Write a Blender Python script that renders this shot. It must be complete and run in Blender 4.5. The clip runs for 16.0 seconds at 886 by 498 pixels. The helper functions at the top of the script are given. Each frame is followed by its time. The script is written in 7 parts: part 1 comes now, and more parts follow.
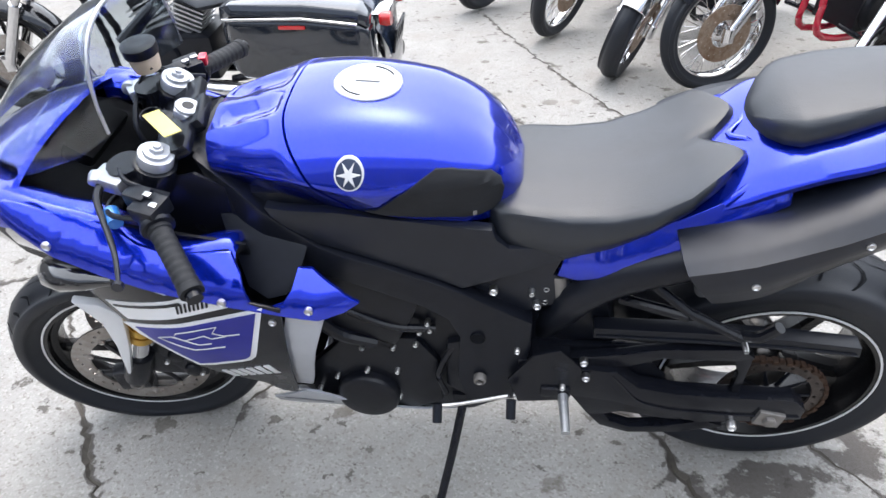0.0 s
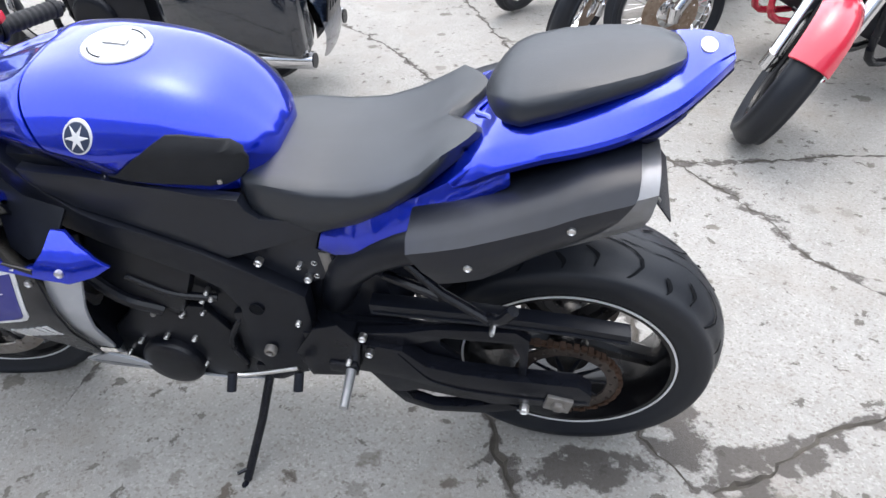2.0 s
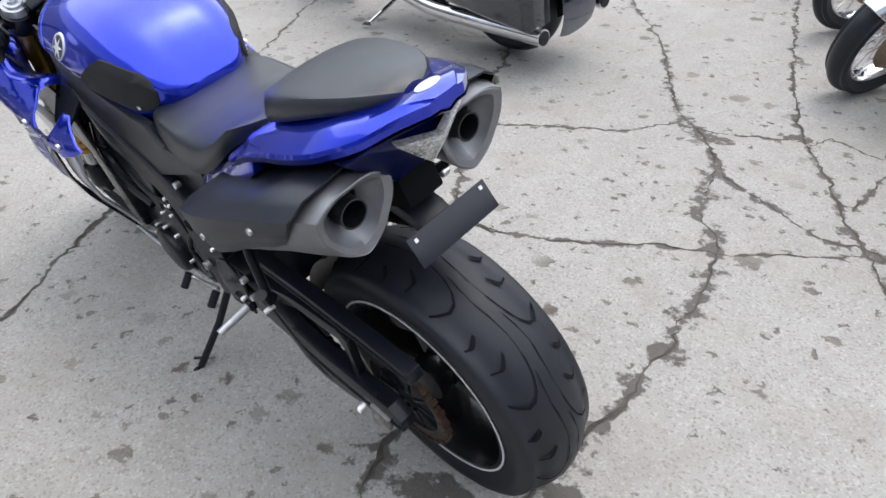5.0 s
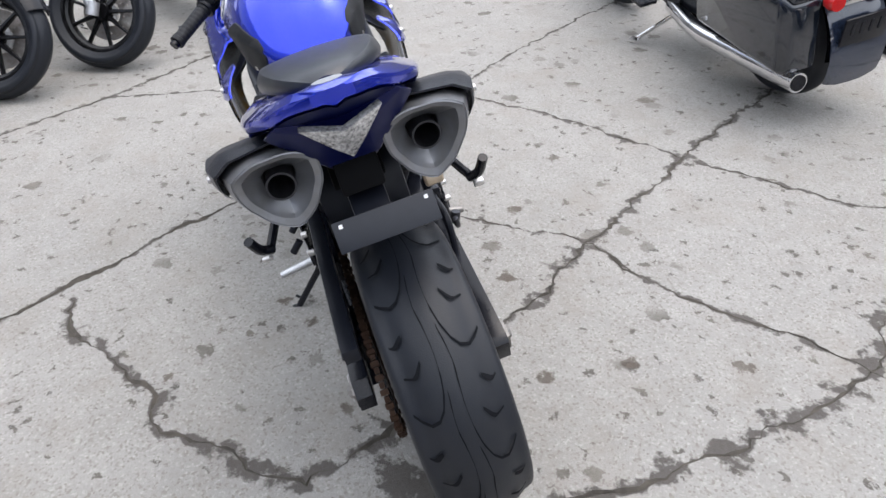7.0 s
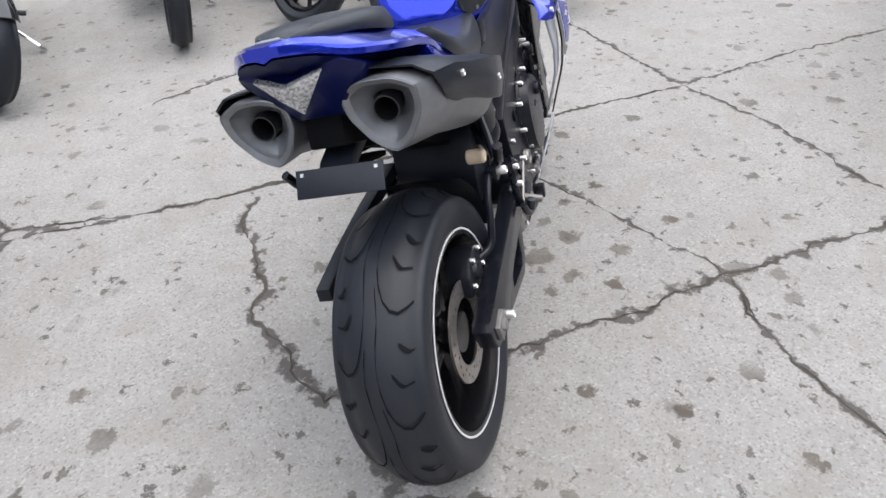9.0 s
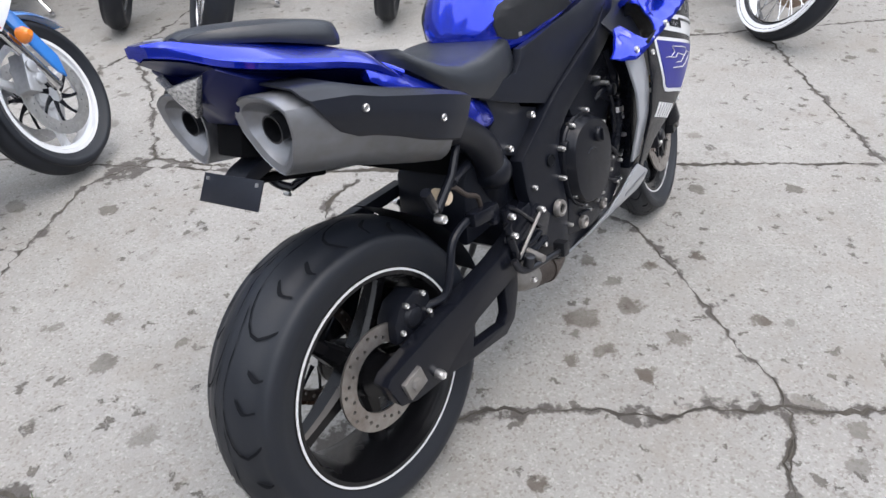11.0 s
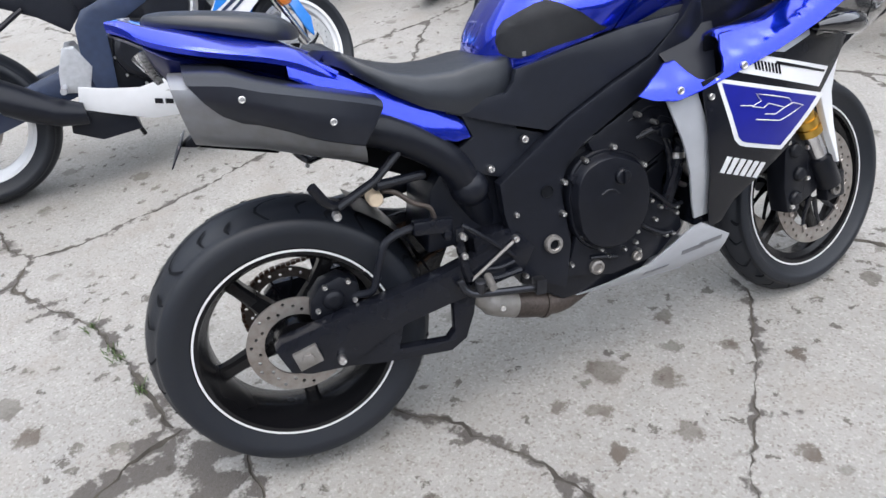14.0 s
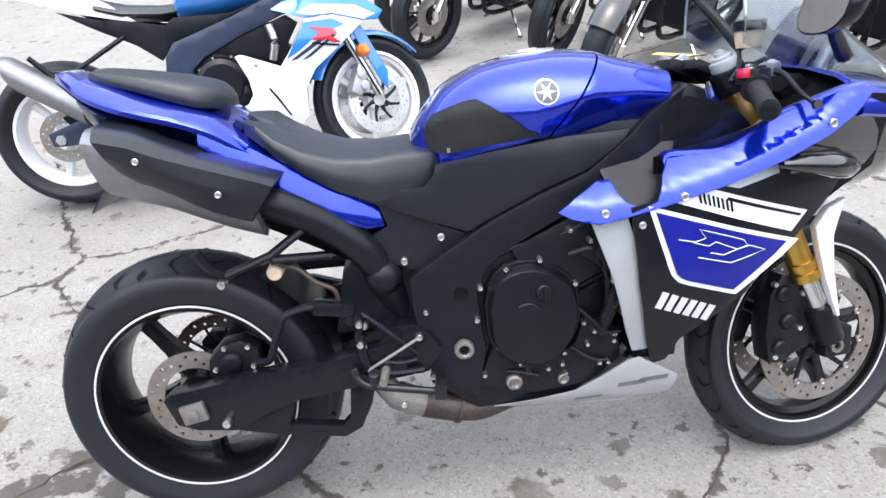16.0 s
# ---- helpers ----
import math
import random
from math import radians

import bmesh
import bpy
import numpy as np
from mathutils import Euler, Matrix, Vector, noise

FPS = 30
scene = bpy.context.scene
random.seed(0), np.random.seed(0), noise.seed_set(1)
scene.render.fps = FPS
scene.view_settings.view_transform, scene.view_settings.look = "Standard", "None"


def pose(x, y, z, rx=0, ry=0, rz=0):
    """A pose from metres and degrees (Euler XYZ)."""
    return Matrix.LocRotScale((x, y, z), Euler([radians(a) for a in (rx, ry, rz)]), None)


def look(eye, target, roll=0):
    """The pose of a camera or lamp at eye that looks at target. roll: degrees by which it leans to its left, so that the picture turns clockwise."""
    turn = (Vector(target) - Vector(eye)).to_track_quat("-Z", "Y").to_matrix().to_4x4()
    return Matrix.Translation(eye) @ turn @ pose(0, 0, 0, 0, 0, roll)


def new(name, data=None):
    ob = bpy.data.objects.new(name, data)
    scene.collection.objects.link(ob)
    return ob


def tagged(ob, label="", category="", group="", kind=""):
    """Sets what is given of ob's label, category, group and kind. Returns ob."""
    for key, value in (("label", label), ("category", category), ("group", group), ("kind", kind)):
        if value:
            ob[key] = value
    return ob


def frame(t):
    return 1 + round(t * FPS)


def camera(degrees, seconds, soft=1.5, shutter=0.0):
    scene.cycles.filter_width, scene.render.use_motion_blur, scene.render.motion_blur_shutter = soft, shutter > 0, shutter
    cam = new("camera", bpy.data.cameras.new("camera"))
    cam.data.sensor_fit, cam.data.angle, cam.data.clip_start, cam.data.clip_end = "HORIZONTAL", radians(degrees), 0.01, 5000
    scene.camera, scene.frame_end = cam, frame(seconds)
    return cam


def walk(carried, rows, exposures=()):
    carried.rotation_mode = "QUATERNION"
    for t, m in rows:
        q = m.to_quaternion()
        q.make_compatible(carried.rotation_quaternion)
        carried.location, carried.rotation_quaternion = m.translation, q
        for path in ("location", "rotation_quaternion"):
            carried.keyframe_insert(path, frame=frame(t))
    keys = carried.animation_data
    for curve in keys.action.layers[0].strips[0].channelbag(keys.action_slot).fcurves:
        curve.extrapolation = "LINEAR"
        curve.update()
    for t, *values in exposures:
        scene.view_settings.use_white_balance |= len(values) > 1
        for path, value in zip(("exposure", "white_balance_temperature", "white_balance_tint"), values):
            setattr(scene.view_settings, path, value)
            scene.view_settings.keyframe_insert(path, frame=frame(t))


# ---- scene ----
cam = camera(64.7, 16.0)
METRES, EYE, TILT, LEAN, TURN = 4.64, 1.325, 0.0, 0.0, 0.0
ROWS = [
    (0.0, 0.0, 0.0, 0.0, -1.51, -32.12, 2.41),
    (0.5, 0.0021, 0.0079, -0.0026, 2.22, -32.05, 2.49),
    (1.0, 0.0289, 0.0037, -0.0035, 5.3, -32.67, 2.02),
    (1.5, 0.0678, -0.0047, -0.0056, 2.5, -33.27, 0.34),
    (2.0, 0.0977, 0.0022, -0.0054, 1.29, -34.06, 1.35),
    (2.5, 0.1269, 0.0141, -0.0033, 3.92, -34.74, 1.2),
    (3.0, 0.1645, 0.0195, -0.004, 8.4, -35.23, 2.38),
    (3.5, 0.2058, 0.0229, -0.0019, 15.1, -35.83, 2.15),
    (4.0, 0.2325, 0.0346, -0.0028, 20.68, -35.89, 2.7),
    (4.5, 0.2565, 0.0537, -0.0017, 28.34, -35.64, 2.08),
    (7.0, 0.3571, 0.163, -0.003, 65.31, -34.29, 1.79),
    (7.5, 0.3776, 0.1984, -0.0032, 73.53, -33.87, 2.23),
    (8.0, 0.3911, 0.2258, 0.0002, 81.59, -34.58, 2.82),
    (10.5, 0.3395, 0.3795, -0.0045, 112.23, -35.31, 2.59),
    (11.0, 0.3151, 0.399, -0.0035, 119.21, -35.22, 2.23),
    (11.5, 0.2996, 0.4134, -0.0034, 125.46, -35.2, 2.4),
    (12.0, 0.2835, 0.4448, -0.0024, 131.9, -34.89, 2.53),
    (12.5, 0.2685, 0.4729, -0.0008, 134.83, -34.6, 3.01),
    (13.0, 0.239, 0.4895, -0.0022, 137.02, -34.29, 4.07),
    (13.5, 0.2122, 0.499, -0.0023, 144.31, -33.95, 4.82),
    (14.0, 0.1842, 0.5238, -0.0031, 151.93, -34.58, 5.59),
    (14.5, 0.1576, 0.5446, -0.0004, 157.21, -33.56, 5.23),
    (15.0, 0.1259, 0.543, -0.0032, 160.63, -32.29, 5.08),
    (15.5, 0.098, 0.5362, 0.0002, 164.94, -31.66, 3.67),
    (16.0, 0.0748, 0.5409, 0.002, 167.68, -30.04, 3.54),
]
EXPOSURES = [(0.0, 1.5, 6400, 11), (1.5, 1.42, 6400, 11), (3.0, 1.33, 6420, 11), (4.7, 1.03, 6450, 11), (7.0, 1.01, 6480, 12), (8.2, 1.02, 6480, 12), (10.5, 0.98, 6480, 12), (12.5, 1.08, 6450, 12), (14.5, 1.12, 6420, 11), (15.2, 1.16, 6400, 11), (16.0, 1.45, 6400, 11)]
walk(cam, [(t, pose(0, 0, EYE, TILT, LEAN, TURN) @ pose(METRES * x, METRES * y, METRES * z, 90 + pitch, roll, yaw)) for t, x, y, z, yaw, pitch, roll in ROWS], EXPOSURES)

# ---- world and light: bright overcast ----
world = bpy.data.worlds.new("overcast_sky")
scene.world = world
world.use_nodes = True
wn = world.node_tree
sky = wn.nodes.new("ShaderNodeTexSky")
sky.sky_type, sky.sun_disc = "NISHITA", False
sky.sun_elevation, sky.sun_rotation = radians(77), radians(10)
sky.air_density, sky.dust_density, sky.ozone_density = 1.0, 4.0, 1.0
soft = wn.nodes.new("ShaderNodeHueSaturation")
soft.inputs["Saturation"].default_value = 0.6
wn.links.new(sky.outputs[0], soft.inputs["Color"])
wn.links.new(soft.outputs[0], wn.nodes["Background"].inputs["Color"])
wn.nodes["Background"].inputs["Strength"].default_value = 0.12
sun = new("sun", bpy.data.lights.new("sun", "SUN"))
sun.data.energy, sun.data.angle, sun.data.color = 2.0, radians(140), (0.935, 0.98, 1.0)
sun.matrix_world = look((0, 0, 20), (-0.9, -4.6, 0))

# ---- materials ----
def mat(name, base, rough=0.5, metal=0.0, coat=0.0, vary=0.0, scale=30.0, bump=0.0, bump_scale=200.0, other=None, spec=0.5):
    """A surface with two scales of colour change, wear in its gloss and fine relief."""
    m = bpy.data.materials.new(name)
    m.use_nodes = True
    nt = m.node_tree
    b = nt.nodes["Principled BSDF"]
    b.inputs["Base Color"].default_value = (*base, 1)
    b.inputs["Roughness"].default_value, b.inputs["Metallic"].default_value = rough, metal
    b.inputs["Coat Weight"].default_value, b.inputs["Coat Roughness"].default_value = coat, 0.04
    b.inputs["Specular IOR Level"].default_value = spec
    tc = nt.nodes.new("ShaderNodeTexCoord")
    if vary:
        n1, n2 = nt.nodes.new("ShaderNodeTexNoise"), nt.nodes.new("ShaderNodeTexNoise")
        n1.inputs["Scale"].default_value, n1.inputs["Detail"].default_value = scale, 6
        n2.inputs["Scale"].default_value, n2.inputs["Detail"].default_value = scale / 9, 3
        for n in (n1, n2):
            nt.links.new(tc.outputs["Object"], n.inputs["Vector"])
        add = nt.nodes.new("ShaderNodeMath")
        nt.links.new(n1.outputs[0], add.inputs[0]), nt.links.new(n2.outputs[0], add.inputs[1])
        ramp = nt.nodes.new("ShaderNodeMapRange")
        ramp.inputs["From Min"].default_value, ramp.inputs["From Max"].default_value = 0.7, 1.3
        nt.links.new(add.outputs[0], ramp.inputs["Value"])
        mix = nt.nodes.new("ShaderNodeMix")
        mix.data_type = "RGBA"
        far = other or tuple(max(0.0, c * (1 - vary)) for c in base)
        mix.inputs["A"].default_value, mix.inputs["B"].default_value = (*base, 1), (*far, 1)
        nt.links.new(ramp.outputs[0], mix.inputs["Factor"])
        nt.links.new(mix.outputs["Result"], b.inputs["Base Color"])
        worn = nt.nodes.new("ShaderNodeMapRange")
        worn.inputs["To Min"].default_value, worn.inputs["To Max"].default_value = rough * 0.8, min(1, rough * 1.25)
        nt.links.new(n2.outputs[0], worn.inputs["Value"])
        nt.links.new(worn.outputs[0], b.inputs["Roughness"])
    if bump:
        n3, bp = nt.nodes.new("ShaderNodeTexNoise"), nt.nodes.new("ShaderNodeBump")
        n3.inputs["Scale"].default_value, n3.inputs["Detail"].default_value = bump_scale, 4
        bp.inputs["Strength"].default_value, bp.inputs["Distance"].default_value = bump, 0.002
        nt.links.new(tc.outputs["Object"], n3.inputs["Vector"])
        nt.links.new(n3.outputs[0], bp.inputs["Height"])
        nt.links.new(bp.outputs[0], b.inputs["Normal"])
    return m


def glass(name, tint, rough=0.05):
    m = mat(name, tint, rough)
    b = m.node_tree.nodes["Principled BSDF"]
    b.inputs["Transmission Weight"].default_value, b.inputs["IOR"].default_value = 1.0, 1.05
    b.inputs["Coat Weight"].default_value, b.inputs["Coat IOR"].default_value = 1.0, 1.5
    return m


BLUE = mat("blue_paint", (0.005, 0.027, 0.54), 0.19, 0.80, 1.0, 0.10, 60, spec=0.3)
# darker copy of the blue: shade under the tail put into the colour
SHADED_BLUE = mat("shaded_blue_paint", (0.003, 0.006, 0.055), 0.30, 0.2, 0.10, 0.12, 40, spec=0.2)
DECAL_BLUE = mat("deep_blue_print", (0.008, 0.012, 0.24), 0.35, 0, 0.15, 0.15, 40, spec=0.3)
BLACK = mat("matt_black_plastic", (0.0085, 0.0100, 0.0155), 0.32, 0, 0, 0.3, 60, 0.10, 900, spec=0.26)
SATIN = mat("satin_black_paint", (0.0072, 0.0082, 0.0125), 0.25, 0, 0.06, 0.3, 40, spec=0.26)
GLOSSBLACK = mat("gloss_black_paint", (0.008, 0.008, 0.01), 0.12, 0, 1.0, 0.2, 30)
PLASTIC = mat("matt_dark_plastic", (0.0110, 0.0132, 0.0205), 0.33, 0, 0, 0.3, 50, 0.12, 800, spec=0.38)
PAD = mat("black_grip_pad", (0.010, 0.0115, 0.015), 0.6, 0, 0, 0.3, 200, 0.6, 700, spec=0.4)
SEAT = mat("black_seat_vinyl", (0.0135, 0.0170, 0.0240), 0.36, 0, 0, 0.25, 60, 0.25, 500, spec=0.62)
TYRE = mat("tyre_rubber", (0.0088, 0.0110, 0.0168), 0.46, 0, 0, 0.35, 60, 0.2, 400, (0.011, 0.013, 0.017), spec=0.36)
# flat black, darkened further for shade behind the screen and under the tail
FOAM = mat("shaded_flat_black_trim", (0.004, 0.0042, 0.005), 0.85, 0, 0, 0.3, 60, spec=0.08)
# near-black that stands in for the shade inside grooves and holes
GROOVE_SHADE = mat("groove_shade_black", (0.0042, 0.0050, 0.0072), 0.8, 0, 0, 0.2, 80, spec=0.16)
RIM = mat("black_wheel_paint", (0.005, 0.005, 0.006), 0.26, 0, 0.1, 0.3, 50, spec=0.3)
WHITE = mat("white_paint", (0.75, 0.76, 0.78), 0.3, 0, 0.8, 0.06, 30)
SILVER = mat("silver_white_paint", (0.46, 0.48, 0.52), 0.32, 0.35, 0.5, 0.12, 25)
STRIPE = mat("white_rim_tape", (0.62, 0.62, 0.63), 0.4, 0, 0, 0.1, 60)
CHROME = mat("chrome", (0.75, 0.75, 0.76), 0.1, 1.0, 0, 0.15, 40)
STEEL = mat("brushed_steel", (0.68, 0.67, 0.66), 0.30, 1.0, 0, 0.25, 90, 0.2, 600)
TITAN = mat("grey_muffler_metal", (0.25, 0.26, 0.285), 0.40, 0.7, 0, 0.2, 40, 0.15, 700, (0.20, 0.20, 0.205))
DISC = mat("worn_brake_disc", (0.42, 0.40, 0.38), 0.38, 0.9, 0, 0.4, 60, 0.2, 300, (0.27, 0.235, 0.21))
ALU = mat("cast_aluminium", (0.55, 0.56, 0.58), 0.42, 0.85, 0, 0.25, 60, 0.2, 400)
GOLD = mat("gold_fork_tube", (0.62, 0.38, 0.08), 0.3, 0.9, 0, 0.2, 50)
ENGINE = mat("engine_black", (0.0082, 0.0094, 0.0140), 0.30, 0.1, 0.05, 0.4, 40, 0.25, 500, spec=0.28)
DULL = mat("dull_grey_steel", (0.30, 0.29, 0.28), 0.5, 0.75, 0, 0.3, 50, 0.2, 300, (0.20, 0.185, 0.17))
LEVER = mat("dark_alloy_lever", (0.05, 0.052, 0.06), 0.3, 0.8, 0, 0.3, 60)
LINK = mat("rusty_chain_steel", (0.070, 0.036, 0.021), 0.6, 0.5, 0, 0.5, 120, 0.3, 500)
CHAIN = mat("chain_steel", (0.12, 0.10, 0.09), 0.5, 0.8, 0, 0.5, 120, 0.3, 500)
OLD_DISC = mat("browned_brake_disc", (0.34, 0.27, 0.21), 0.5, 0.7, 0, 0.5, 60, 0.2, 300, (0.19, 0.12, 0.075))
RED = mat("red_paint", (0.58, 0.015, 0.045), 0.25, 0, 1.0, 0.1, 30)
REDLENS = mat("red_lens", (0.5, 0.01, 0.01), 0.15, 0, 1.0, 0.1, 40)
AMBER = mat("amber_lens", (0.8, 0.22, 0.02), 0.2, 0, 0.8, 0.1, 60)
YELLOW = mat("yellow_tag_card", (0.72, 0.60, 0.20), 0.6, 0, 0, 0.12, 40)
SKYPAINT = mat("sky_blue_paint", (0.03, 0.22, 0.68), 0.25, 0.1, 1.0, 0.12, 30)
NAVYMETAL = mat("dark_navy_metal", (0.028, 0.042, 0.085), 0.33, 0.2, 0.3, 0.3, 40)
NAVY = mat("dark_blue_paint", (0.02, 0.03, 0.055), 0.2, 0.1, 1.0, 0.15, 30)
SLATE = mat("gloss_blue_black_paint", (0.010, 0.014, 0.022), 0.10, 0.0, 1.0, 0.2, 30)
SMOKE = glass("smoked_screen", (0.62, 0.68, 0.72))
# clear lens; its facets' sparkle is put into the colour as pale and dark speckle
LENS = mat("clear_lens_sparkle", (0.85, 0.85, 0.85), 0.12, 0.5, 1.0, 0.75, 190, 1.0, 260, (0.06, 0.06, 0.065))
CREAM = mat("cream_plastic", (0.62, 0.50, 0.36), 0.45, 0, 0, 0.2, 60)

# ---- geometry helpers: a shape is (vertices, faces) ----
from mathutils.bvhtree import BVHTree
from mathutils.geometry import delaunay_2d_cdt


def part(name, geo, material, parent=None, label="", bevel=0.0, angle=35, clean=True):
    """Links one shape as one mesh object under a thing or under a part."""
    me = bpy.data.meshes.new(name)
    me.from_pydata([tuple(v) for v in geo[0]], [], geo[1])
    bm = bmesh.new()
    bm.from_mesh(me)
    if clean:
        bmesh.ops.recalc_face_normals(bm, faces=bm.faces)
    if bevel:
        sharp = [e for e in bm.edges if len(e.link_faces) == 2 and e.calc_face_angle(0) > 0.6]
        bmesh.ops.bevel(bm, geom=sharp, offset=bevel, segments=2, profile=0.6, affect="EDGES", clamp_overlap=True)
    bm.to_mesh(me)
    bm.free()
    for p in me.polygons:
        p.use_smooth = True
    me.set_sharp_from_angle(angle=radians(angle))
    me.materials.append(material)
    ob = new(name, me)
    ob.parent = parent
    if label:
        tagged(ob, label)
    return ob


def thing(name, label, category, m=None, group="", kind=""):
    ob = tagged(new(name), label, category, group, kind)
    ob.empty_display_size = 0.1
    if m is not None:
        ob.matrix_world = m
    return ob


def join(*geos):
    V, F = [], []
    for v, f in geos:
        k = len(V)
        V += list(v)
        F += [tuple(i + k for i in q) for q in f]
    return V, F


def xf(geo, m):
    return [m @ Vector(v) for v in geo[0]], geo[1]


def mir(geo):
    return [(v[0], -v[1], v[2]) for v in geo[0]], [tuple(reversed(f)) for f in geo[1]]


def loft(rings, closed=True, caps=True):
    n = len(rings[0])
    V = [tuple(p) for r in rings for p in r]
    F = []
    for i in range(len(rings) - 1):
        for j in range(n if closed else n - 1):
            k = (j + 1) % n
            F.append((i * n + j, i * n + k, (i + 1) * n + k, (i + 1) * n + j))
    if caps and closed:
        F.append(tuple(range(n - 1, -1, -1)))
        F.append(tuple(range((len(rings) - 1) * n, len(rings) * n)))
    return V, F


def spline(pts, n):
    """n points evenly spaced along a smooth curve through pts."""
    P = [Vector(p) for p in pts]
    P = [P[0] * 2 - P[1]] + P + [P[-1] * 2 - P[-2]]
    out = []
    m = len(pts) - 1
    for i in range(n):
        u = i / (n - 1) * m
        k = min(int(u), m - 1)
        t = u - k
        a, b, c, d = P[k:k + 4]
        out.append(0.5 * (2 * b + (c - a) * t + (2 * a - 5 * b + 4 * c - d) * t * t + (3 * b - a - 3 * c + d) * t ** 3))
    return out


def tube(pts, r, n=8, smooth=0):
    P = [Vector(p) for p in pts]
    if smooth:
        P = spline(P, smooth)
    rings = []
    up = Vector((0.013, 0.021, 1))
    for i, p in enumerate(P):
        d = (P[min(i + 1, len(P) - 1)] - P[max(i - 1, 0)]).normalized()
        a = d.cross(up)
        if a.length < 0.05:
            a = d.cross(Vector((0, 1, 0.1)))
        a.normalize()
        b = d.cross(a)
        rr = r(i) if callable(r) else r
        rings.append([p + (a * math.cos(2 * math.pi * k / n) + b * math.sin(2 * math.pi * k / n)) * rr for k in range(n)])
    return loft(rings)


def box(c, s, rot=(0, 0, 0)):
    m = pose(*c, *rot)
    V = [m @ Vector((x * s[0] / 2, y * s[1] / 2, z * s[2] / 2)) for x in (-1, 1) for y in (-1, 1) for z in (-1, 1)]
    return V, [(0, 1, 3, 2), (4, 6, 7, 5), (0, 4, 5, 1), (2, 3, 7, 6), (0, 2, 6, 4), (1, 5, 7, 3)]


def lathe(profile, n=56, c=(0, 0, 0), closed=False):
    """Turns (radius, y) round the y axis through c."""
    rings = [[(c[0] + r * math.cos(2 * math.pi * k / n), c[1] + y, c[2] + r * math.sin(2 * math.pi * k / n)) for k in range(n)] for r, y in profile]
    if closed:
        rings.append(rings[0])
    return loft(rings, True, not closed)


def disc(c, r, h, n=24):
    """A round plate square to y, h thick, with a small chamfer."""
    e = min(0.002, h / 4)
    return lathe([(r - e, -h / 2), (r, -h / 2 + e), (r, h / 2 - e), (r - e, h / 2)], n, c)


def prism(outline, y0, y1):
    n = len(outline)
    V = [(x, y0, z) for x, z in outline] + [(x, y1, z) for x, z in outline]
    F = [tuple(range(n)), tuple(range(2 * n - 1, n - 1, -1))] + [(i, (i + 1) % n, n + (i + 1) % n, n + i) for i in range(n)]
    return V, F


def subdiv(outline, step):
    out = []
    for a, b in zip(outline, outline[1:] + outline[:1]):
        a, b = Vector(a), Vector(b)
        k = max(1, int((b - a).length / step))
        out += [a.lerp(b, i / k) for i in range(k)]
    return out


def inside(p, poly):
    hit = False
    for a, b in zip(poly, poly[1:] + poly[:1]):
        if (a[1] > p[1]) != (b[1] > p[1]) and p[0] < (b[0] - a[0]) * (p[1] - a[1]) / (b[1] - a[1]) + a[0]:
            hit = not hit
    return hit


def panel(outline, yf, thick=0.004, step=0.025, grow=0.0):
    """A curved sheet: an outline in x and z laid on the surface y = yf(x, z), with thickness inwards."""
    ring = subdiv([tuple(p) for p in outline], step)
    n = len(ring)
    xs, zs = [p[0] for p in ring], [p[1] for p in ring]
    pts = [Vector(p) for p in ring]
    poly = [tuple(p) for p in ring]
    x = min(xs) + step / 2
    while x < max(xs):
        z = min(zs) + step / 2
        while z < max(zs):
            if inside((x, z), poly) and min((Vector((x, z)) - q).length for q in ring) > step * 0.45:
                pts.append(Vector((x, z)))
            z += step
        x += step
    v, e, f, *_ = delaunay_2d_cdt(pts, [(i, (i + 1) % n) for i in range(n)], [], 1, 1e-6)
    sgn = 1 if yf(xs[0], zs[0]) > 0 else -1
    top = [(p[0], yf(p[0], p[1]) + sgn * grow, p[1]) for p in v]
    low = [(p[0], p[1] - sgn * thick, p[2]) for p in top]
    k = len(top)
    edges = {}
    for t in f:
        for a, b in zip(t, list(t[1:]) + [t[0]]):
            edges[(a, b)] = edges.get((a, b), 0) + 1
    rim = [(a, b) for a, b in edges if (b, a) not in edges]
    F = [tuple(t) for t in f] + [tuple(i + k for i in reversed(t)) for t in f] + [(b, a, a + k, b + k) for a, b in rim]
    return top + low, F


def surf(geo):
    return BVHTree.FromPolygons([tuple(v) for v in geo[0]], geo[1])


def on(tree, side, lift=0.002, back=0.1):
    """y of the outermost skin of a shape, as panel() takes it."""
    def yf(x, z):
        hit = tree.ray_cast(Vector((x, side, z)), Vector((0, -side, 0)))[0]
        return hit.y + side * lift if hit else side * back
    return yf


def interp(x, table):
    if x <= table[0][0]:
        return table[0][1]
    for (a, u), (b, v) in zip(table, table[1:]):
        if x <= b:
            return u + (v - u) * (x - a) / (b - a)
    return table[-1][1]


def bolt(c, r=0.006, side=1, h=0.006):
    return lathe([(r * 0.55, h * 0.5), (r * 0.8, h), (r, h * 0.7), (r, -h)] if side > 0 else [(r, h), (r, -h * 0.7), (r * 0.8, -h), (r * 0.55, -h * 0.5)], 10, c)

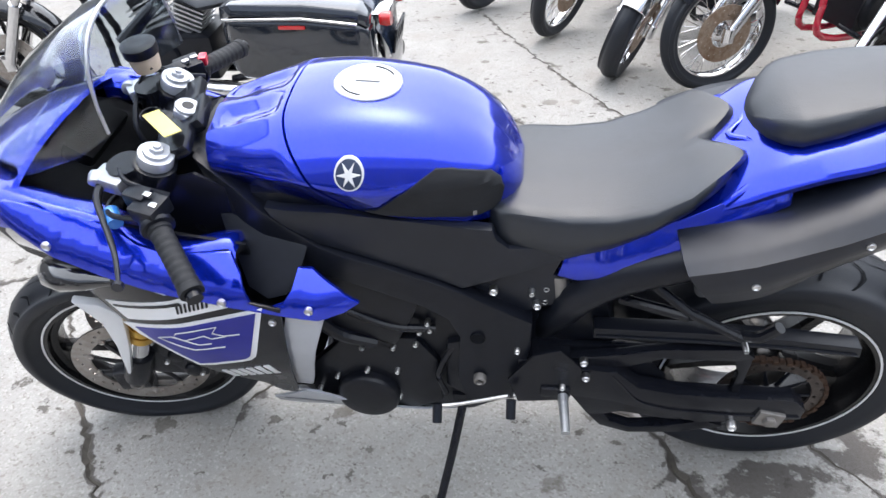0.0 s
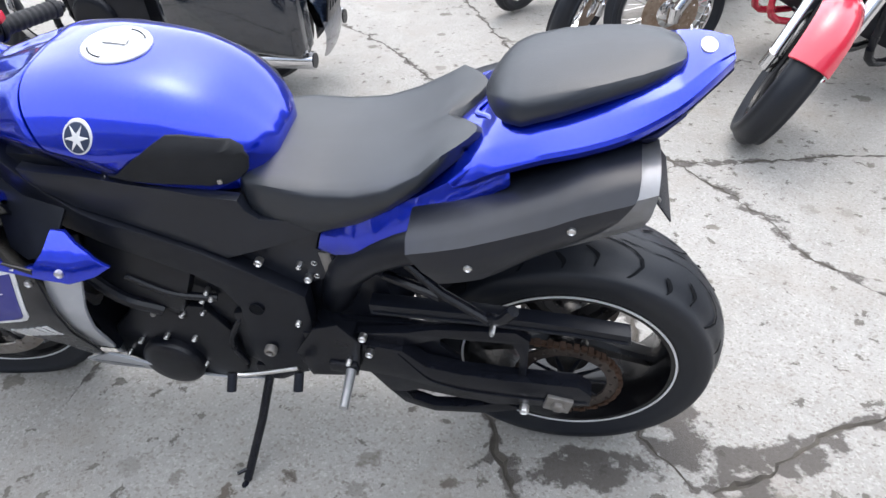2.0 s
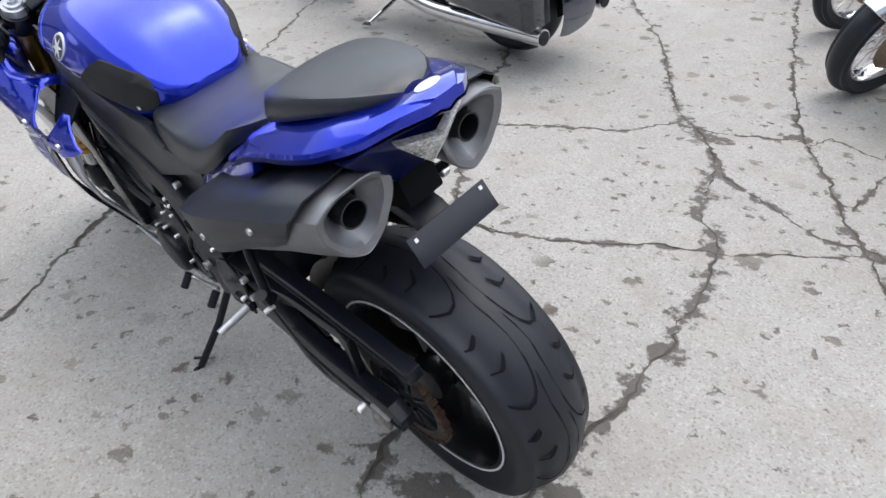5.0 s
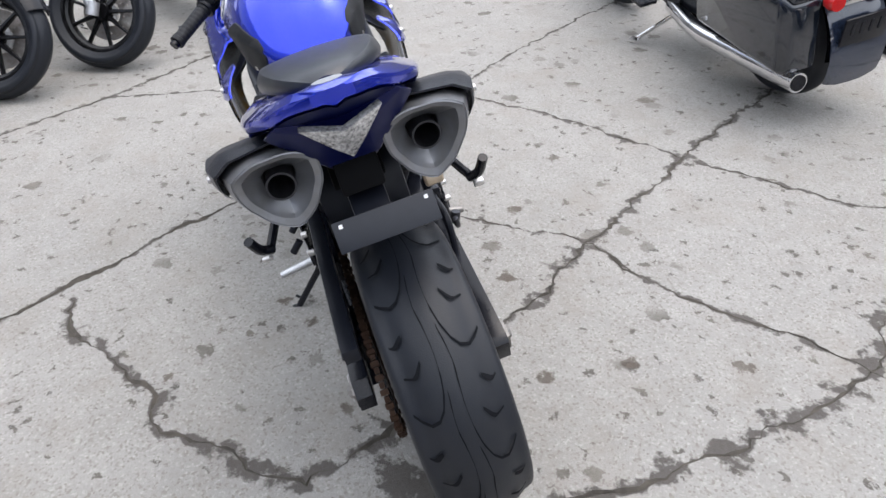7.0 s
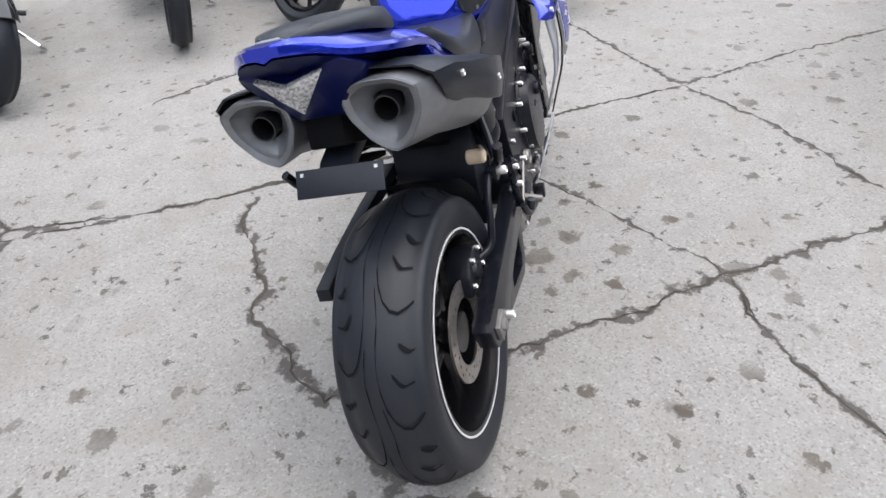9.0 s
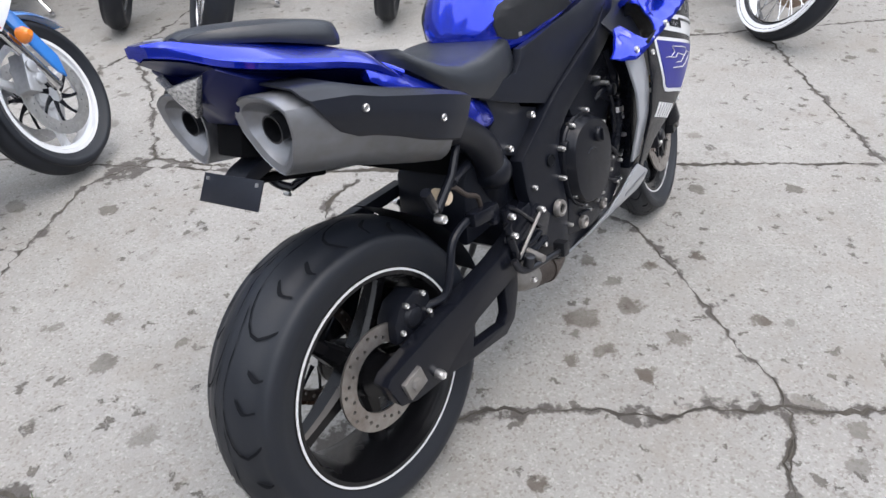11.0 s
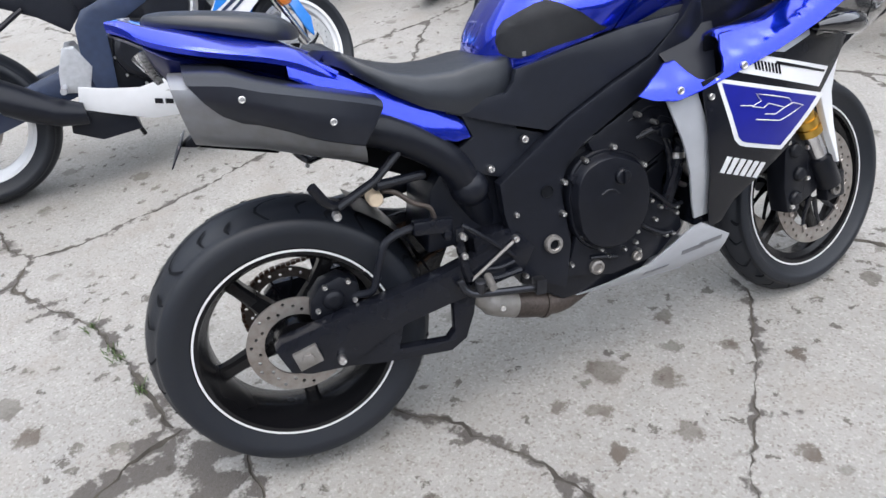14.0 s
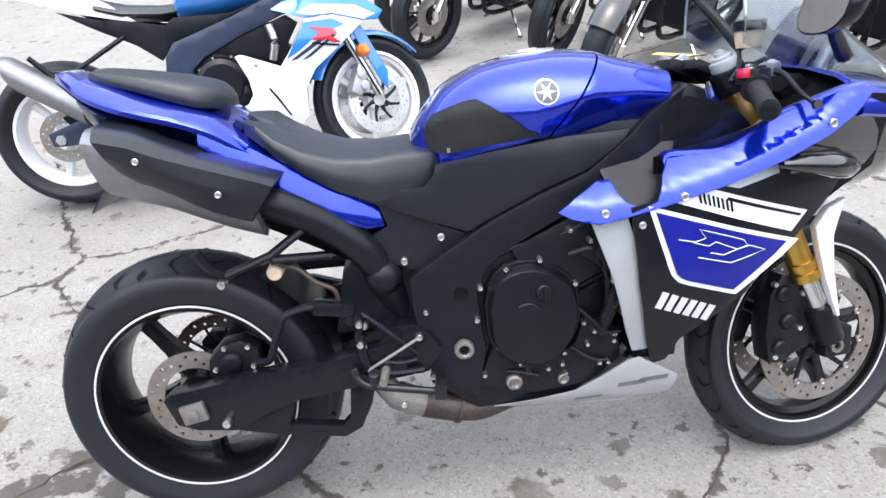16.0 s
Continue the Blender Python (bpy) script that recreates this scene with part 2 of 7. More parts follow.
# ---- ground: one concrete sheet, cut by cracks ----
def concrete():
    m = mat("old_concrete", (0.304, 0.294, 0.277), 0.85, 0, 0, 0, 10)
    nt = m.node_tree
    b = nt.nodes["Principled BSDF"]
    tc = nt.nodes.new("ShaderNodeTexCoord")
    L = nt.links.new

    def noise_tex(scale, detail=6, rough=0.6):
        n = nt.nodes.new("ShaderNodeTexNoise")
        n.inputs["Scale"].default_value, n.inputs["Detail"].default_value, n.inputs["Roughness"].default_value = scale, detail, rough
        L(tc.outputs["Object"], n.inputs["Vector"])
        return n

    def rng(src, a, z, lo=0.0, hi=1.0):
        r = nt.nodes.new("ShaderNodeMapRange")
        for k, v in zip(("From Min", "From Max", "To Min", "To Max"), (a, z, lo, hi)):
            r.inputs[k].default_value = v
        L(src, r.inputs["Value"])
        return r.outputs[0]

    def mix(fac, a, c, mode="MIX"):
        x = nt.nodes.new("ShaderNodeMix")
        x.data_type, x.blend_type = "RGBA", mode
        if isinstance(fac, float):
            x.inputs["Factor"].default_value = fac
        else:
            L(fac, x.inputs["Factor"])
        for key, s in (("A", a), ("B", c)):
            if isinstance(s, tuple):
                x.inputs[key].default_value = (*s, 1)
            else:
                L(s, x.inputs[key])
        return x.outputs["Result"]

    big, mid, grain = noise_tex(0.9, 4), noise_tex(7, 6), noise_tex(240, 4, 0.75)
    col = mix(rng(big.outputs[0], 0.35, 0.65), (0.326, 0.318, 0.303), (0.286, 0.278, 0.264))
    col = mix(rng(mid.outputs[0], 0.42, 0.68, 0, 0.7), col, (0.247, 0.238, 0.223))
    # exposed aggregate: small pale and dark stones
    vor = nt.nodes.new("ShaderNodeTexVoronoi")
    vor.inputs["Scale"].default_value = 170
    L(tc.outputs["Object"], vor.inputs["Vector"])
    sep = nt.nodes.new("ShaderNodeSeparateColor")
    L(vor.outputs["Color"], sep.inputs[0])
    col = mix(rng(sep.outputs[0], 0.72, 0.95, 0, 0.75), col, (0.178, 0.162, 0.142))
    col = mix(rng(sep.outputs[1], 0.74, 0.95, 0, 0.62), col, (0.409, 0.399, 0.380))
    col = mix(rng(grain.outputs[0], 0.42, 0.66, 0, 0.4), col, (0.218, 0.211, 0.198))
    # oil drips: scattered dark spots with ragged rims
    warp = noise_tex(22, 8, 0.72)
    add = nt.nodes.new("ShaderNodeVectorMath")
    add.operation = "MULTIPLY_ADD"
    add.inputs[1].default_value = (0.12, 0.12, 0.0)
    L(warp.outputs["Color"], add.inputs[0])
    L(tc.outputs["Object"], add.inputs[2])
    spots = nt.nodes.new("ShaderNodeTexVoronoi")
    spots.inputs["Scale"].default_value = 7.5
    L(add.outputs[0], spots.inputs["Vector"])
    pick = nt.nodes.new("ShaderNodeSeparateColor")
    L(spots.outputs["Color"], pick.inputs[0])
    size = rng(pick.outputs[0], 0.35, 1.0, 0.0, 0.32)
    dif = nt.nodes.new("ShaderNodeMath")
    dif.operation = "SUBTRACT"
    L(size, dif.inputs[0])
    L(spots.outputs["Distance"], dif.inputs[1])
    few = nt.nodes.new("ShaderNodeMath")
    few.operation = "MULTIPLY"
    L(rng(dif.outputs[0], 0.0, 0.035, 0.0, 0.9), few.inputs[0])
    L(rng(noise_tex(1.7, 3).outputs[0], 0.36, 0.54, 0.0, 1.0), few.inputs[1])
    spot = few.outputs[0]
    col = mix(spot, col, (0.102, 0.092, 0.079))
    # small pits and dark grit
    pits = nt.nodes.new("ShaderNodeTexVoronoi")
    pits.inputs["Scale"].default_value = 26
    L(add.outputs[0], pits.inputs["Vector"])
    pp = nt.nodes.new("ShaderNodeSeparateColor")
    L(pits.outputs["Color"], pp.inputs[0])
    pd = nt.nodes.new("ShaderNodeMath")
    pd.operation = "SUBTRACT"
    L(rng(pp.outputs[1], 0.55, 1.0, 0.0, 0.38), pd.inputs[0])
    L(pits.outputs["Distance"], pd.inputs[1])
    pit = rng(pd.outputs[0], 0.0, 0.05, 0.0, 0.9)
    col = mix(pit, col, (0.086, 0.077, 0.066))
    coarse = noise_tex(60, 6, 0.75)
    col = mix(rng(coarse.outputs[0], 0.46, 0.74, 0, 0.55), col, (0.224, 0.213, 0.195))
    stain = noise_tex(3.2, 5, 0.65)
    col = mix(rng(stain.outputs[0], 0.50, 0.72, 0, 0.55), col, (0.238, 0.215, 0.188))
    # dirt and spalling that follow the cracks
    at = nt.nodes.new("ShaderNodeAttribute")
    at.attribute_name = "dirt"
    rag, rag2 = noise_tex(19, 4, 0.6), noise_tex(110, 3)
    s1 = nt.nodes.new("ShaderNodeMath")
    s1.operation = "ADD"
    L(at.outputs["Fac"], s1.inputs[0])
    L(rng(rag.outputs[0], 0.3, 0.7, -0.62, 0.38), s1.inputs[1])
    s2 = nt.nodes.new("ShaderNodeMath")
    s2.operation = "ADD"
    L(s1.outputs[0], s2.inputs[0])
    L(rng(rag2.outputs[0], 0.3, 0.7, -0.07, 0.07), s2.inputs[1])
    spall = rng(s2.outputs[0], 0.58, 0.84, 0.0, 0.88)
    col = mix(spall, col, (0.056, 0.049, 0.043))
    far = None
    for sx, sy, sr in SPOTS:
        d = nt.nodes.new("ShaderNodeVectorMath")
        d.operation = "DISTANCE"
        d.inputs[1].default_value = (sx + 0.06, sy + 0.06, 0)
        L(add.outputs[0], d.inputs[0])
        one = rng(d.outputs["Value"], sr * 0.42, sr * 0.62, 1.0, 0.0)
        if far is None:
            far = one
        else:
            top = nt.nodes.new("ShaderNodeMath")
            top.operation = "MAXIMUM"
            L(far, top.inputs[0])
            L(one, top.inputs[1])
            far = top.outputs[0]
    broken = nt.nodes.new("ShaderNodeMath")
    broken.operation = "MULTIPLY"
    L(far, broken.inputs[0])
    L(rng(mid.outputs[0], 0.35, 0.62, 0.5, 0.95), broken.inputs[1])
    col = mix(broken.outputs[0], col, (0.089, 0.073, 0.058))
    L(col, b.inputs["Base Color"])
    bp = nt.nodes.new("ShaderNodeBump")
    bp.inputs["Strength"].default_value, bp.inputs["Distance"].default_value = 0.8, 0.004
    hs = nt.nodes.new("ShaderNodeMath")
    hs.operation = "MULTIPLY_ADD"
    hs.inputs[1].default_value = -0.8
    L(pit, hs.inputs[0])
    L(grain.outputs[0], hs.inputs[2])
    h2 = nt.nodes.new("ShaderNodeMath")
    h2.operation = "MULTIPLY_ADD"
    h2.inputs[1].default_value = -1.0
    L(spall, h2.inputs[0])
    L(hs.outputs[0], h2.inputs[2])
    L(h2.outputs[0], bp.inputs["Height"])
    L(bp.outputs[0], b.inputs["Normal"])
    return m


SPOTS = [(0.23, 1.08, 0.055), (0.05, 1.02, 0.035), (-0.08, 0.98, 0.03), (-0.2, 1.02, 0.03), (0.02, 0.86, 0.025), (-0.02, 1.42, 0.09), (-0.12, 1.52, 0.07), (0.08, 1.52, 0.06), (-0.28, 1.34, 0.05),
         (0.15, 1.45, 0.04), (-0.05, 1.68, 0.06), (0.12, 1.64, 0.05), (-0.34, 1.52, 0.05), (-0.22, 1.86, 0.05), (-0.45, 1.64, 0.04), (0.6, 1.75, 0.04), (0.75, 2.0, 0.045), (0.55, 1.52, 0.04), (0.1, 0.62, 0.03),
         (-0.03, 0.79, 0.03), (0.42, 1.02, 0.045), (0.6, 0.2, 0.05), (1.5, 0.55, 0.06), (1.35, 0.8, 0.06), (-0.8, 2.9, 0.07), (-0.5, 2.2, 0.05), (1.3, 2.05, 0.04), (1.2, 1.75, 0.04)]
CONCRETE = concrete()
DIRT = mat("crack_dirt", (0.085, 0.075, 0.062), 0.95, 0, 0, 0.5, 30, 1.0, 120, (0.032, 0.028, 0.023))

# each crack: half width in metres, its line across the yard, then the reach of the dirt beside it
CRACKS = [
    (0.015, [(-0.30, 0.05), (-0.38, 0.19), (-0.52, 0.51), (-0.65, 0.71), (-0.74, 0.92), (-0.90, 1.2), (-1.04, 1.47), (-1.34, 2.12)], 0.012),
    (0.007, [(-0.30, 0.05), (-0.05, -0.6), (0.35, -1.7), (0.7, -2.6), (1.1, -3.6)]),
    (0.010, [(-1.3, -0.4), (-1.88, 0.10), (-2.14, 0.60), (-2.52, 1.15), (-3.2, 2.1)]),
    (0.004, [(-2.12, 0.60), (-1.97, 1.06)]),
    (0.012, [(-0.39, 0.38), (-0.20, 0.39), (-0.09, 0.46), (0.14, 0.57), (0.25, 0.56), (0.41, 0.71), (0.51, 0.76), (0.60, 0.86), (0.55, 1.02), (0.50, 1.22)]),
    (0.008, [(-1.34, 2.12), (-1.02, 2.34), (-0.77, 2.46), (-0.52, 2.55), (-0.28, 2.64)]),
    (0.006, [(-0.22, 2.67), (-0.03, 2.77), (0.29, 2.92), (0.46, 3.11), (0.63, 3.11), (0.86, 3.19), (0.93, 3.24)]),
    (0.011, [(-0.85, 4.3), (-0.61, 3.50), (-0.41, 2.99), (-0.26, 2.66), (-0.11, 2.38), (0.07, 1.99), (0.16, 1.83), (0.25, 1.67), (0.33, 1.48), (0.42, 1.31), (0.50, 1.22)]),
    (0.007, [(0.09, 1.98), (0.25, 1.98), (0.53, 2.09), (0.72, 2.21), (0.86, 2.26), (0.93, 2.28)]),
    (0.009, [(0.66, 2.96), (0.72, 2.82), (0.78, 2.50), (0.91, 2.31), (0.94, 2.10), (0.93, 1.88), (0.95, 1.77), (0.93, 1.55), (0.88, 1.34), (0.86, 1.15), (0.95, 1.0)], 0.075),
    (0.009, [(-0.85, 5.4), (-0.34, 4.53), (0.04, 4.0), (0.26, 3.54), (0.40, 3.26), (0.55, 3.10), (0.66, 2.96)], 0.04),
    (0.005, [(-1.34, 2.12), (-1.67, 2.62), (-2.11, 3.45), (-2.4, 4.1)]),
    (0.011, [(0.40, 5.4), (0.57, 4.58), (0.76, 3.80), (0.93, 3.25), (1.09, 2.96), (1.21, 2.67), (1.33, 2.46), (1.50, 2.12), (1.55, 1.87), (1.68, 1.69), (2.1, 1.2)]),
    (0.009, [(0.66, 2.96), (0.77, 2.77), (0.96, 2.66), (1.15, 2.54), (1.28, 2.55), (1.45, 2.52), (1.86, 2.57), (2.6, 2.6)]),
    (0.007, [(1.21, 2.78), (1.26, 3.08), (1.40, 3.28), (1.66, 3.49), (1.94, 3.72)]),
    (0.005, [(0.93, 2.28), (1.16, 2.42), (1.30, 2.52)]),
    (0.003, [(0.98, 3.2), (1.03, 3.31), (1.18, 3.24), (1.33, 3.22)]),
    (0.012, [(1.70, -1.3), (1.51, -0.68), (1.41, -0.35), (1.32, -0.14), (1.38, 0.02), (1.27, 0.24), (1.16, 0.40), (1.10, 0.60), (1.05, 0.80), (1.01, 0.97)], 0.04),
    (0.007, [(1.32, -0.14), (1.14, -0.14), (0.92, -0.21), (0.68, -0.28), (0.45, -0.40), (0.11, -0.55), (-0.17, -0.48)]),
    (0.010, [(1.38, 0.0), (1.52, 0.04), (1.9, 0.2)]),
    (0.011, [(0.99, 0.99), (1.13, 1.03), (1.28, 1.14), (1.45, 1.19), (1.7, 1.3)], 0.06),
    (0.006, [(-0.55, 1.38), (-0.45, 1.50), (-0.35, 1.60), (-0.18, 1.74), (-0.02, 1.90), (0.09, 1.98), (0.34, 2.00)]),
    (0.008, [(-2.60, 1.52), (-1.97, 1.81), (-1.34, 2.12)]),
    (0.007, [(-1.07, -1.64), (-0.64, -1.02), (-0.17, -0.48), (-0.22, -0.28), (-0.30, 0.05)]),
    (0.006, [(-2.4, -2.2), (-1.07, -1.64), (0.2, -1.3)]),
]
# broken, dirt-filled patches: centre and size
PATCHES = [(0.74, 1.06, 0.20, 0.07), (0.95, 1.10, 0.13, 0.06), (1.16, 1.06, 0.13, 0.045), (0.90, 1.25, 0.07, 0.09), (-0.25, 2.66, 0.08, 0.06), (0.95, 1.76, 0.06, 0.05),
           (0.62, 3.05, 0.14, 0.05), (0.92, 3.24, 0.07, 0.05), (0.19, 0.60, 0.06, 0.04), (0.87, 2.36, 0.06, 0.08), (0.26, 1.66, 0.05, 0.06), (0.9, 2.28, 0.05, 0.05), (-0.05, -0.50, 0.14, 0.10), (1.22, 2.62, 0.05, 0.05), (1.10, 1.08, 0.16, 0.06), (0.96, 1.20, 0.09, 0.08), (1.06, 1.00, 0.11, 0.05), (1.26, 1.11, 0.10, 0.045), (1.03, 0.86, 0.04, 0.10)]
def dip(x, y):
    """The old slab has settled a little under the rear wheel."""
    return -0.017 * math.exp(-((x - 0.66) ** 2 + (y - 1.2) ** 2) / 0.35) - 0.004 * math.exp(-((x + 0.7) ** 2 + (y - 1.4) ** 2) / 0.4)


def blob(rnd, cx, cy, a, b, turn, n=14):
    out = []
    for k in range(n):
        t = 2 * math.pi * k / n
        r = 0.95 + 0.45 * noise.noise(Vector((cx * 7 + 1.4 * math.cos(t), cy * 7 + 1.4 * math.sin(t), 3))) + rnd.uniform(-0.13, 0.13)
        u, v = a * r * math.cos(t), b * r * math.sin(t)
        out.append((cx + u * math.cos(turn) - v * math.sin(turn), cy + u * math.sin(turn) + v * math.cos(turn)))
    return out


def build_ground():
    rnd = random.Random(5)
    P, E, F, depth, foul = [], [], [], [], []

    def add(p, d=0.0, q=0.0):
        P.append(Vector(p))
        depth.append(d)
        foul.append(q)
        return len(P) - 1

    spine, beside = {}, []
    for w, line, *reach in CRACKS:
        reach = reach[0] if reach else 0.012 + 2.2 * w
        w *= 0.42
        fine = []
        for a, c in zip(line, line[1:]):
            a, c = Vector(a), Vector(c)
            k = max(2, int((c - a).length / 0.02))
            nrm = Vector((a.y - c.y, c.x - a.x)).normalized()
            for i in range(k):
                t = i / k
                p = a.lerp(c, t)
                s = noise.noise(Vector((p.x * 9, p.y * 9, 1))) * 0.022 + noise.noise(Vector((p.x * 33, p.y * 33, 4))) * 0.014 + rnd.uniform(-0.0035, 0.0035)
                fine.append(p + nrm * s * min(1, 6 * min(t + 0.05, 1.05 - t)))
        fine.append(Vector(line[-1]))
        rows = []
        for i, p in enumerate(fine):
            d = (fine[min(i + 1, len(fine) - 1)] - fine[max(i - 1, 0)]).normalized()
            nrm = Vector((-d.y, d.x))
            ww = w * max(0.22, 0.80 + 1.6 * noise.noise(Vector((p.x * 7, p.y * 7, 9))) + rnd.uniform(-0.35, 0.6))
            rows.append((add(p + nrm * ww * rnd.uniform(0.5, 1.4), 0, 1), add(p, -min(0.009, 0.8 * ww), 1), add(p - nrm * ww * rnd.uniform(0.5, 1.4), 0, 1)))
            spine.setdefault((int(p.x * 8 // 1), int(p.y * 8 // 1)), []).append(p)
            if i % 2 == 0:
                out = 0.8 * reach * max(0.25, 1 + 2.4 * noise.noise(Vector((p.x * 6, p.y * 6, 21)))) * (1 + max(0, 4 * noise.noise(Vector((p.x * 3, p.y * 3, 41)))))
                beside.append((p + nrm * (2 * w + out), out))
                out = 0.8 * reach * max(0.25, 1 + 2.4 * noise.noise(Vector((p.x * 6, p.y * 6, 31)))) * (1 + max(0, 4 * noise.noise(Vector((p.x * 3, p.y * 3, 51)))))
                beside.append((p - nrm * (2 * w + out), out))
        for r, s in zip(rows, rows[1:]):
            F.append([r[0], s[0], s[1], r[1]])
            F.append([r[1], s[1], s[2], r[2]])
    k0 = len(P)
    clear = lambda p, d: all((p - q).length > d for i in (-1, 0, 1) for j in (-1, 0, 1) for q in spine.get((int(p.x * 8 // 1) + i, int(p.y * 8 // 1) + j), []))
    stain = lambda p: max(min(1.0, max(0.0, (1.32 - math.hypot((p.x - x) / a, (p.y - y) / c)) / 0.7)) for x, y, a, c in PATCHES)
    for p, out in beside:
        if clear(p, out * 0.8):
            add(p, 0, stain(p))
    for x, y, a, c in PATCHES:
        turn = rnd.uniform(-0.5, 0.5)
        for k in (0.0, 0.55, 1.0, 1.5):
            for p in blob(rnd, x, y, a * k + 0.001, c * k + 0.001, turn, 26 if k else 1):
                if clear(Vector(p), 0.012):
                    add(p, 0, stain(Vector(p)))
    for q in F:
        E += [(q[0], q[1]), (q[3], q[2])]
    E = list(dict.fromkeys(E))
    for i in range(-20, 21):
        for j in range(-20, 32):
            p = Vector((i * 0.2 + rnd.uniform(-0.03, 0.03), j * 0.2 + rnd.uniform(-0.03, 0.03)))
            if clear(p, 0.07):
                add(p, 0, stain(p))
    for ring in (7, 14, 40, 150, 600):
        for k in range(20):
            add((ring * math.cos(k * math.pi / 10), 1 + ring * math.sin(k * math.pi / 10)))
    v, e, f, ov, oe, of = delaunay_2d_cdt(P, E, [], 0, 1e-5, True)
    V, D = [], []
    for p, src in zip(v, ov):
        d = min([depth[i] for i in src if i < k0], default=0.0)
        D.append(max([foul[i] for i in src], default=1.0))
        V.append((p[0], p[1], dip(p[0], p[1]) + d))
    # which crack or spot each small face belongs to
    cells = {}
    for q in F:
        poly = [tuple(P[i]) for i in q]
        lo = [int(math.floor(min(p[i] for p in poly) * 10)) for i in (0, 1)]
        hi = [int(math.floor(max(p[i] for p in poly) * 10)) for i in (0, 1)]
        for i in range(lo[0], hi[0] + 1):
            for j in range(lo[1], hi[1] + 1):
                cells.setdefault((i, j), []).append(poly)

    def sort_of(t):
        m = sum((v[i] for i in t), Vector((0, 0))) / len(t)
        return int(any(inside(m, poly) for poly in cells.get((int(math.floor(m[0] * 10)), int(math.floor(m[1] * 10))), [])))
    me = bpy.data.meshes.new("ground")
    me.from_pydata(V, [], f)
    for m in (CONCRETE, DIRT):
        me.materials.append(m)
    for p, t in zip(me.polygons, f):
        p.material_index = sort_of(t)
        if p.normal.z < 0:
            p.flip()
    layer = me.attributes.new("dirt", "FLOAT", "POINT")
    for i, q in enumerate(D):
        layer.data[i].value = q
    me.update()
    return tagged(new("ground", me), "worn pale concrete yard with cracks and oil stains", "ground", kind="structure")


build_ground()


def build_unseen_walls():
    """Plain unseen walls, added well behind the parked motorcycles to darken horizon reflections."""
    WALL_GREY = mat("unseen_wall_grey", (0.20, 0.20, 0.20), 0.9, 0, 0, 0.3, 3, 0.5, 60)
    for name, c, sz in (("unseen_wall_north", (0, 14.15, 2.5), (26.6, 0.3, 5.2)), ("unseen_wall_south", (0, -12.15, 2.5), (26.6, 0.3, 5.2)), ("unseen_wall_east", (13.15, 1, 2.5), (0.3, 25.99, 5.2)), ("unseen_wall_west", (-13.15, 1, 2.5), (0.3, 25.99, 5.2))):
        tagged(part(name, box(c, sz), WALL_GREY, None, "", 0.02), "plain grey unseen wall added to darken reflections", "wall", kind="structure")


build_unseen_walls()


def build_weeds():
    """Small green tufts that grow out of a crack."""
    rnd = random.Random(9)
    V, F = [], []
    for cx, cy in ((1.115, 0.565), (1.095, 0.625), (1.16, 0.42), (1.06, 0.78)):
        for k in range(26):
            x, y = cx + rnd.gauss(0, 0.012), cy + rnd.gauss(0, 0.018)
            a, h, w = rnd.uniform(0, 6.28), rnd.uniform(0.012, 0.032), 0.0016
            dx, dy, lean = math.cos(a), math.sin(a), rnd.uniform(0.3, 1.1) * h
            z = dip(x, y) - 0.006
            i = len(V)
            V += [(x - dy * w, y + dx * w, z), (x + dy * w, y - dx * w, z), (x + dx * lean * 0.5 + dy * w, y + dy * lean * 0.5 - dx * w, z + h * 0.7), (x + dx * lean * 0.5 - dy * w, y + dy * lean * 0.5 + dx * w, z + h * 0.7), (x + dx * lean, y + dy * lean, z + h)]
            F += [(i, i + 1, i + 2, i + 3), (i + 3, i + 2, i + 4)]
    WEED = mat("weed_green", (0.07, 0.12, 0.03), 0.6, 0, 0, 0.4, 80)
    return tagged(part("weeds", (V, F), WEED, clean=False), "small green weeds growing in a concrete crack", "weeds", kind="stuff")


build_weeds()

# ---- the blue sport motorcycle: x ahead, y to its left, z up, rear axle over the origin ----
left = Vector((-0.1634, -0.9642, -0.2088)).normalized()
ahead = Vector((left.y, -left.x, 0)).normalized()
upward = ahead.cross(left)
BIKE = Matrix.Translation((0.669, 1.2057, -0.0161)) @ Matrix((ahead, left, upward)).transposed().to_4x4() @ pose(0, -0.005, 0, 0, 0, 0.8)


def tyre_geo(R, w, r, c, bead=0.64):
    h = w / 2
    half = [(r, h * bead), (r + 0.022, h * (bead * 0.4 + 0.6)), (r + (R - r) * 0.45, h), (r + (R - r) * 0.68, h * 0.93), (R - 0.022, h * 0.70), (R - 0.007, h * 0.40), (R, 0)]
    half = [(p.x, p.y) for p in spline([(a, b, 0) for a, b in half + [(R - 0.007, -h * 0.40)]], 29)][:25]
    half[-1] = (R, 0)
    prof = half + [(a, -b) for a, b in reversed(half[:-1])] + [(r - 0.004, -h * 0.3), (r - 0.004, h * 0.3)]
    return lathe(prof, 72, c, True)


def rim_geo(r, h, c, lip=0.012):
    prof = [(r + 0.004, h), (r - lip, h), (r - lip - 0.004, h - 0.012), (r - 0.03, h * 0.55), (r - 0.034, 0), (r - 0.03, -h * 0.55), (r - lip - 0.004, -h + 0.012), (r - lip, -h), (r + 0.004, -h), (r, 0)]
    return lathe(prof, 72, c, True)


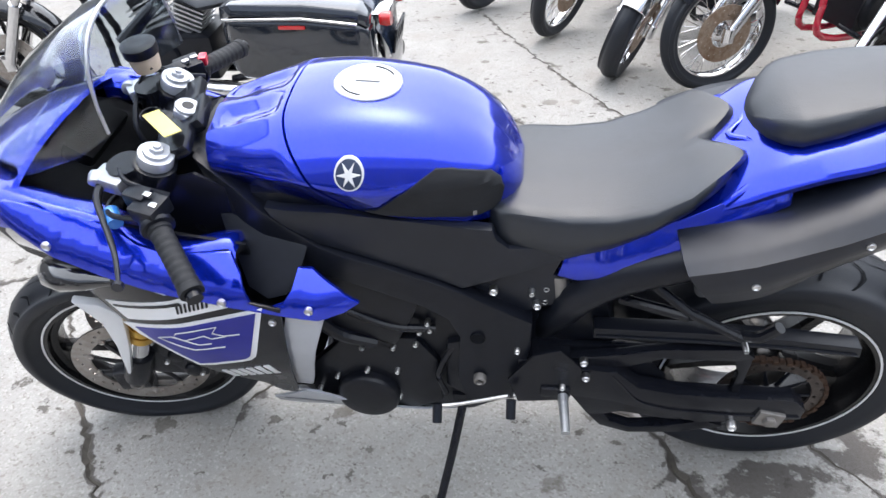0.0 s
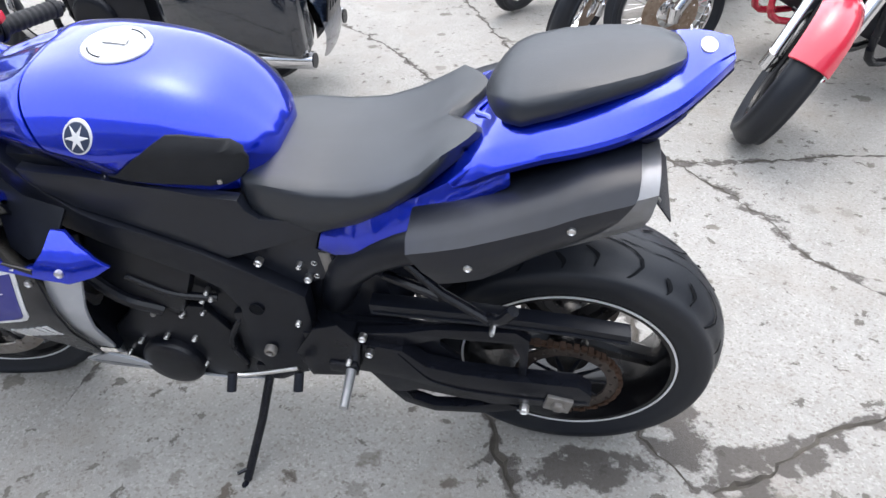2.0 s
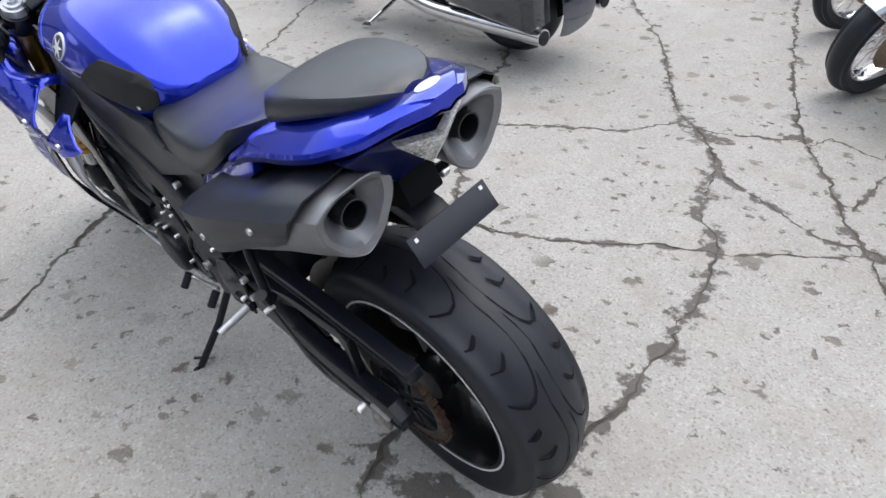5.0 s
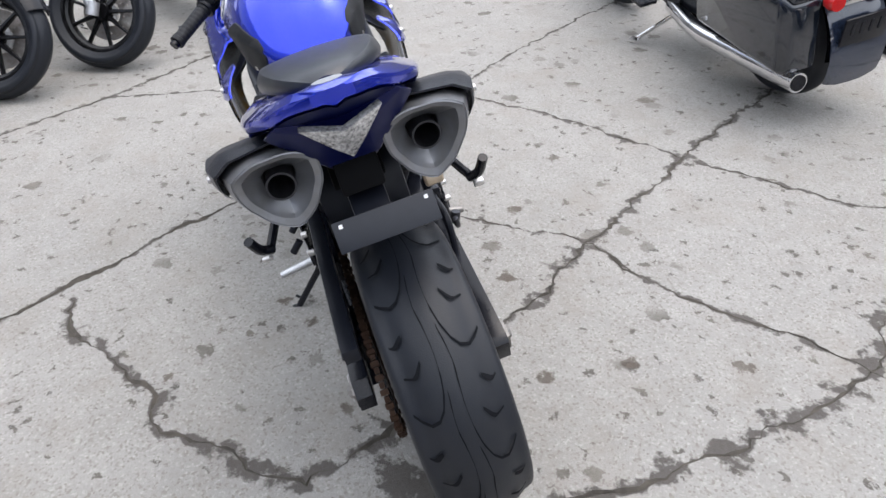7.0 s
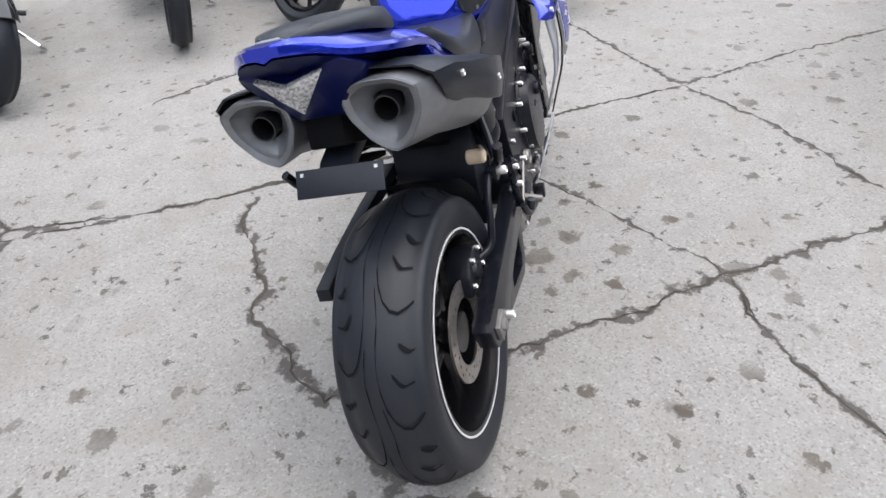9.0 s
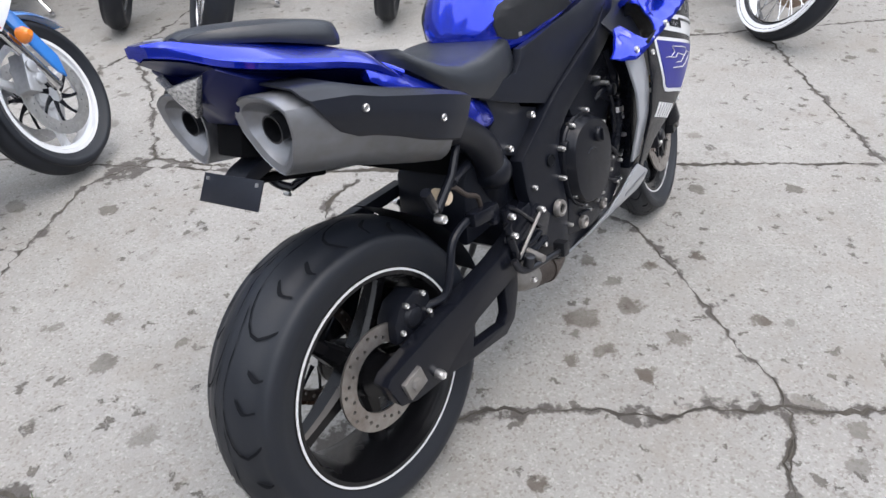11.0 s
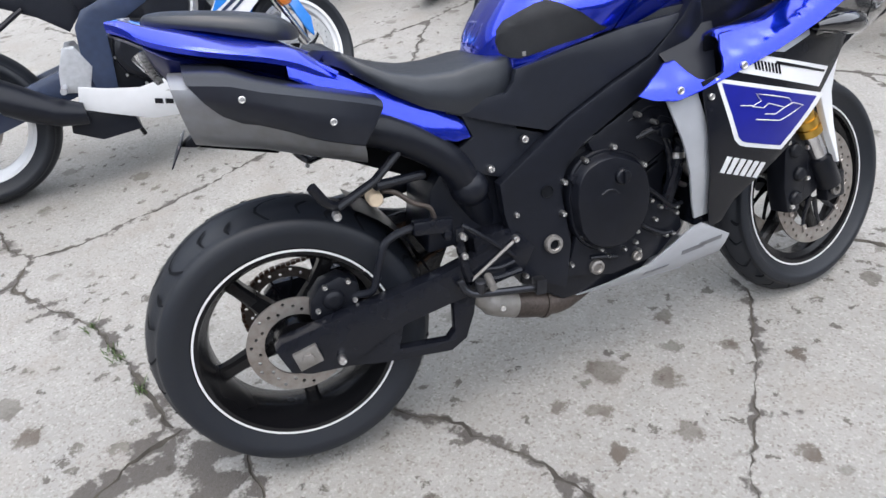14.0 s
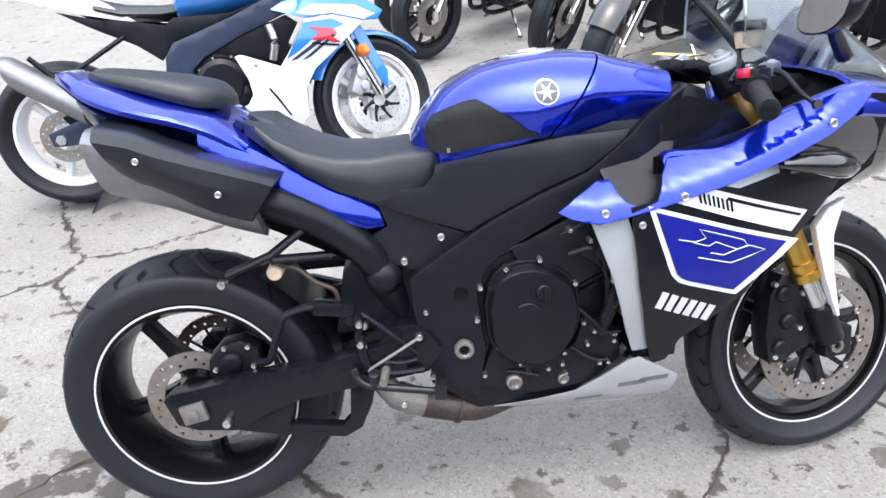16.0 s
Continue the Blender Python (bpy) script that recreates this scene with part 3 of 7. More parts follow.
def spoke_geo(c, r0, r1, count, wide, deep, start=0.3, twist=0.0):
    out = []
    for k in range(count):
        a = start + 2 * math.pi * k / count
        rings = []
        for s in range(5):
            t = s / 4
            r = r0 + (r1 - r0) * t
            aa = a + twist * t
            w = wide * (1.15 - 0.55 * math.sin(t * 2.2)) / 2
            d = deep * (1 - 0.35 * t) / 2
            ca, sa = math.cos(aa), math.sin(aa)
            rings.append([(c[0] + r * ca - u * sa, c[1] + v, c[2] + r * sa + u * ca) for u, v in ((-w, -d * 0.6), (-w * 0.6, -d), (w * 0.6, -d), (w, -d * 0.6), (w, d * 0.6), (w * 0.6, d), (-w * 0.6, d), (-w, d * 0.6))])
        out.append(loft(rings))
    return join(*out)


def drilled_disc(c, r0, r1, h, holes=30):
    """A brake rotor with real holes round its face."""
    pts, edges, faces = [], [], []

    def ring(cx, cz, r, n):
        k = len(pts)
        pts.extend(Vector((cx + r * math.cos(2 * math.pi * i / n), cz + r * math.sin(2 * math.pi * i / n))) for i in range(n))
        edges.extend((k + i, k + (i + 1) % n) for i in range(n))
    ring(0, 0, r1, 60), ring(0, 0, r0, 40)
    spots = []
    for k in range(holes):
        a = 2 * math.pi * k / holes
        rr = r0 + (r1 - r0) * (0.28 + 0.22 * (k % 3))
        spots.append((rr * math.cos(a), rr * math.sin(a)))
        ring(*spots[-1], 0.0042, 7)
    v, e, f, *_ = delaunay_2d_cdt(pts, edges, [], 0, 1e-6)
    keep = []
    for t in f:
        m = sum((v[i] for i in t), Vector((0, 0))) / 3
        if r0 < m.length < r1 and all((m - Vector(s)).length > 0.0042 for s in spots):
            keep.append(tuple(t))
    k = len(v)
    seen = {(a, b) for t in keep for a, b in zip(t, t[1:] + t[:1])}
    rim = [(a, b) for a, b in seen if (b, a) not in seen]
    V = [(c[0] + p[0], c[1] + s * h / 2, c[2] + p[1]) for s in (1, -1) for p in v]
    return V, keep + [tuple(i + k for i in reversed(t)) for t in keep] + [(b, a, a + k, b + k) for a, b in rim]


def tread_geo(R, w, c, count, right=1):
    """Curved sipes across the tread, as surface strips coloured dark for the grooves' shade."""
    out = []
    h = w / 2

    def skin(y):
        t = abs(y) / h
        return R - 0.0 - 0.042 * t ** 2.3

    for k in range(count):
        a0 = 2 * math.pi * k / count
        for side, lead in ((1, 0.0), (-1, 0.5)):
            base = a0 + lead * 2 * math.pi / count
            for line, wid in (([(0.10, -0.10), (0.17, -0.03), (0.10, 0.05), (0.14, 0.13), (0.32, 0.19), (0.58, 0.205), (0.86, 0.17)], 0.0092), ([(0.38, 0.08), (0.55, 0.105), (0.75, 0.10)], 0.006), ([(0.55, 0.27), (0.72, 0.285), (0.88, 0.275)], 0.006)):
                P = spline([(u, v, 0) for u, v in line], 12)
                rows = []
                for i, p in enumerate(P):
                    y, ang = side * p.x * h, base + p.y * 25.0 / count
                    rr = skin(y) + 0.0008
                    taper = wid * (0.35 + 0.65 * math.sin(math.pi * min(1, (i + 1) / 8)))
                    da = taper / rr
                    rows.append([(c[0] + rr * math.cos(ang + s * da), c[1] + y, c[2] + rr * math.sin(ang + s * da)) for s in (-1, 1)])
                out.append(loft(rows, False))
    return join(*out)


def sport_wheel(root, name, R, w, r, c, turn, rim_mat, stripe, spokes=5, right_disc=None, m=Matrix.Identity(4), tread=0, twist=0.0, stripe_w=0.0035, lip=0.33):
    h = w * lip
    hub = lathe([(0.045, h * 0.8), (0.05, h * 0.5), (0.032, 0), (0.05, -h * 0.5), (0.045, -h * 0.8)], 24, c)
    wheel = part(name, xf(rim_geo(r, h, c), m), rim_mat, root)
    part("hub", xf(hub, m), rim_mat, wheel)
    for k in range(spokes):
        part("spoke", xf(spoke_geo(c, 0.035, r - 0.022, 1, 0.05 if spokes < 7 else 0.026, w * 0.3, turn + 2 * math.pi * k / spokes, twist), m), rim_mat, wheel)
    part("tyre", xf(tyre_geo(R, w, r, c, max(0.64, 2 * lip - 0.02)), m), TYRE, wheel, "black rubber tyre")
    if stripe:
        for s in (1, -1):
            part("rim_stripe", xf(lathe([(r + 0.001, s * (h + 0.0005)), (r + 0.001, s * (h + 0.002)), (r - stripe_w, s * (h + 0.002)), (r - stripe_w, s * (h + 0.0005))], 72, c, True), m), stripe, wheel, "thin white rim stripe")
    if tread:
        part("groove_shade_strip", xf(tread_geo(R, w, c, tread), m), GROOVE_SHADE, wheel)
    return wheel


def tank_half(x):
    """Half section of the tank at x: lower edge, widest part, shoulder, crown."""
    zb = interp(x, [(0.495, 0.80), (0.56, 0.798), (0.66, 0.818), (0.80, 0.836), (0.93, 0.84), (1.03, 0.85)])
    zt = interp(x, [(0.495, 0.842), (0.51, 0.868), (0.53, 0.897), (0.57, 0.938), (0.63, 0.973), (0.70, 0.989), (0.78, 0.997), (0.86, 0.985), (0.95, 0.965), (1.03, 0.945)])
    wm = interp(x, [(0.495, 0.045), (0.51, 0.082), (0.54, 0.112), (0.60, 0.140), (0.68, 0.161), (0.76, 0.173), (0.86, 0.173), (0.93, 0.150), (1.03, 0.110)])
    zw = interp(x, [(0.495, 0.826), (0.51, 0.848), (0.53, 0.870), (0.57, 0.884), (0.63, 0.896), (0.70, 0.893), (0.78, 0.892), (0.86, 0.915), (0.95, 0.910), (1.03, 0.898)])
    wb = wm * interp(x, [(0.5, 0.95), (0.6, 0.93), (0.8, 0.86), (0.9, 0.80), (1.03, 0.80)])
    h = zt - zw
    mid = wb + (wm - wb) * 0.55
    return [(wb, zb), (mid, zb + 0.50 * (zw - zb)), (wm * 0.982, zw - 0.012), (wm, zw - 0.001), (wm * 0.975, zw + 0.16 * h), (wm * 0.86, zw + 0.50 * h), (wm * 0.70, zw + 0.76 * h), (wm * 0.52, zw + 0.91 * h), (wm * 0.32, zt - 0.002), (0, zt)]


def tank_rings(xs, sink=0.0):
    rings = []
    for x in xs:
        half = [(p.x, p.y) for p in spline([(a, b, 0) for a, b in tank_half(x)], 30)]
        lean = interp(x, [(0.55, 0.0), (0.70, 0.25), (0.845, 0.75), (0.93, 0.45), (1.03, 0.2)])
        full = half + [(-a, b) for a, b in reversed(half[:-1])]
        hollow = sink * interp(x, [(0.862, 0.0), (0.880, 1.0), (0.985, 1.0), (1.01, 0.3)])
        rings.append([(x + lean * (z - 0.94), y, z - hollow * interp(abs(y), [(0.0, 0.15), (0.016, 0.2), (0.026, 1.0), (0.060, 0.8), (0.072, 0.0)])) for y, z in full])
    return rings


def seat_geo():
    rings = []
    for x, zt, w, zb in [(0.572, 0.820, 0.085, 0.79), (0.562, 0.828, 0.113, 0.768), (0.543, 0.831, 0.132, 0.748), (0.50, 0.832, 0.141, 0.736), (0.43, 0.826, 0.147, 0.735), (0.36, 0.832, 0.150, 0.762), (0.29, 0.852, 0.152, 0.800), (0.23, 0.882, 0.146, 0.840), (0.190, 0.908, 0.132, 0.868), (0.170, 0.911, 0.116, 0.876), (0.158, 0.902, 0.102, 0.880), (0.153, 0.892, 0.092, 0.882)]:
        h = zt - zb
        dent = interp(x, [(0.16, 0.030), (0.19, 0.022), (0.25, 0.008), (0.30, 0.0)])
        half = [(w * 0.94, zb), (w, zb + 0.35 * h), (w * 0.965, zb + 0.74 * h), (w * 0.90, zt - 0.007), (w * 0.62, zt - 0.003), (w * 0.3, zt - dent * 0.4), (0, zt - dent)]
        half = [(p.x, p.y) for p in spline([(a, b, 0) for a, b in half], 16)]
        rings.append([(x - (0.012 * (abs(y) / w) if x > 0.3 else interp(x, [(0.17, 1.0), (0.27, 0.0)]) * 0.055 * (math.exp(-((abs(y) / w - 0.55) / 0.45) ** 2) - 0.78)), y, z) for y, z in half + [(-a, b) for a, b in reversed(half[:-1])]])
    return loft(rings)


def pad_seat_geo():
    rings = []
    for x, zt, w, zb in [(0.150, 0.944, 0.012, 0.934), (0.144, 0.953, 0.036, 0.932), (0.130, 0.967, 0.066, 0.932), (0.112, 0.979, 0.090, 0.936), (0.090, 0.986, 0.103, 0.940), (0.04, 0.999, 0.102, 0.957), (-0.02, 1.010, 0.091, 0.977), (-0.07, 1.018, 0.076, 0.990), (-0.10, 1.021, 0.060, 0.998), (-0.122, 1.020, 0.040, 1.004), (-0.131, 1.015, 0.022, 1.006)]:
        h = zt - zb
        half = [(w * 0.96, zb), (w, zb + 0.32 * h), (w * 0.92, zb + 0.78 * h), (w * 0.80, zt - 0.004), (w * 0.45, zt), (0, zt + 0.002)]
        half = [(p.x, p.y) for p in spline([(a, b, 0) for a, b in half], 10)]
        rings.append([(x, y, z) for y, z in half + [(-a, b) for a, b in reversed(half[:-1])]])
    return loft(rings)


def muffler_ring(x, grow=0.0, n=36):
    """Rounded triangle of the left muffler at x."""
    cy = interp(x, [(-0.1, 0.116), (0.0, 0.140), (0.15, 0.166), (0.35, 0.150)])
    cz = interp(x, [(-0.1, 0.862), (0.0, 0.842), (0.15, 0.785), (0.35, 0.700)])
    s = interp(x, [(-0.11, 0.94), (-0.05, 1.0), (0.12, 1.0), (0.20, 0.93), (0.26, 0.79), (0.31, 0.64), (0.35, 0.52)])
    pts = []
    corners = [math.radians(d) for d in (28, 150, 268)]
    for k in range(n):
        a = 2 * math.pi * k / n
        c = max(corners, key=lambda q: math.cos(a - q))
        tri = Vector((0.038 * math.cos(c) + 0.042 * math.cos(a), 0.038 * math.sin(c) + 0.042 * math.sin(a)))
        # slide along the flat sides so that the points stay evenly spread
        d = Vector((math.cos(a), math.sin(a)))
        r = min(0.021 / max(0.02, max(math.cos(a - q - math.pi) for q in corners)) + 0.041, 0.0785)
        p = tri.lerp(d * r, 0.6) * s
        p.y = min(p.y, interp(x, [(-0.03, 0.080), (0.06, 0.048), (0.2, 0.036)]))
        p += d * grow
        pts.append((cy + p.x, cz + p.y))
    return pts


def muffler_rings(xs, grow=0.0, slant=0.10):
    out = []
    for x in xs:
        cz = interp(x, [(-0.1, 0.862), (0.0, 0.842), (0.15, 0.785), (0.35, 0.700)])
        out.append([(x - slant * (z - cz), y, z) for y, z in muffler_ring(x, grow)])
    return out


def build_blue_bike():
    root = thing("motorcycle", "blue sport motorcycle with black seat leaning on its side stand", "motorcycle", BIKE)
    S = Matrix.Translation((1.083, 0.020, 0.932)) @ Matrix.Rotation(radians(11.9), 4, Vector((-0.407, 0, 0.914))) @ Matrix.Translation((-1.098, 0, -0.93))

    # wheels
    RC = (-0.012, -0.021, 0.318)
    rw = sport_wheel(root, "rear_wheel", 0.313, 0.188, 0.219, RC, 0.94, RIM, STRIPE, tread=9, lip=0.45)
    part("brake_disc", drilled_disc((RC[0], -0.098, RC[2]), 0.072, 0.110, 0.005), DISC, rw, "worn drilled brake disc")
    sp = part("sprocket", drilled_disc((RC[0], 0.097, RC[2]), 0.082, 0.107, 0.006, 24), CHAIN, rw, "dark rear sprocket")
    for k in range(10):
        part("sprocket_arm", spoke_geo((RC[0], 0.097, RC[2]), 0.03, 0.084, 1, 0.010, 0.006, k * math.pi / 5), SATIN, rw)
    fw = sport_wheel(root, "front_wheel", 0.300, 0.12, 0.2225, (1.413, 0, 0.295), 0.1, RIM, STRIPE, m=S, tread=9)
    for s in (1, -1):
        part("brake_disc", xf(drilled_disc((1.413, s * 0.062, 0.295), 0.115, 0.155, 0.005, 40), S), DISC, fw, "worn drilled brake disc")
        for k in range(10):
            part("disc_carrier", xf(spoke_geo((1.413, s * 0.062, 0.295), 0.03, 0.118, 1, 0.020, 0.006, 0.2 + k * math.pi / 5, 0.25), S), SATIN, fw)
            a = 0.45 + k * math.pi / 5
            part("disc_button", xf(bolt((1.413 + 0.114 * math.cos(a), s * 0.065, 0.295 + 0.114 * math.sin(a)), 0.008, s, 0.004), S), DISC, fw)

    # tank, its cover and badges
    tank = part("tank", loft(tank_rings([0.497, 0.503, 0.512, 0.525, 0.545, 0.57, 0.60, 0.64, 0.68, 0.72, 0.76, 0.80, 0.843])), BLUE, root, "glossy blue fuel tank")
    cover_geo = loft(tank_rings([0.848, 0.855, 0.864, 0.880, 0.90, 0.92, 0.94, 0.96, 0.985, 1.0, 1.01, 1.025], 0.011))
    part("tank_cover", cover_geo, BLUE, root, "glossy blue airbox cover")
    tree = surf(loft(tank_rings([0.497, 0.503, 0.512, 0.525, 0.545, 0.57, 0.60, 0.64, 0.68, 0.72, 0.76, 0.80, 0.843])))
    for s in (1, -1):
        pad = [(0.565, 0.816), (0.547, 0.820), (0.531, 0.832), (0.526, 0.856), (0.531, 0.876), (0.546, 0.893), (0.575, 0.906), (0.605, 0.917), (0.630, 0.921), (0.652, 0.910), (0.686, 0.888), (0.730, 0.853), (0.750, 0.846), (0.742, 0.842), (0.640, 0.830)]
        part("tank_pad", panel(pad, on(tree, s, 0.004), 0.004, 0.012), PAD, tank, "black textured knee grip pad")
        part("pad_mark", panel([(0.570, 0.820), (0.576, 0.820), (0.576, 0.829), (0.570, 0.829)], on(tree, s, 0.0062), 0.002, 0.006), STEEL, tank)
        ring = [(0.762 + 0.0235 * math.cos(k * math.pi / 12), 0.926 + 0.0235 * math.sin(k * math.pi / 12)) for k in range(24)]
        part("badge", panel(ring, on(tree, s, 0.003), 0.004, 0.008), STRIPE, tank, "round silver and black badge")
        inner = [(0.762 + 0.0205 * math.cos(k * math.pi / 12), 0.926 + 0.0205 * math.sin(k * math.pi / 12)) for k in range(24)]
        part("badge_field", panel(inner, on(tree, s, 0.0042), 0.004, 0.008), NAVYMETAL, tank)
        star = [(0.762 + (0.0190 if k % 2 == 0 else 0.0060) * math.cos(k * math.pi / 6), 0.926 + (0.0190 if k % 2 == 0 else 0.0060) * math.sin(k * math.pi / 6)) for k in range(12)]
        part("badge_star", panel(star, on(tree, s, 0.0054), 0.003, 0.006), STRIPE, tank)
    m = pose(0.753, 0, 0.9900, 0, -4.0, 0)
    turned = lambda prof, n=40: xf([(v[0], v[2], v[1]) for v in lathe(prof, n)[0]] and ([(v[0], v[2], v[1]) for v in lathe(prof, n)[0]], lathe(prof, n)[1]), m)
    cap = part("filler_cap", turned([(0.057, -0.03), (0.057, 0.002), (0.055, 0.004), (0.037, 0.0045), (0.035, 0.0060), (0.010, 0.0065)]), SILVER, tank, "silver aluminium filler cap")
    part("key_flap", xf(box((0, 0, 0.008), (0.04, 0.014, 0.003)), m), STEEL, cap, bevel=0.001)
    for turn in (0.5, math.pi + 0.5):
        part("cap_slot", xf(tube([(0.045 * math.cos(a), 0.045 * math.sin(a), 0.0042) for a in [turn + k * 0.12 for k in range(9)]], 0.0016, 6), m), SATIN, cap, "thin black slot in the cap")

    # seats and tail
    part("rider_seat", seat_geo(), SEAT, root, "black vinyl rider seat")
    rim = [(0.190, 0.140, 0.862), (0.160, 0.126, 0.884), (0.134, 0.098, 0.902), (0.128, 0.070, 0.907), (0.142, 0.030, 0.902), (0.166, 0.0, 0.892)]
    part("seat_surround", tube(rim + [(x, -y, z) for x, y, z in reversed(rim[:-1])], 0.006, 10, 60), BLUE, root, "blue rim behind the rider seat")
    part("passenger_seat", pad_seat_geo(), SEAT, root, "black vinyl passenger pad")
    rings = []
    for x, zt, wd, zd, w, ze, wu, zu in [(-0.192, 1.022, 0.020, 1.020, 0.030, 1.014, 0.014, 1.004), (-0.162, 1.022, 0.048, 1.016, 0.066, 1.002, 0.03, 0.985), (-0.12, 1.006, 0.082, 0.998, 0.101, 0.978, 0.055, 0.958), (-0.06, 0.996, 0.103, 0.978, 0.133, 0.956, 0.075, 0.935), (0.0, 0.978, 0.115, 0.957, 0.146, 0.938, 0.085, 0.912), (0.06, 0.958, 0.120, 0.940, 0.149, 0.921, 0.09, 0.89), (0.12, 0.924, 0.126, 0.920, 0.152, 0.898, 0.095, 0.862), (0.155, 0.898, 0.122, 0.896, 0.149, 0.876, 0.1, 0.845), (0.19, 0.880, 0.118, 0.868, 0.143, 0.852, 0.1, 0.825), (0.22, 0.862, 0.114, 0.846, 0.138, 0.836, 0.1, 0.80)]:
        half = [(0, zu - 0.006), (wu, zu), (w * 0.985, ze - 0.010), (w, ze), (w * 0.97, ze + 0.006), (wd, zd), (wd * 0.93, zd + 0.003), (wd * 0.4, zt), (0, zt)]
        rings.append([(x, y, z) for y, z in half + [(-a, b) for a, b in reversed(half[1:-1])]])
    lanes = [spline(lane, 41) for lane in zip(*rings)]
    rings = [[tuple(lane[i]) for lane in lanes] for i in range(41)]
    tail = part("tail_cowl", loft(rings), BLUE, root, "glossy blue tail cowl", 0, 24)
    for s in (1, -1):
        yf = lambda x, z, s=s: s * (interp(x, [(-0.08, 0.126), (0.0, 0.147), (0.1, 0.153), (0.25, 0.158), (0.36, 0.152), (0.44, 0.128)]) - 0.55 * max(0, z - interp(x, [(0.055, 0.915), (0.166, 0.845), (0.264, 0.775), (0.335, 0.733), (0.43, 0.70)])))
        part("tail_side", panel([(0.100, 0.902), (0.169, 0.876), (0.25, 0.824), (0.283, 0.810), (0.385, 0.760), (0.424, 0.718), (0.434, 0.682), (0.400, 0.682), (0.335, 0.711), (0.264, 0.752), (0.166, 0.83), (0.100, 0.874)], yf, 0.02, 0.016), BLUE, root, "pointed blue side panel", 0.004)
    # skin over the cowl's underside, coloured dark to stand in for shade
    under = [[(p[0] - 0.002, p[1] * 0.985, p[2] - 0.003) for p in (r[2], r[1], r[0], r[-1], r[-2])] for r in rings[:26]]
    part("tail_shade_skin", loft(under, False), SHADED_BLUE, tail, "underside of the tail, blue darkened for shade")
    badge = [(-0.160 + 0.011 * math.cos(k * math.pi / 10), 0.021 * math.sin(k * math.pi / 10)) for k in range(20)]
    part("tail_badge", ([(x, y, 1.0235 + (x + 0.17) * -0.1) for x, y in badge] + [(x, y, 1.012) for x, y in badge], [tuple(range(20)), tuple(range(39, 19, -1))] + [(i, (i + 1) % 20, 20 + (i + 1) % 20, 20 + i) for i in range(20)]), ALU, tail, "oval silver badge")
    lens = [(-0.149, 0.062, 0.961), (-0.170, 0.0, 0.950), (-0.149, -0.062, 0.961), (-0.145, -0.026, 0.920), (-0.138, 0.0, 0.892), (-0.145, 0.026, 0.920)]
    part("tail_light", (lens + [(x + 0.014, y * 0.95, z + 0.003) for x, y, z in lens], [(0, 1, 5), (1, 2, 3), (1, 3, 4, 5), (6, 11, 7), (7, 9, 8), (7, 11, 10, 9)] + [(i, 6 + i, 6 + (i + 1) % 6, (i + 1) % 6) for i in range(6)]), LENS, root, "clear triangular tail light lens", 0.002)
    part("tail_underside", loft([[(x, y * w, z + dz) for y, dz in ((-1, 0), (-0.35, -d), (0.35, -d), (1, 0), (0.6, 0.03), (-0.6, 0.03))] for x, w, z, d in ((-0.135, 0.095, 0.968, 0.03), (-0.10, 0.115, 0.945, 0.075), (0.0, 0.10, 0.91, 0.10), (0.12, 0.09, 0.86, 0.10))]), SHADED_BLUE, root, "inner tail panel, blue darkened for shade", 0.006)
    part("tail_frame", join(box((0.0, 0, 0.82), (0.20, 0.07, 0.08), (0, 20, 0)), box((0.24, 0, 0.70), (0.3, 0.10, 0.10), (0, 28, 0)), box((-0.02, 0, 0.745), (0.16, 0.05, 0.012), (0, 18, 0))), FOAM, root, bevel=0.006)
    plate = part("plate_bracket", xf(box((0, 0, 0), (0.003, 0.166, 0.050)), pose(-0.135, -0.014, 0.768, 0, 35, 0)), PLASTIC, root, "blank black plate bracket", 0.001)
    for y in (-0.07, 0.07):
        part("bracket_hole", xf(box((-0.002, y, 0.016), (0.003, 0.006, 0.006)), pose(-0.135, -0.014, 0.768, 0, 35, 0)), STEEL, plate)
    part("bracket_arm", prism([(-0.128, 0.772), (-0.10, 0.79), (0.06, 0.83), (0.06, 0.80), (-0.10, 0.765)], -0.03, 0.03), BLACK, root, bevel=0.003)

    # mufflers with heat shields
    xs = [-0.100, -0.094, -0.08, -0.05, 0.02, 0.08, 0.14, 0.18, 0.20]
    for s in (1, -1):
        flip = (lambda g: g) if s > 0 else mir
        body = muffler_rings(xs)
        c = (-0.086, 0.117, 0.862)
        dish = [[(c[0] + 0.004 + (p[0] - c[0]) * k + d, c[1] + (p[1] - c[1]) * k, c[2] + (p[2] - c[2]) * k) for p in body[0]] for k, d in ((0.985, -0.003), (0.95, -0.005), (0.80, -0.002), (0.775, 0.001), (0.74, 0.006), (0.58, 0.016), (0.43, 0.022), (0.395, 0.024), (0.38, 0.05), (0.36, 0.10))]
        muf = part("muffler", flip(loft(list(reversed(dish)) + body)), TITAN, root, "grey metal triangular muffler", 0, 20)
        part("tailpipe", flip(xf(lathe([(0.0225, -0.012), (0.0235, -0.014), (0.0205, -0.014), (0.0195, 0.06), (0.0225, 0.06)], 32, (0, 0, 0), True), pose(c[0] + 0.010, c[1], c[2], 0, 0, -90))), LEVER, muf, "dark sooty tailpipe")
        shell = []
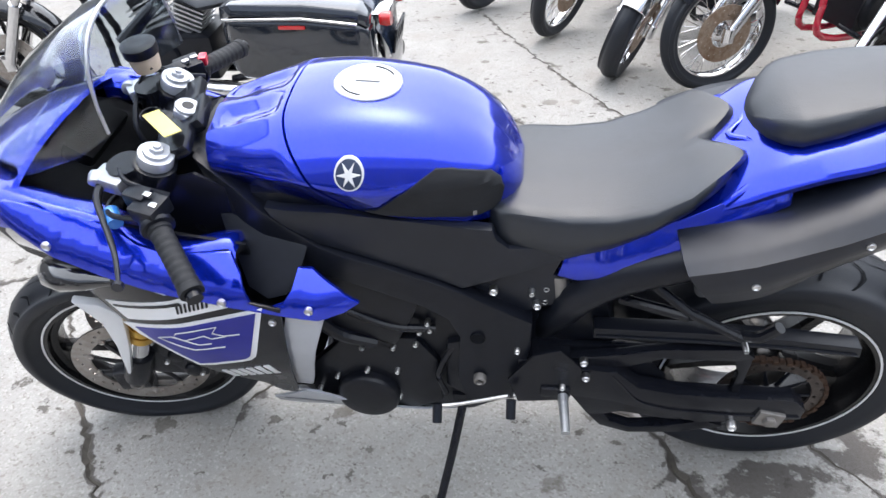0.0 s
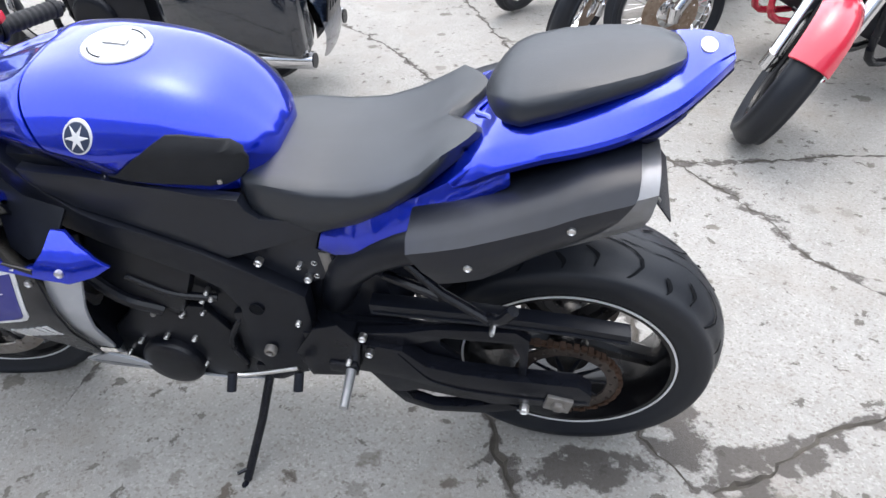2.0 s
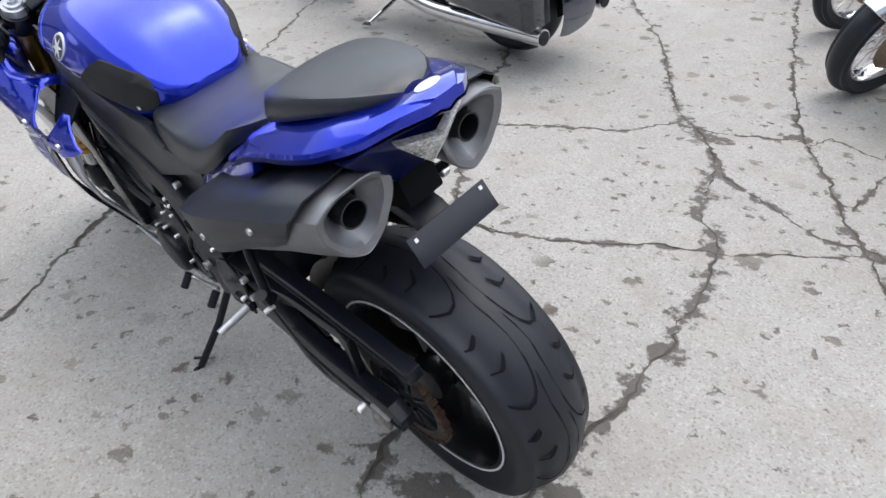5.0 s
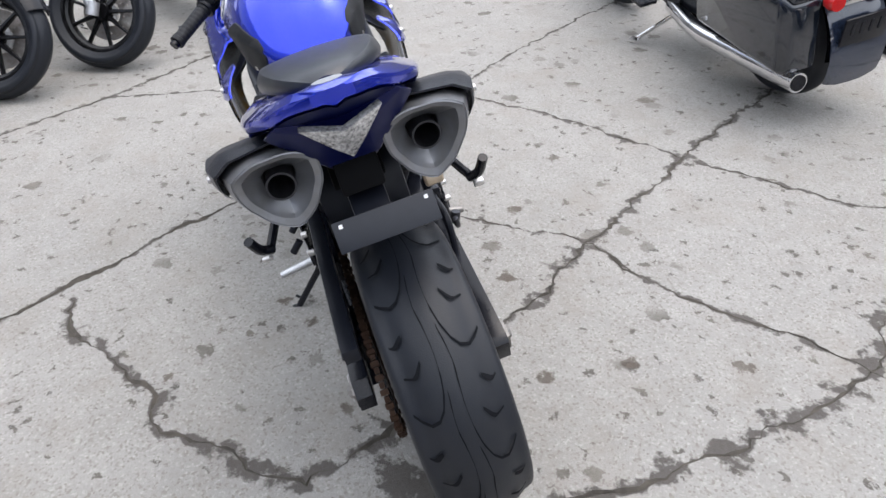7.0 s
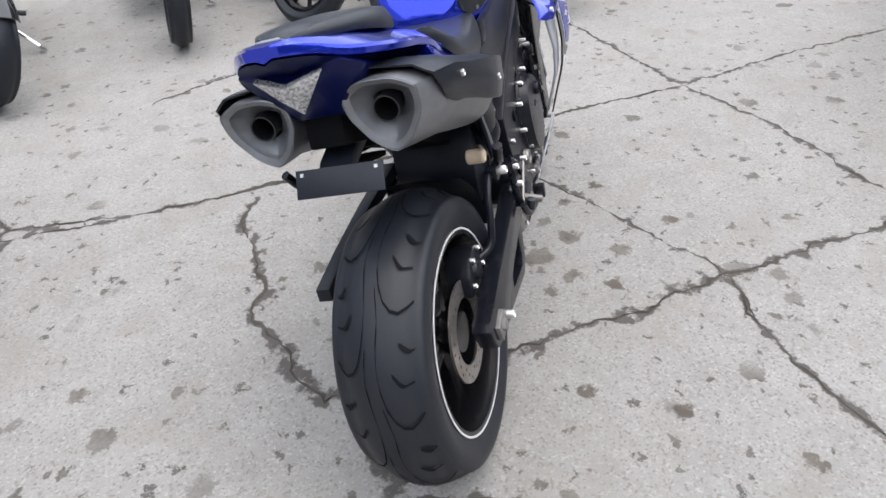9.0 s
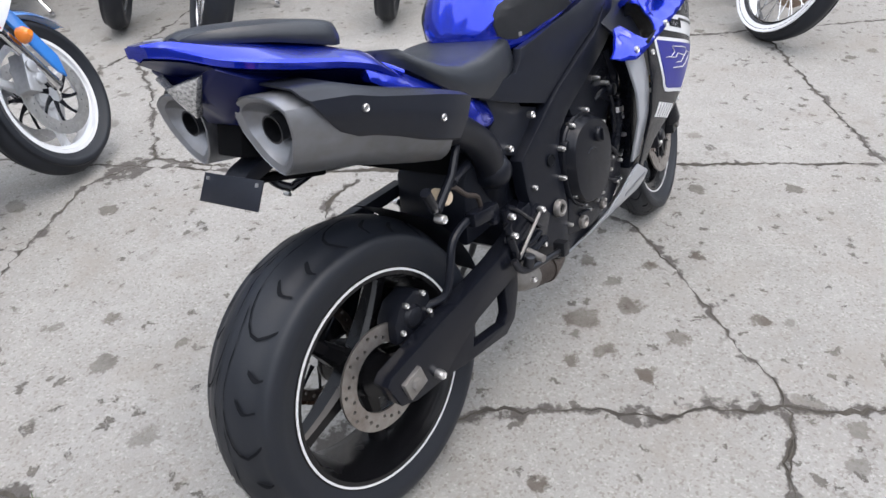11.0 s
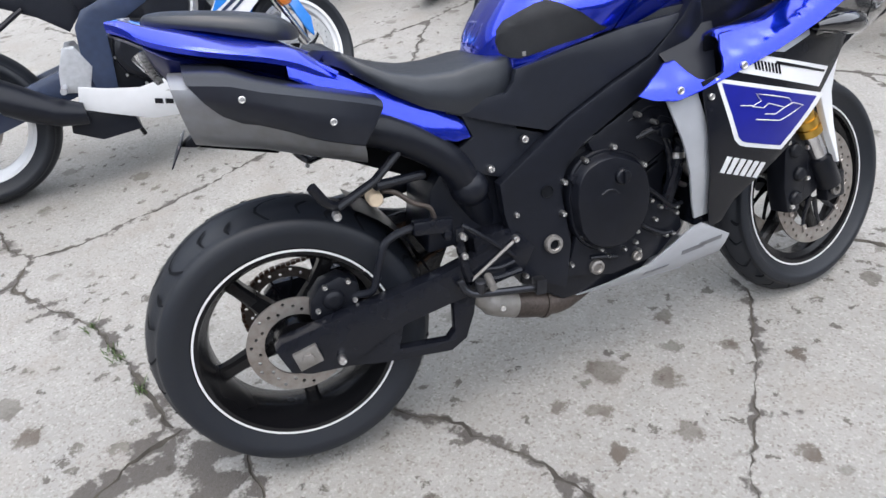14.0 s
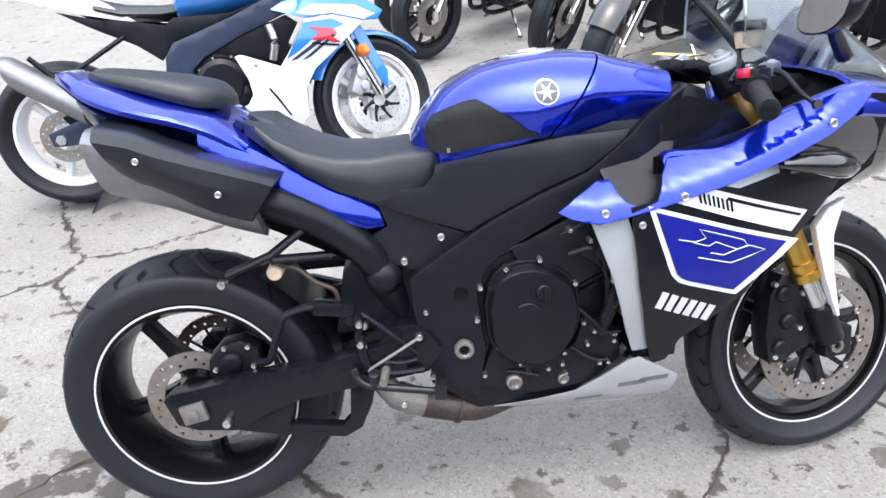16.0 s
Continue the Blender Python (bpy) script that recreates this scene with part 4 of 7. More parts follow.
        for x in [-0.068, -0.035, 0.0, 0.05, 0.10, 0.14, 0.17, 0.195, 0.212]:
            r = muffler_ring(min(x, 0.345), 0.017)
            n = len(r)
            lo = interp(x, [(-0.068, -1.6), (-0.05, -2.4), (-0.03, -2.8), (0.0, -2.8), (0.12, -2.5), (0.212, -2.1)])
            keys = [lo, 0.6, 3.0, 5.6, 10.0, 15.0]
            row = []
            spot = lambda q: (r[math.floor(q) % n][0] + (r[(math.floor(q) + 1) % n][0] - r[math.floor(q) % n][0]) * (q - math.floor(q)), r[math.floor(q) % n][1] + (r[(math.floor(q) + 1) % n][1] - r[math.floor(q) % n][1]) * (q - math.floor(q)))
            for i in range(16):
                a, b, f = spot(keys[i // 3]), spot(keys[min(5, i // 3 + 1)]), (i % 3) / 3
                row.append((a[0] + (b[0] - a[0]) * f, a[1] + (b[1] - a[1]) * f))
            czz = interp(x, [(-0.1, 0.862), (0.0, 0.842), (0.15, 0.785), (0.35, 0.700)])
            back = interp(x, [(-0.055, 1.0), (0.12, 0.0)])
            shell.append([(x + interp(x, [(0.06, -0.15), (0.20, 0.75)]) * (z - czz) + 0.035 * back * max(0, 1 - i / 7) ** 1.3, y, z) for i, (y, z) in enumerate(row)])
        g = loft(shell, False)
        V = g[0] + [(v[0], v[1] * 0.985, v[2] - 0.003) for v in g[0]]
        k = len(g[0])
        seen = {(a, b) for t in g[1] for a, b in zip(t, t[1:] + t[:1])}
        F = g[1] + [tuple(i + k for i in reversed(t)) for t in g[1]] + [(b, a, a + k, b + k) for a, b in seen if (b, a) not in seen]
        shield = part("heat_shield", flip((V, F)), PLASTIC, root, "matt black heat shield", 0, 34)
        skin = on(surf(flip((V, F))), s, 0.0, 0.24)
        for x, z in ((0.150, 0.798), (0.008, 0.865)):
            part("bolt", bolt((x, skin(x, z), z), 0.0065, s, 0.004), STEEL, shield)
        part("link_pipe", flip(tube([(0.16, 0.150, 0.770), (0.24, 0.150, 0.745), (0.33, 0.135, 0.690), (0.39, 0.125, 0.63), (0.42, 0.10, 0.56), (0.46, 0.06, 0.46)], 0.035, 16, 14)), BLACK, root, "black link pipe cover")

    # frame, side covers, swingarm
    for s in (1, -1):
        yfr = lambda x, z, s=s: s * interp(x, [(0.44, 0.150), (0.6, 0.158), (0.8, 0.172), (0.95, 0.150), (1.05, 0.10)])
        part("frame_spar", panel([(1.05, 0.91), (1.02, 0.895), (0.965, 0.868), (0.930, 0.836), (0.891, 0.806), (0.84, 0.768), (0.75, 0.733), (0.645, 0.682), (0.603, 0.656), (0.475, 0.572), (0.477, 0.50), (0.488, 0.44), (0.508, 0.34), (0.60, 0.292), (0.622, 0.40), (0.610, 0.53), (0.63, 0.585), (0.674, 0.622), (0.788, 0.684), (0.92, 0.73), (1.0, 0.79)], yfr, 0.035, 0.03), BLACK, root, "black aluminium frame spar", 0.011)
        ycv = lambda x, z, s=s: s * (interp(x, [(0.40, 0.134), (0.5, 0.142), (0.6, 0.150), (0.75, 0.158), (0.9, 0.160), (1.0, 0.14)]) - 0.25 * max(0, z - 0.82))
        part("side_cover", panel([(0.420, 0.757), (0.518, 0.757), (0.538, 0.778), (0.545, 0.800), (0.60, 0.808), (0.66, 0.820), (0.80, 0.838), (0.925, 0.843), (0.915, 0.828), (0.891, 0.809), (0.84, 0.772), (0.75, 0.737), (0.645, 0.686), (0.600, 0.662), (0.50, 0.698), (0.43, 0.727), (0.389, 0.742)], ycv, 0.02, 0.03), PLASTIC, root, "matt black side cover", 0.003)
        part("seat_rail_cover", panel([(0.515, 0.738), (0.42, 0.735), (0.44, 0.68), (0.40, 0.66), (0.44, 0.60), (0.50, 0.575), (0.60, 0.652), (0.54, 0.675)], lambda x, z, s=s: s * 0.126, 0.02, 0.03), PLASTIC, root, bevel=0.003)
        for x, y, z, r in ((0.545, 0.146, 0.655, 0.008), (0.467, 0.132, 0.605, 0.008), (0.502, 0.156, 0.498, 0.006), (0.492, 0.156, 0.440, 0.007), (0.490, 0.156, 0.418, 0.007), (0.506, 0.156, 0.350, 0.006), (0.375, 0.165, 0.484, 0.008), (0.368, 0.165, 0.435, 0.008)):
            part("bolt", bolt((x, s * y, z), r, s, 0.007), STEEL, root)
        pivot = [(0.011, -0.006), (0.011, 0.007), (0.013, 0.009), (0.019, 0.008), (0.021, 0.004), (0.021, -0.006)]
        nut = part("pivot_nut", lathe([(a * (1.0 if s < 0 else 0.62), s * b) for a, b in pivot], 24, (0.576, s * 0.166, 0.412), True), DULL, root, "hollow steel swingarm pivot nut")
        # dark disc fills the hollow nut, its colour standing for the hole's shade
        part("pivot_hole_shade", lathe([(0.0065, -0.005), (0.0065, 0.001)] if s > 0 else [(0.0105, -0.001), (0.0105, 0.005)], 18, (0.576, s * 0.166, 0.412)), GROOVE_SHADE, nut)
    right_beam = prism([(-0.06, 0.35), (-0.045, 0.363), (0.10, 0.386), (0.305, 0.413), (0.42, 0.44), (0.50, 0.46), (0.53, 0.42), (0.50, 0.37), (0.38, 0.352), (0.22, 0.327), (0.15, 0.302), (0.08, 0.268), (0.0, 0.276), (-0.04, 0.292)], -0.168, -0.128)
    right_loop = prism([(0.06, 0.268), (0.152, 0.247), (0.307, 0.225), (0.345, 0.245), (0.372, 0.30), (0.385, 0.352), (0.33, 0.342), (0.322, 0.270), (0.304, 0.252), (0.192, 0.267), (0.214, 0.327), (0.15, 0.304)], -0.160, -0.134)
    left_beam = prism([(0.50, 0.47), (0.37, 0.447), (0.306, 0.440), (0.262, 0.394), (0.190, 0.380), (0.10, 0.377), (-0.035, 0.378), (-0.062, 0.352), (-0.060, 0.318), (0.037, 0.300), (0.134, 0.287), (0.307, 0.345), (0.362, 0.353), (0.50, 0.37)], 0.122, 0.156)
    upper_stay = prism([(0.42, 0.46), (0.30, 0.480), (0.236, 0.500), (0.088, 0.512), (0.060, 0.49), (0.092, 0.478), (0.222, 0.476), (0.32, 0.43)], 0.122, 0.142)
    link_post = prism([(0.100, 0.49), (0.062, 0.49), (0.066, 0.37), (0.082, 0.37), (0.079, 0.44)], 0.122, 0.140)
    left_loop = join(prism([(0.352, 0.264), (0.324, 0.223), (0.261, 0.200), (0.156, 0.213), (0.07, 0.245), (0.11, 0.262), (0.19, 0.232), (0.26, 0.221), (0.304, 0.240), (0.318, 0.268)], 0.112, 0.136), prism([(0.42, 0.38), (0.352, 0.262), (0.318, 0.266), (0.285, 0.280), (0.20, 0.264), (0.11, 0.260), (0.11, 0.335), (0.24, 0.37)], 0.112, 0.136))
    web = prism([(0.44, 0.47), (0.30, 0.48), (0.235, 0.475), (0.238, 0.42), (0.20, 0.375), (0.36, 0.36)], 0.104, 0.118)
    ridge = tube([(0.314, 0.157, 0.430), (0.283, 0.157, 0.383), (0.255, 0.157, 0.350), (0.215, 0.157, 0.334), (0.173, 0.157, 0.326), (0.06, 0.157, 0.322), (-0.056, 0.157, 0.328)], 0.0022, 6, 24)
    part("swingarm", join(right_beam, right_loop, left_beam, upper_stay, link_post, left_loop, web, ridge, box((0.45, 0, 0.43), (0.10, 0.30, 0.08))), SATIN, root, "satin black swingarm", 0.005)
    for s in (1, -1):
        y = -0.172 if s < 0 else 0.158
        part("axle_block", join(box((0.0, y, 0.32), (0.052, 0.012, 0.042), (0, -12, 0)), lathe([(0.014, -0.01), (0.014, 0.01), (0.008, 0.012)], 6, (0, y + s * 0.004, 0.32))), DULL, root, "dull silver axle adjuster block", 0.002)
        part("bolt", bolt((0.066, y, 0.293), 0.010, s, 0.014), STEEL, root)
    top = [(RC[0] + 0.109 * math.cos(a), RC[2] + 0.109 * math.sin(a)) for a in [math.pi * (0.5 + i / 12) for i in range(13)]]
    path = [(0.50, 0.455), (0.44, 0.46)] + top + [(0.44, 0.385), (0.50, 0.385)]
    links = []
    fine = subdiv([tuple(p) for p in path], 0.012)
    for i, p in enumerate(fine):
        q = fine[(i + 1) % len(fine)]
        links.append(box((p[0], 0.097, p[1]), (0.011, 0.016 if i % 2 else 0.010, 0.008), (0, -math.degrees(math.atan2(q[1] - p[1], q[0] - p[0])), 0)))
    part("chain", join(*links), LINK, root, "rusty drive chain")
    part("chain_guard", join(prism([(0.36, 0.552), (0.17, 0.551), (0.0, 0.541), (-0.115, 0.528), (-0.119, 0.502), (0.0, 0.513), (0.17, 0.521), (0.36, 0.524)], 0.108, 0.138), tube([(0.355, 0.139, 0.532), (0.17, 0.139, 0.531), (0.0, 0.139, 0.522), (-0.112, 0.139, 0.510)], 0.003, 6)), BLACK, root, bevel=0.004)
    cal = part("rear_caliper", join(prism([(0.025, 0.372), (0.032, 0.415), (0.062, 0.446), (0.105, 0.455), (0.142, 0.432), (0.140, 0.388), (0.095, 0.362)], -0.122, -0.066), lathe([(0.012, -0.012), (0.022, -0.010), (0.026, 0.004), (0.026, 0.03)], 24, (0.082, -0.122, 0.408))), ENGINE, root, "black rear brake caliper", 0.010)
    for x, z in ((0.045, 0.392), (0.120, 0.440), (0.126, 0.395), (0.070, 0.440)):
        part("caliper_bolt", bolt((x, -0.123, z), 0.006, -1, 0.006), STEEL, cal)
    part("brake_hose", tube([(0.125, -0.115, 0.402), (0.165, -0.140, 0.412), (0.188, -0.148, 0.465), (0.212, -0.148, 0.512), (0.268, -0.142, 0.526), (0.34, -0.14, 0.520)], 0.0085, 10, 30), BLACK, root, "thick black brake hose")
    part("hose_block", join(box((0.315, -0.148, 0.522), (0.085, 0.03, 0.030), (0, 8, 0)), lathe([(0.012, -0.012), (0.012, 0.012)], 14, (0.345, -0.150, 0.495))), SATIN, root, bevel=0.006)
    part("hugger", loft([[(RC[0] + 0.327 * math.cos(a), RC[1] + y, RC[2] + 0.327 * math.sin(a) - 0.25 * abs(y) ** 1.6) for y in (-0.09, -0.06, 0, 0.06, 0.09)] for a in [math.radians(d) for d in range(12, 58, 5)]], False), BLACK, root, "black rear hugger")

    # engine
    part("engine_block", join(prism([(0.50, 0.32), (0.52, 0.52), (0.62, 0.60), (0.72, 0.72), (0.92, 0.70), (0.95, 0.58), (0.88, 0.48), (0.88, 0.33), (0.80, 0.26), (0.60, 0.25)], -0.135, 0.135), box((0.80, 0, 0.60), (0.20, 0.32, 0.14), (0, -25, 0))), ENGINE, root, "black engine block", 0.012)
    cov = [(0.622, 0.503), (0.636, 0.557), (0.672, 0.589), (0.736, 0.594), (0.805, 0.555), (0.824, 0.479), (0.800, 0.404), (0.745, 0.362), (0.670, 0.372), (0.630, 0.422)]
    smooth = [(p.x, p.y) for p in spline([(a, b, 0) for a, b in cov + cov[:1]], 66)][:-1]
    clutch = part("clutch_cover", loft([[(0.715 + (x - 0.715) * k, y, 0.47 + (z - 0.47) * k) for x, z in smooth] for k, y in ((1.0, -0.130), (1.0, -0.158), (0.975, -0.163), (0.93, -0.163), (0.915, -0.166), (0.89, -0.182), (0.86, -0.187), (0.60, -0.190), (0.2, -0.191))]), ENGINE, root, "round black clutch cover", 0, 28)
    part("cover_rib", tube([(0.69, -0.190, 0.505), (0.705, -0.191, 0.512), (0.722, -0.190, 0.508), (0.733, -0.189, 0.495)], 0.003, 6, 12), ENGINE, clutch)
    part("lower_cover", prism([(0.60, 0.32), (0.64, 0.42), (0.68, 0.375), (0.745, 0.36), (0.81, 0.40), (0.83, 0.46), (0.90, 0.43), (0.91, 0.36), (0.84, 0.305), (0.72, 0.29)], -0.158, -0.12), ENGINE, clutch, bevel=0.008)
    lcov = part("stator_cover", join(lathe([(0.068, -0.03), (0.068, 0.012), (0.061, 0.021), (0.03, 0.025)], 40, (0.818, 0.155, 0.328)), prism([(0.66, 0.30), (0.66, 0.44), (0.70, 0.51), (0.84, 0.51), (0.93, 0.41), (0.945, 0.32), (0.88, 0.262), (0.72, 0.27)], 0.13, 0.150)), ENGINE, root, "round black stator cover", 0.006)
    part("sprocket_cover", prism([(0.46, 0.34), (0.47, 0.46), (0.54, 0.53), (0.64, 0.50), (0.65, 0.36), (0.58, 0.30)], 0.12, 0.150), ENGINE, root, bevel=0.008)
    for x, z in ((0.670, 0.583), (0.739, 0.597), (0.810, 0.540), (0.616, 0.547), (0.606, 0.477), (0.648, 0.410), (0.800, 0.450)):
        part("cover_bolt", bolt((x, -0.164, z), 0.0064, -1, 0.011), STEEL, clutch)
    for x, z in ((0.827, 0.449), (0.786, 0.384), (0.850, 0.428), (0.751, 0.350), (0.692, 0.365), (0.709, 0.345), (0.781, 0.358), (0.788, 0.335), (0.891, 0.403), (0.892, 0.418), (0.861, 0.354), (0.879, 0.354), (0.616, 0.347), (0.835, 0.40)):
        part("cover_bolt", bolt((x, -0.160, z), 0.0054, -1, 0.010), STEEL, clutch)
    part("drain_plug", join(lathe([(0.008, -0.006), (0.012, -0.012), (0.017, -0.010), (0.018, 0.0), (0.018, 0.03)], 20, (0.678, -0.158, 0.324))), DULL, clutch, "dull steel drain plug")
    part("drain_plug", lathe([(0.005, -0.006), (0.009, -0.010), (0.012, -0.008), (0.013, 0.02)], 16, (0.783, -0.158, 0.322)), DULL, clutch, "dull steel drain plug")
    for x, z in ((0.641, 0.545), (0.676, 0.574)):
        part("cover_boss", lathe([(0.009, -0.004), (0.011, 0.0), (0.012, 0.02)], 14, (x, -0.166, z)), ENGINE, clutch)
    for pts in ([(0.80, -0.165, 0.50), (0.845, -0.170, 0.455), (0.875, -0.168, 0.425), (0.905, -0.165, 0.425)], [(0.80, -0.160, 0.395), (0.845, -0.166, 0.365), (0.875, -0.165, 0.36)], [(0.665, -0.160, 0.350), (0.70, -0.164, 0.345), (0.73, -0.162, 0.335)]):
        part("pipe", tube(pts, 0.0048, 8, 14), ENGINE, clutch)
    for x, z in ((0.879, 0.381), (0.811, 0.407), (0.747, 0.409), (0.811, 0.483), (0.747, 0.488), (0.926, 0.331), (0.752, 0.316)):
        part("cover_bolt", bolt((x, 0.152, z), 0.0058, 1, 0.010), STEEL, lcov)
    for x, z in ((0.701, 0.497), (0.669, 0.543), (0.672, 0.563), (0.690, 0.535)):
        part("bolt", bolt((x, 0.150, z), 0.0055, 1, 0.008), STEEL, root)
    for x in (0.87, 0.84):
        part("reflector", box((x, 0.150, 0.588), (0.008, 0.006, 0.018)), ALU, root, bevel=0.001)
    part("oil_filler", join(lathe([(0.015, -0.012), (0.018, -0.008), (0.018, 0.01)], 20, (0.742, -0.190, 0.536)), box((0.742, -0.204, 0.536), (0.006, 0.008, 0.030))), ENGINE, clutch, bevel=0.001)
    for x, z in ((0.905, 0.47), (0.90, 0.52), (0.84, 0.63), (0.80, 0.655)):
        part("bolt", bolt((x, -0.160, z), 0.006, -1, 0.02), STEEL, root)
    for pts, r in (([(0.865, -0.155, 0.42), (0.895, -0.165, 0.52), (0.90, -0.16, 0.62), (0.88, -0.15, 0.70)], 0.015), ([(0.80, -0.155, 0.60), (0.85, -0.165, 0.61), (0.875, -0.165, 0.56), (0.88, -0.16, 0.47)], 0.008), ([(0.72, -0.145, 0.62), (0.79, -0.155, 0.645), (0.85, -0.155, 0.66), (0.91, -0.15, 0.60)], 0.006), ([(0.64, -0.14, 0.60), (0.70, -0.15, 0.625), (0.76, -0.15, 0.63)], 0.007), ([(0.78, 0.155, 0.50), (0.85, 0.165, 0.54), (0.90, 0.165, 0.62), (0.89, 0.15, 0.70)], 0.014), ([(0.66, 0.145, 0.54), (0.74, 0.16, 0.56), (0.82, 0.16, 0.60)], 0.008), ([(0.62, 0.14, 0.50), (0.66, 0.16, 0.42), (0.65, 0.155, 0.34)], 0.006)):
        part("hose", tube(pts, r, 10, 18), SATIN, root, "black rubber hose")
    part("hose_clamp", tube([(0.897, -0.164, 0.535), (0.8985, -0.1635, 0.548)], 0.0175, 16), STEEL, root)
    part("engine_mount", join(prism([(0.82, 0.60), (0.86, 0.64), (0.90, 0.62), (0.88, 0.56)], -0.165, -0.13), lathe([(0.016, -0.18), (0.018, -0.14)], 14, (0.865, 0, 0.605))), ENGINE, root, bevel=0.004)
    for i in range(6):
        part("cylinder_rib", box((0.80 + 0.012 * i, 0, 0.50 + 0.020 * i), (0.13, 0.30, 0.006), (0, -25, 0)), ENGINE, root)
    for x, y, z in ((0.463, 0.152, 0.431), (0.412, 0.172, 0.41), (0.477, 0.132, 0.639), (0.451, 0.120, 0.641), (0.452, 0.120, 0.607)):
        part("bolt", bolt((x, y, z), 0.006, 1, 0.008), STEEL, root)
    part("shock_reservoir", join(tube([(0.422, 0.108, 0.600), (0.428, 0.108, 0.672)], 0.021, 18), tube([(0.421, 0.108, 0.596), (0.422, 0.108, 0.606)], 0.024, 18)), DULL, root, "grey shock absorber reservoir", 0.002)
    for s in (1, -1):
        # the recess is a dark disc on the spar, shade given as colour
        part("frame_hole_shade", lathe([(0.006, 0.0), (0.012, 0.001), (0.014, 0.0035), (0.015, 0.001)] if s > 0 else [(0.015, -0.001), (0.014, -0.0035), (0.012, -0.001), (0.006, 0.0)], 18, (0.577, s * 0.158, 0.533)), GROOVE_SHADE, root, "dark disc for the shade of a frame recess")
    part("radiator", prism([(0.93, 0.36), (1.02, 0.36), (1.06, 0.70), (0.99, 0.72)], -0.17, 0.17), SATIN, root, bevel=0.004)
    part("exhaust_header", join(*[tube([(0.94, y, 0.52), (1.0, y, 0.40), (0.95, y * 0.8, 0.27), (0.80, y * 0.5, 0.235), (0.62, y * 0.4, 0.24)], 0.021, 10, 18) for y in (-0.13, -0.045, 0.045, 0.13)]), STEEL, root)
    part("collector", tube([(0.395, -0.125, 0.335), (0.415, -0.125, 0.305), (0.445, -0.122, 0.285), (0.485, -0.118, 0.268)], lambda i: 0.026 + 0.006 * (i > 3), 18, 10), DULL, root, "dull grey exhaust elbow")
    part("collector_bolt", bolt((0.440, -0.158, 0.290), 0.007, -1, 0.006), STEEL, root)
    part("exhaust_pipe", join(tube([(0.480, -0.118, 0.270), (0.525, -0.112, 0.254), (0.562, -0.108, 0.243)], 0.033, 18, 6), tube([(0.553, -0.109, 0.246), (0.562, -0.108, 0.243)], 0.037, 18)), CHAIN, root, "dark exhaust pipe")
    part("exhaust_pipe", tube([(0.562, -0.108, 0.243), (0.61, -0.097, 0.236), (0.68, -0.07, 0.245)], 0.031, 18, 8), CHAIN, root, "dark heat-stained exhaust pipe")
    ypan = lambda x, z, s: s * interp(z, [(0.22, 0.10), (0.27, 0.155), (0.33, 0.180), (0.40, 0.20)])
    for s in (1, -1):
        pan = part("belly_pan", panel([(0.634, 0.252), (0.812, 0.290), (0.915, 0.366), (0.94, 0.372), (1.028, 0.315), (1.02, 0.26), (0.93, 0.232), (0.76, 0.232)], lambda x, z, s=s: ypan(x, z, s), 0.006, 0.025), SILVER, root, "silver white belly pan", 0.002)
        for a, b in ((0.93, 0.300), (0.84, 0.262), (0.975, 0.31)):
            part("pan_print", panel([(a - 0.03, b - 0.009), (a + 0.03, b - 0.002), (a + 0.03, b + 0.010), (a - 0.03, b + 0.003)], lambda x, z, s=s: ypan(x, z, s), 0.002, 0.02, 0.0015), TITAN, pan)
    part("belly_floor", prism([(0.64, 0.24), (0.76, 0.228), (0.93, 0.225), (1.02, 0.255), (0.95, 0.30), (0.75, 0.27)], -0.11, 0.11), SILVER, root, bevel=0.006)

    # side fairings
    def yside(x, z, s):
        y = interp(z, [(0.34, 0.178), (0.42, 0.208), (0.52, 0.247), (0.60, 0.262), (0.72, 0.262), (0.80, 0.250), (0.95, 0.20)])
        return s * (y - max(0, x - 1.08) ** 1.5 * 0.62)

    def ywing(x, z, s):
        lo = interp(x, [(0.76, 0.695), (0.84, 0.686), (0.92, 0.703), (1.03, 0.733), (1.13, 0.765), (1.23, 0.808), (1.33, 0.862), (1.5, 0.90)])
        h = max(0, z - lo)
        fold = 0.030 + 0.008 * max(0, x - 1.0)
        return s * (interp(x, [(0.76, 0.240), (0.83, 0.262), (1.0, 0.268), (1.12, 0.272), (1.26, 0.262), (1.36, 0.228), (1.5, 0.16)]) - 0.35 * min(h, fold) - (0.004 if x > 0.96 else 0.0) * min(1, max(0, h - fold) / 0.006) - 1.0 * max(0, h - fold) - 9.0 * max(0, h - fold - 0.012) ** 2)

    for s in (1, -1):
        ys = lambda x, z, s=s: yside(x, z, s)
        yw = lambda x, z, s=s: ywing(x, z, s)
        main = part("side_fairing", panel([(0.895, 0.715), (0.97, 0.732), (1.08, 0.752), (1.20, 0.800), (1.32, 0.868), (1.43, 0.880), (1.46, 0.83), (1.40, 0.765), (1.335, 0.725), (1.295, 0.68), (1.226, 0.622), (1.164, 0.575), (1.130, 0.52), (1.08, 0.475), (1.015, 0.414), (0.995, 0.36), (0.965, 0.35), (0.948, 0.41), (0.915, 0.56)], ys, 0.005, 0.03), SATIN, root, "black side fairing with stripes", 0.002)
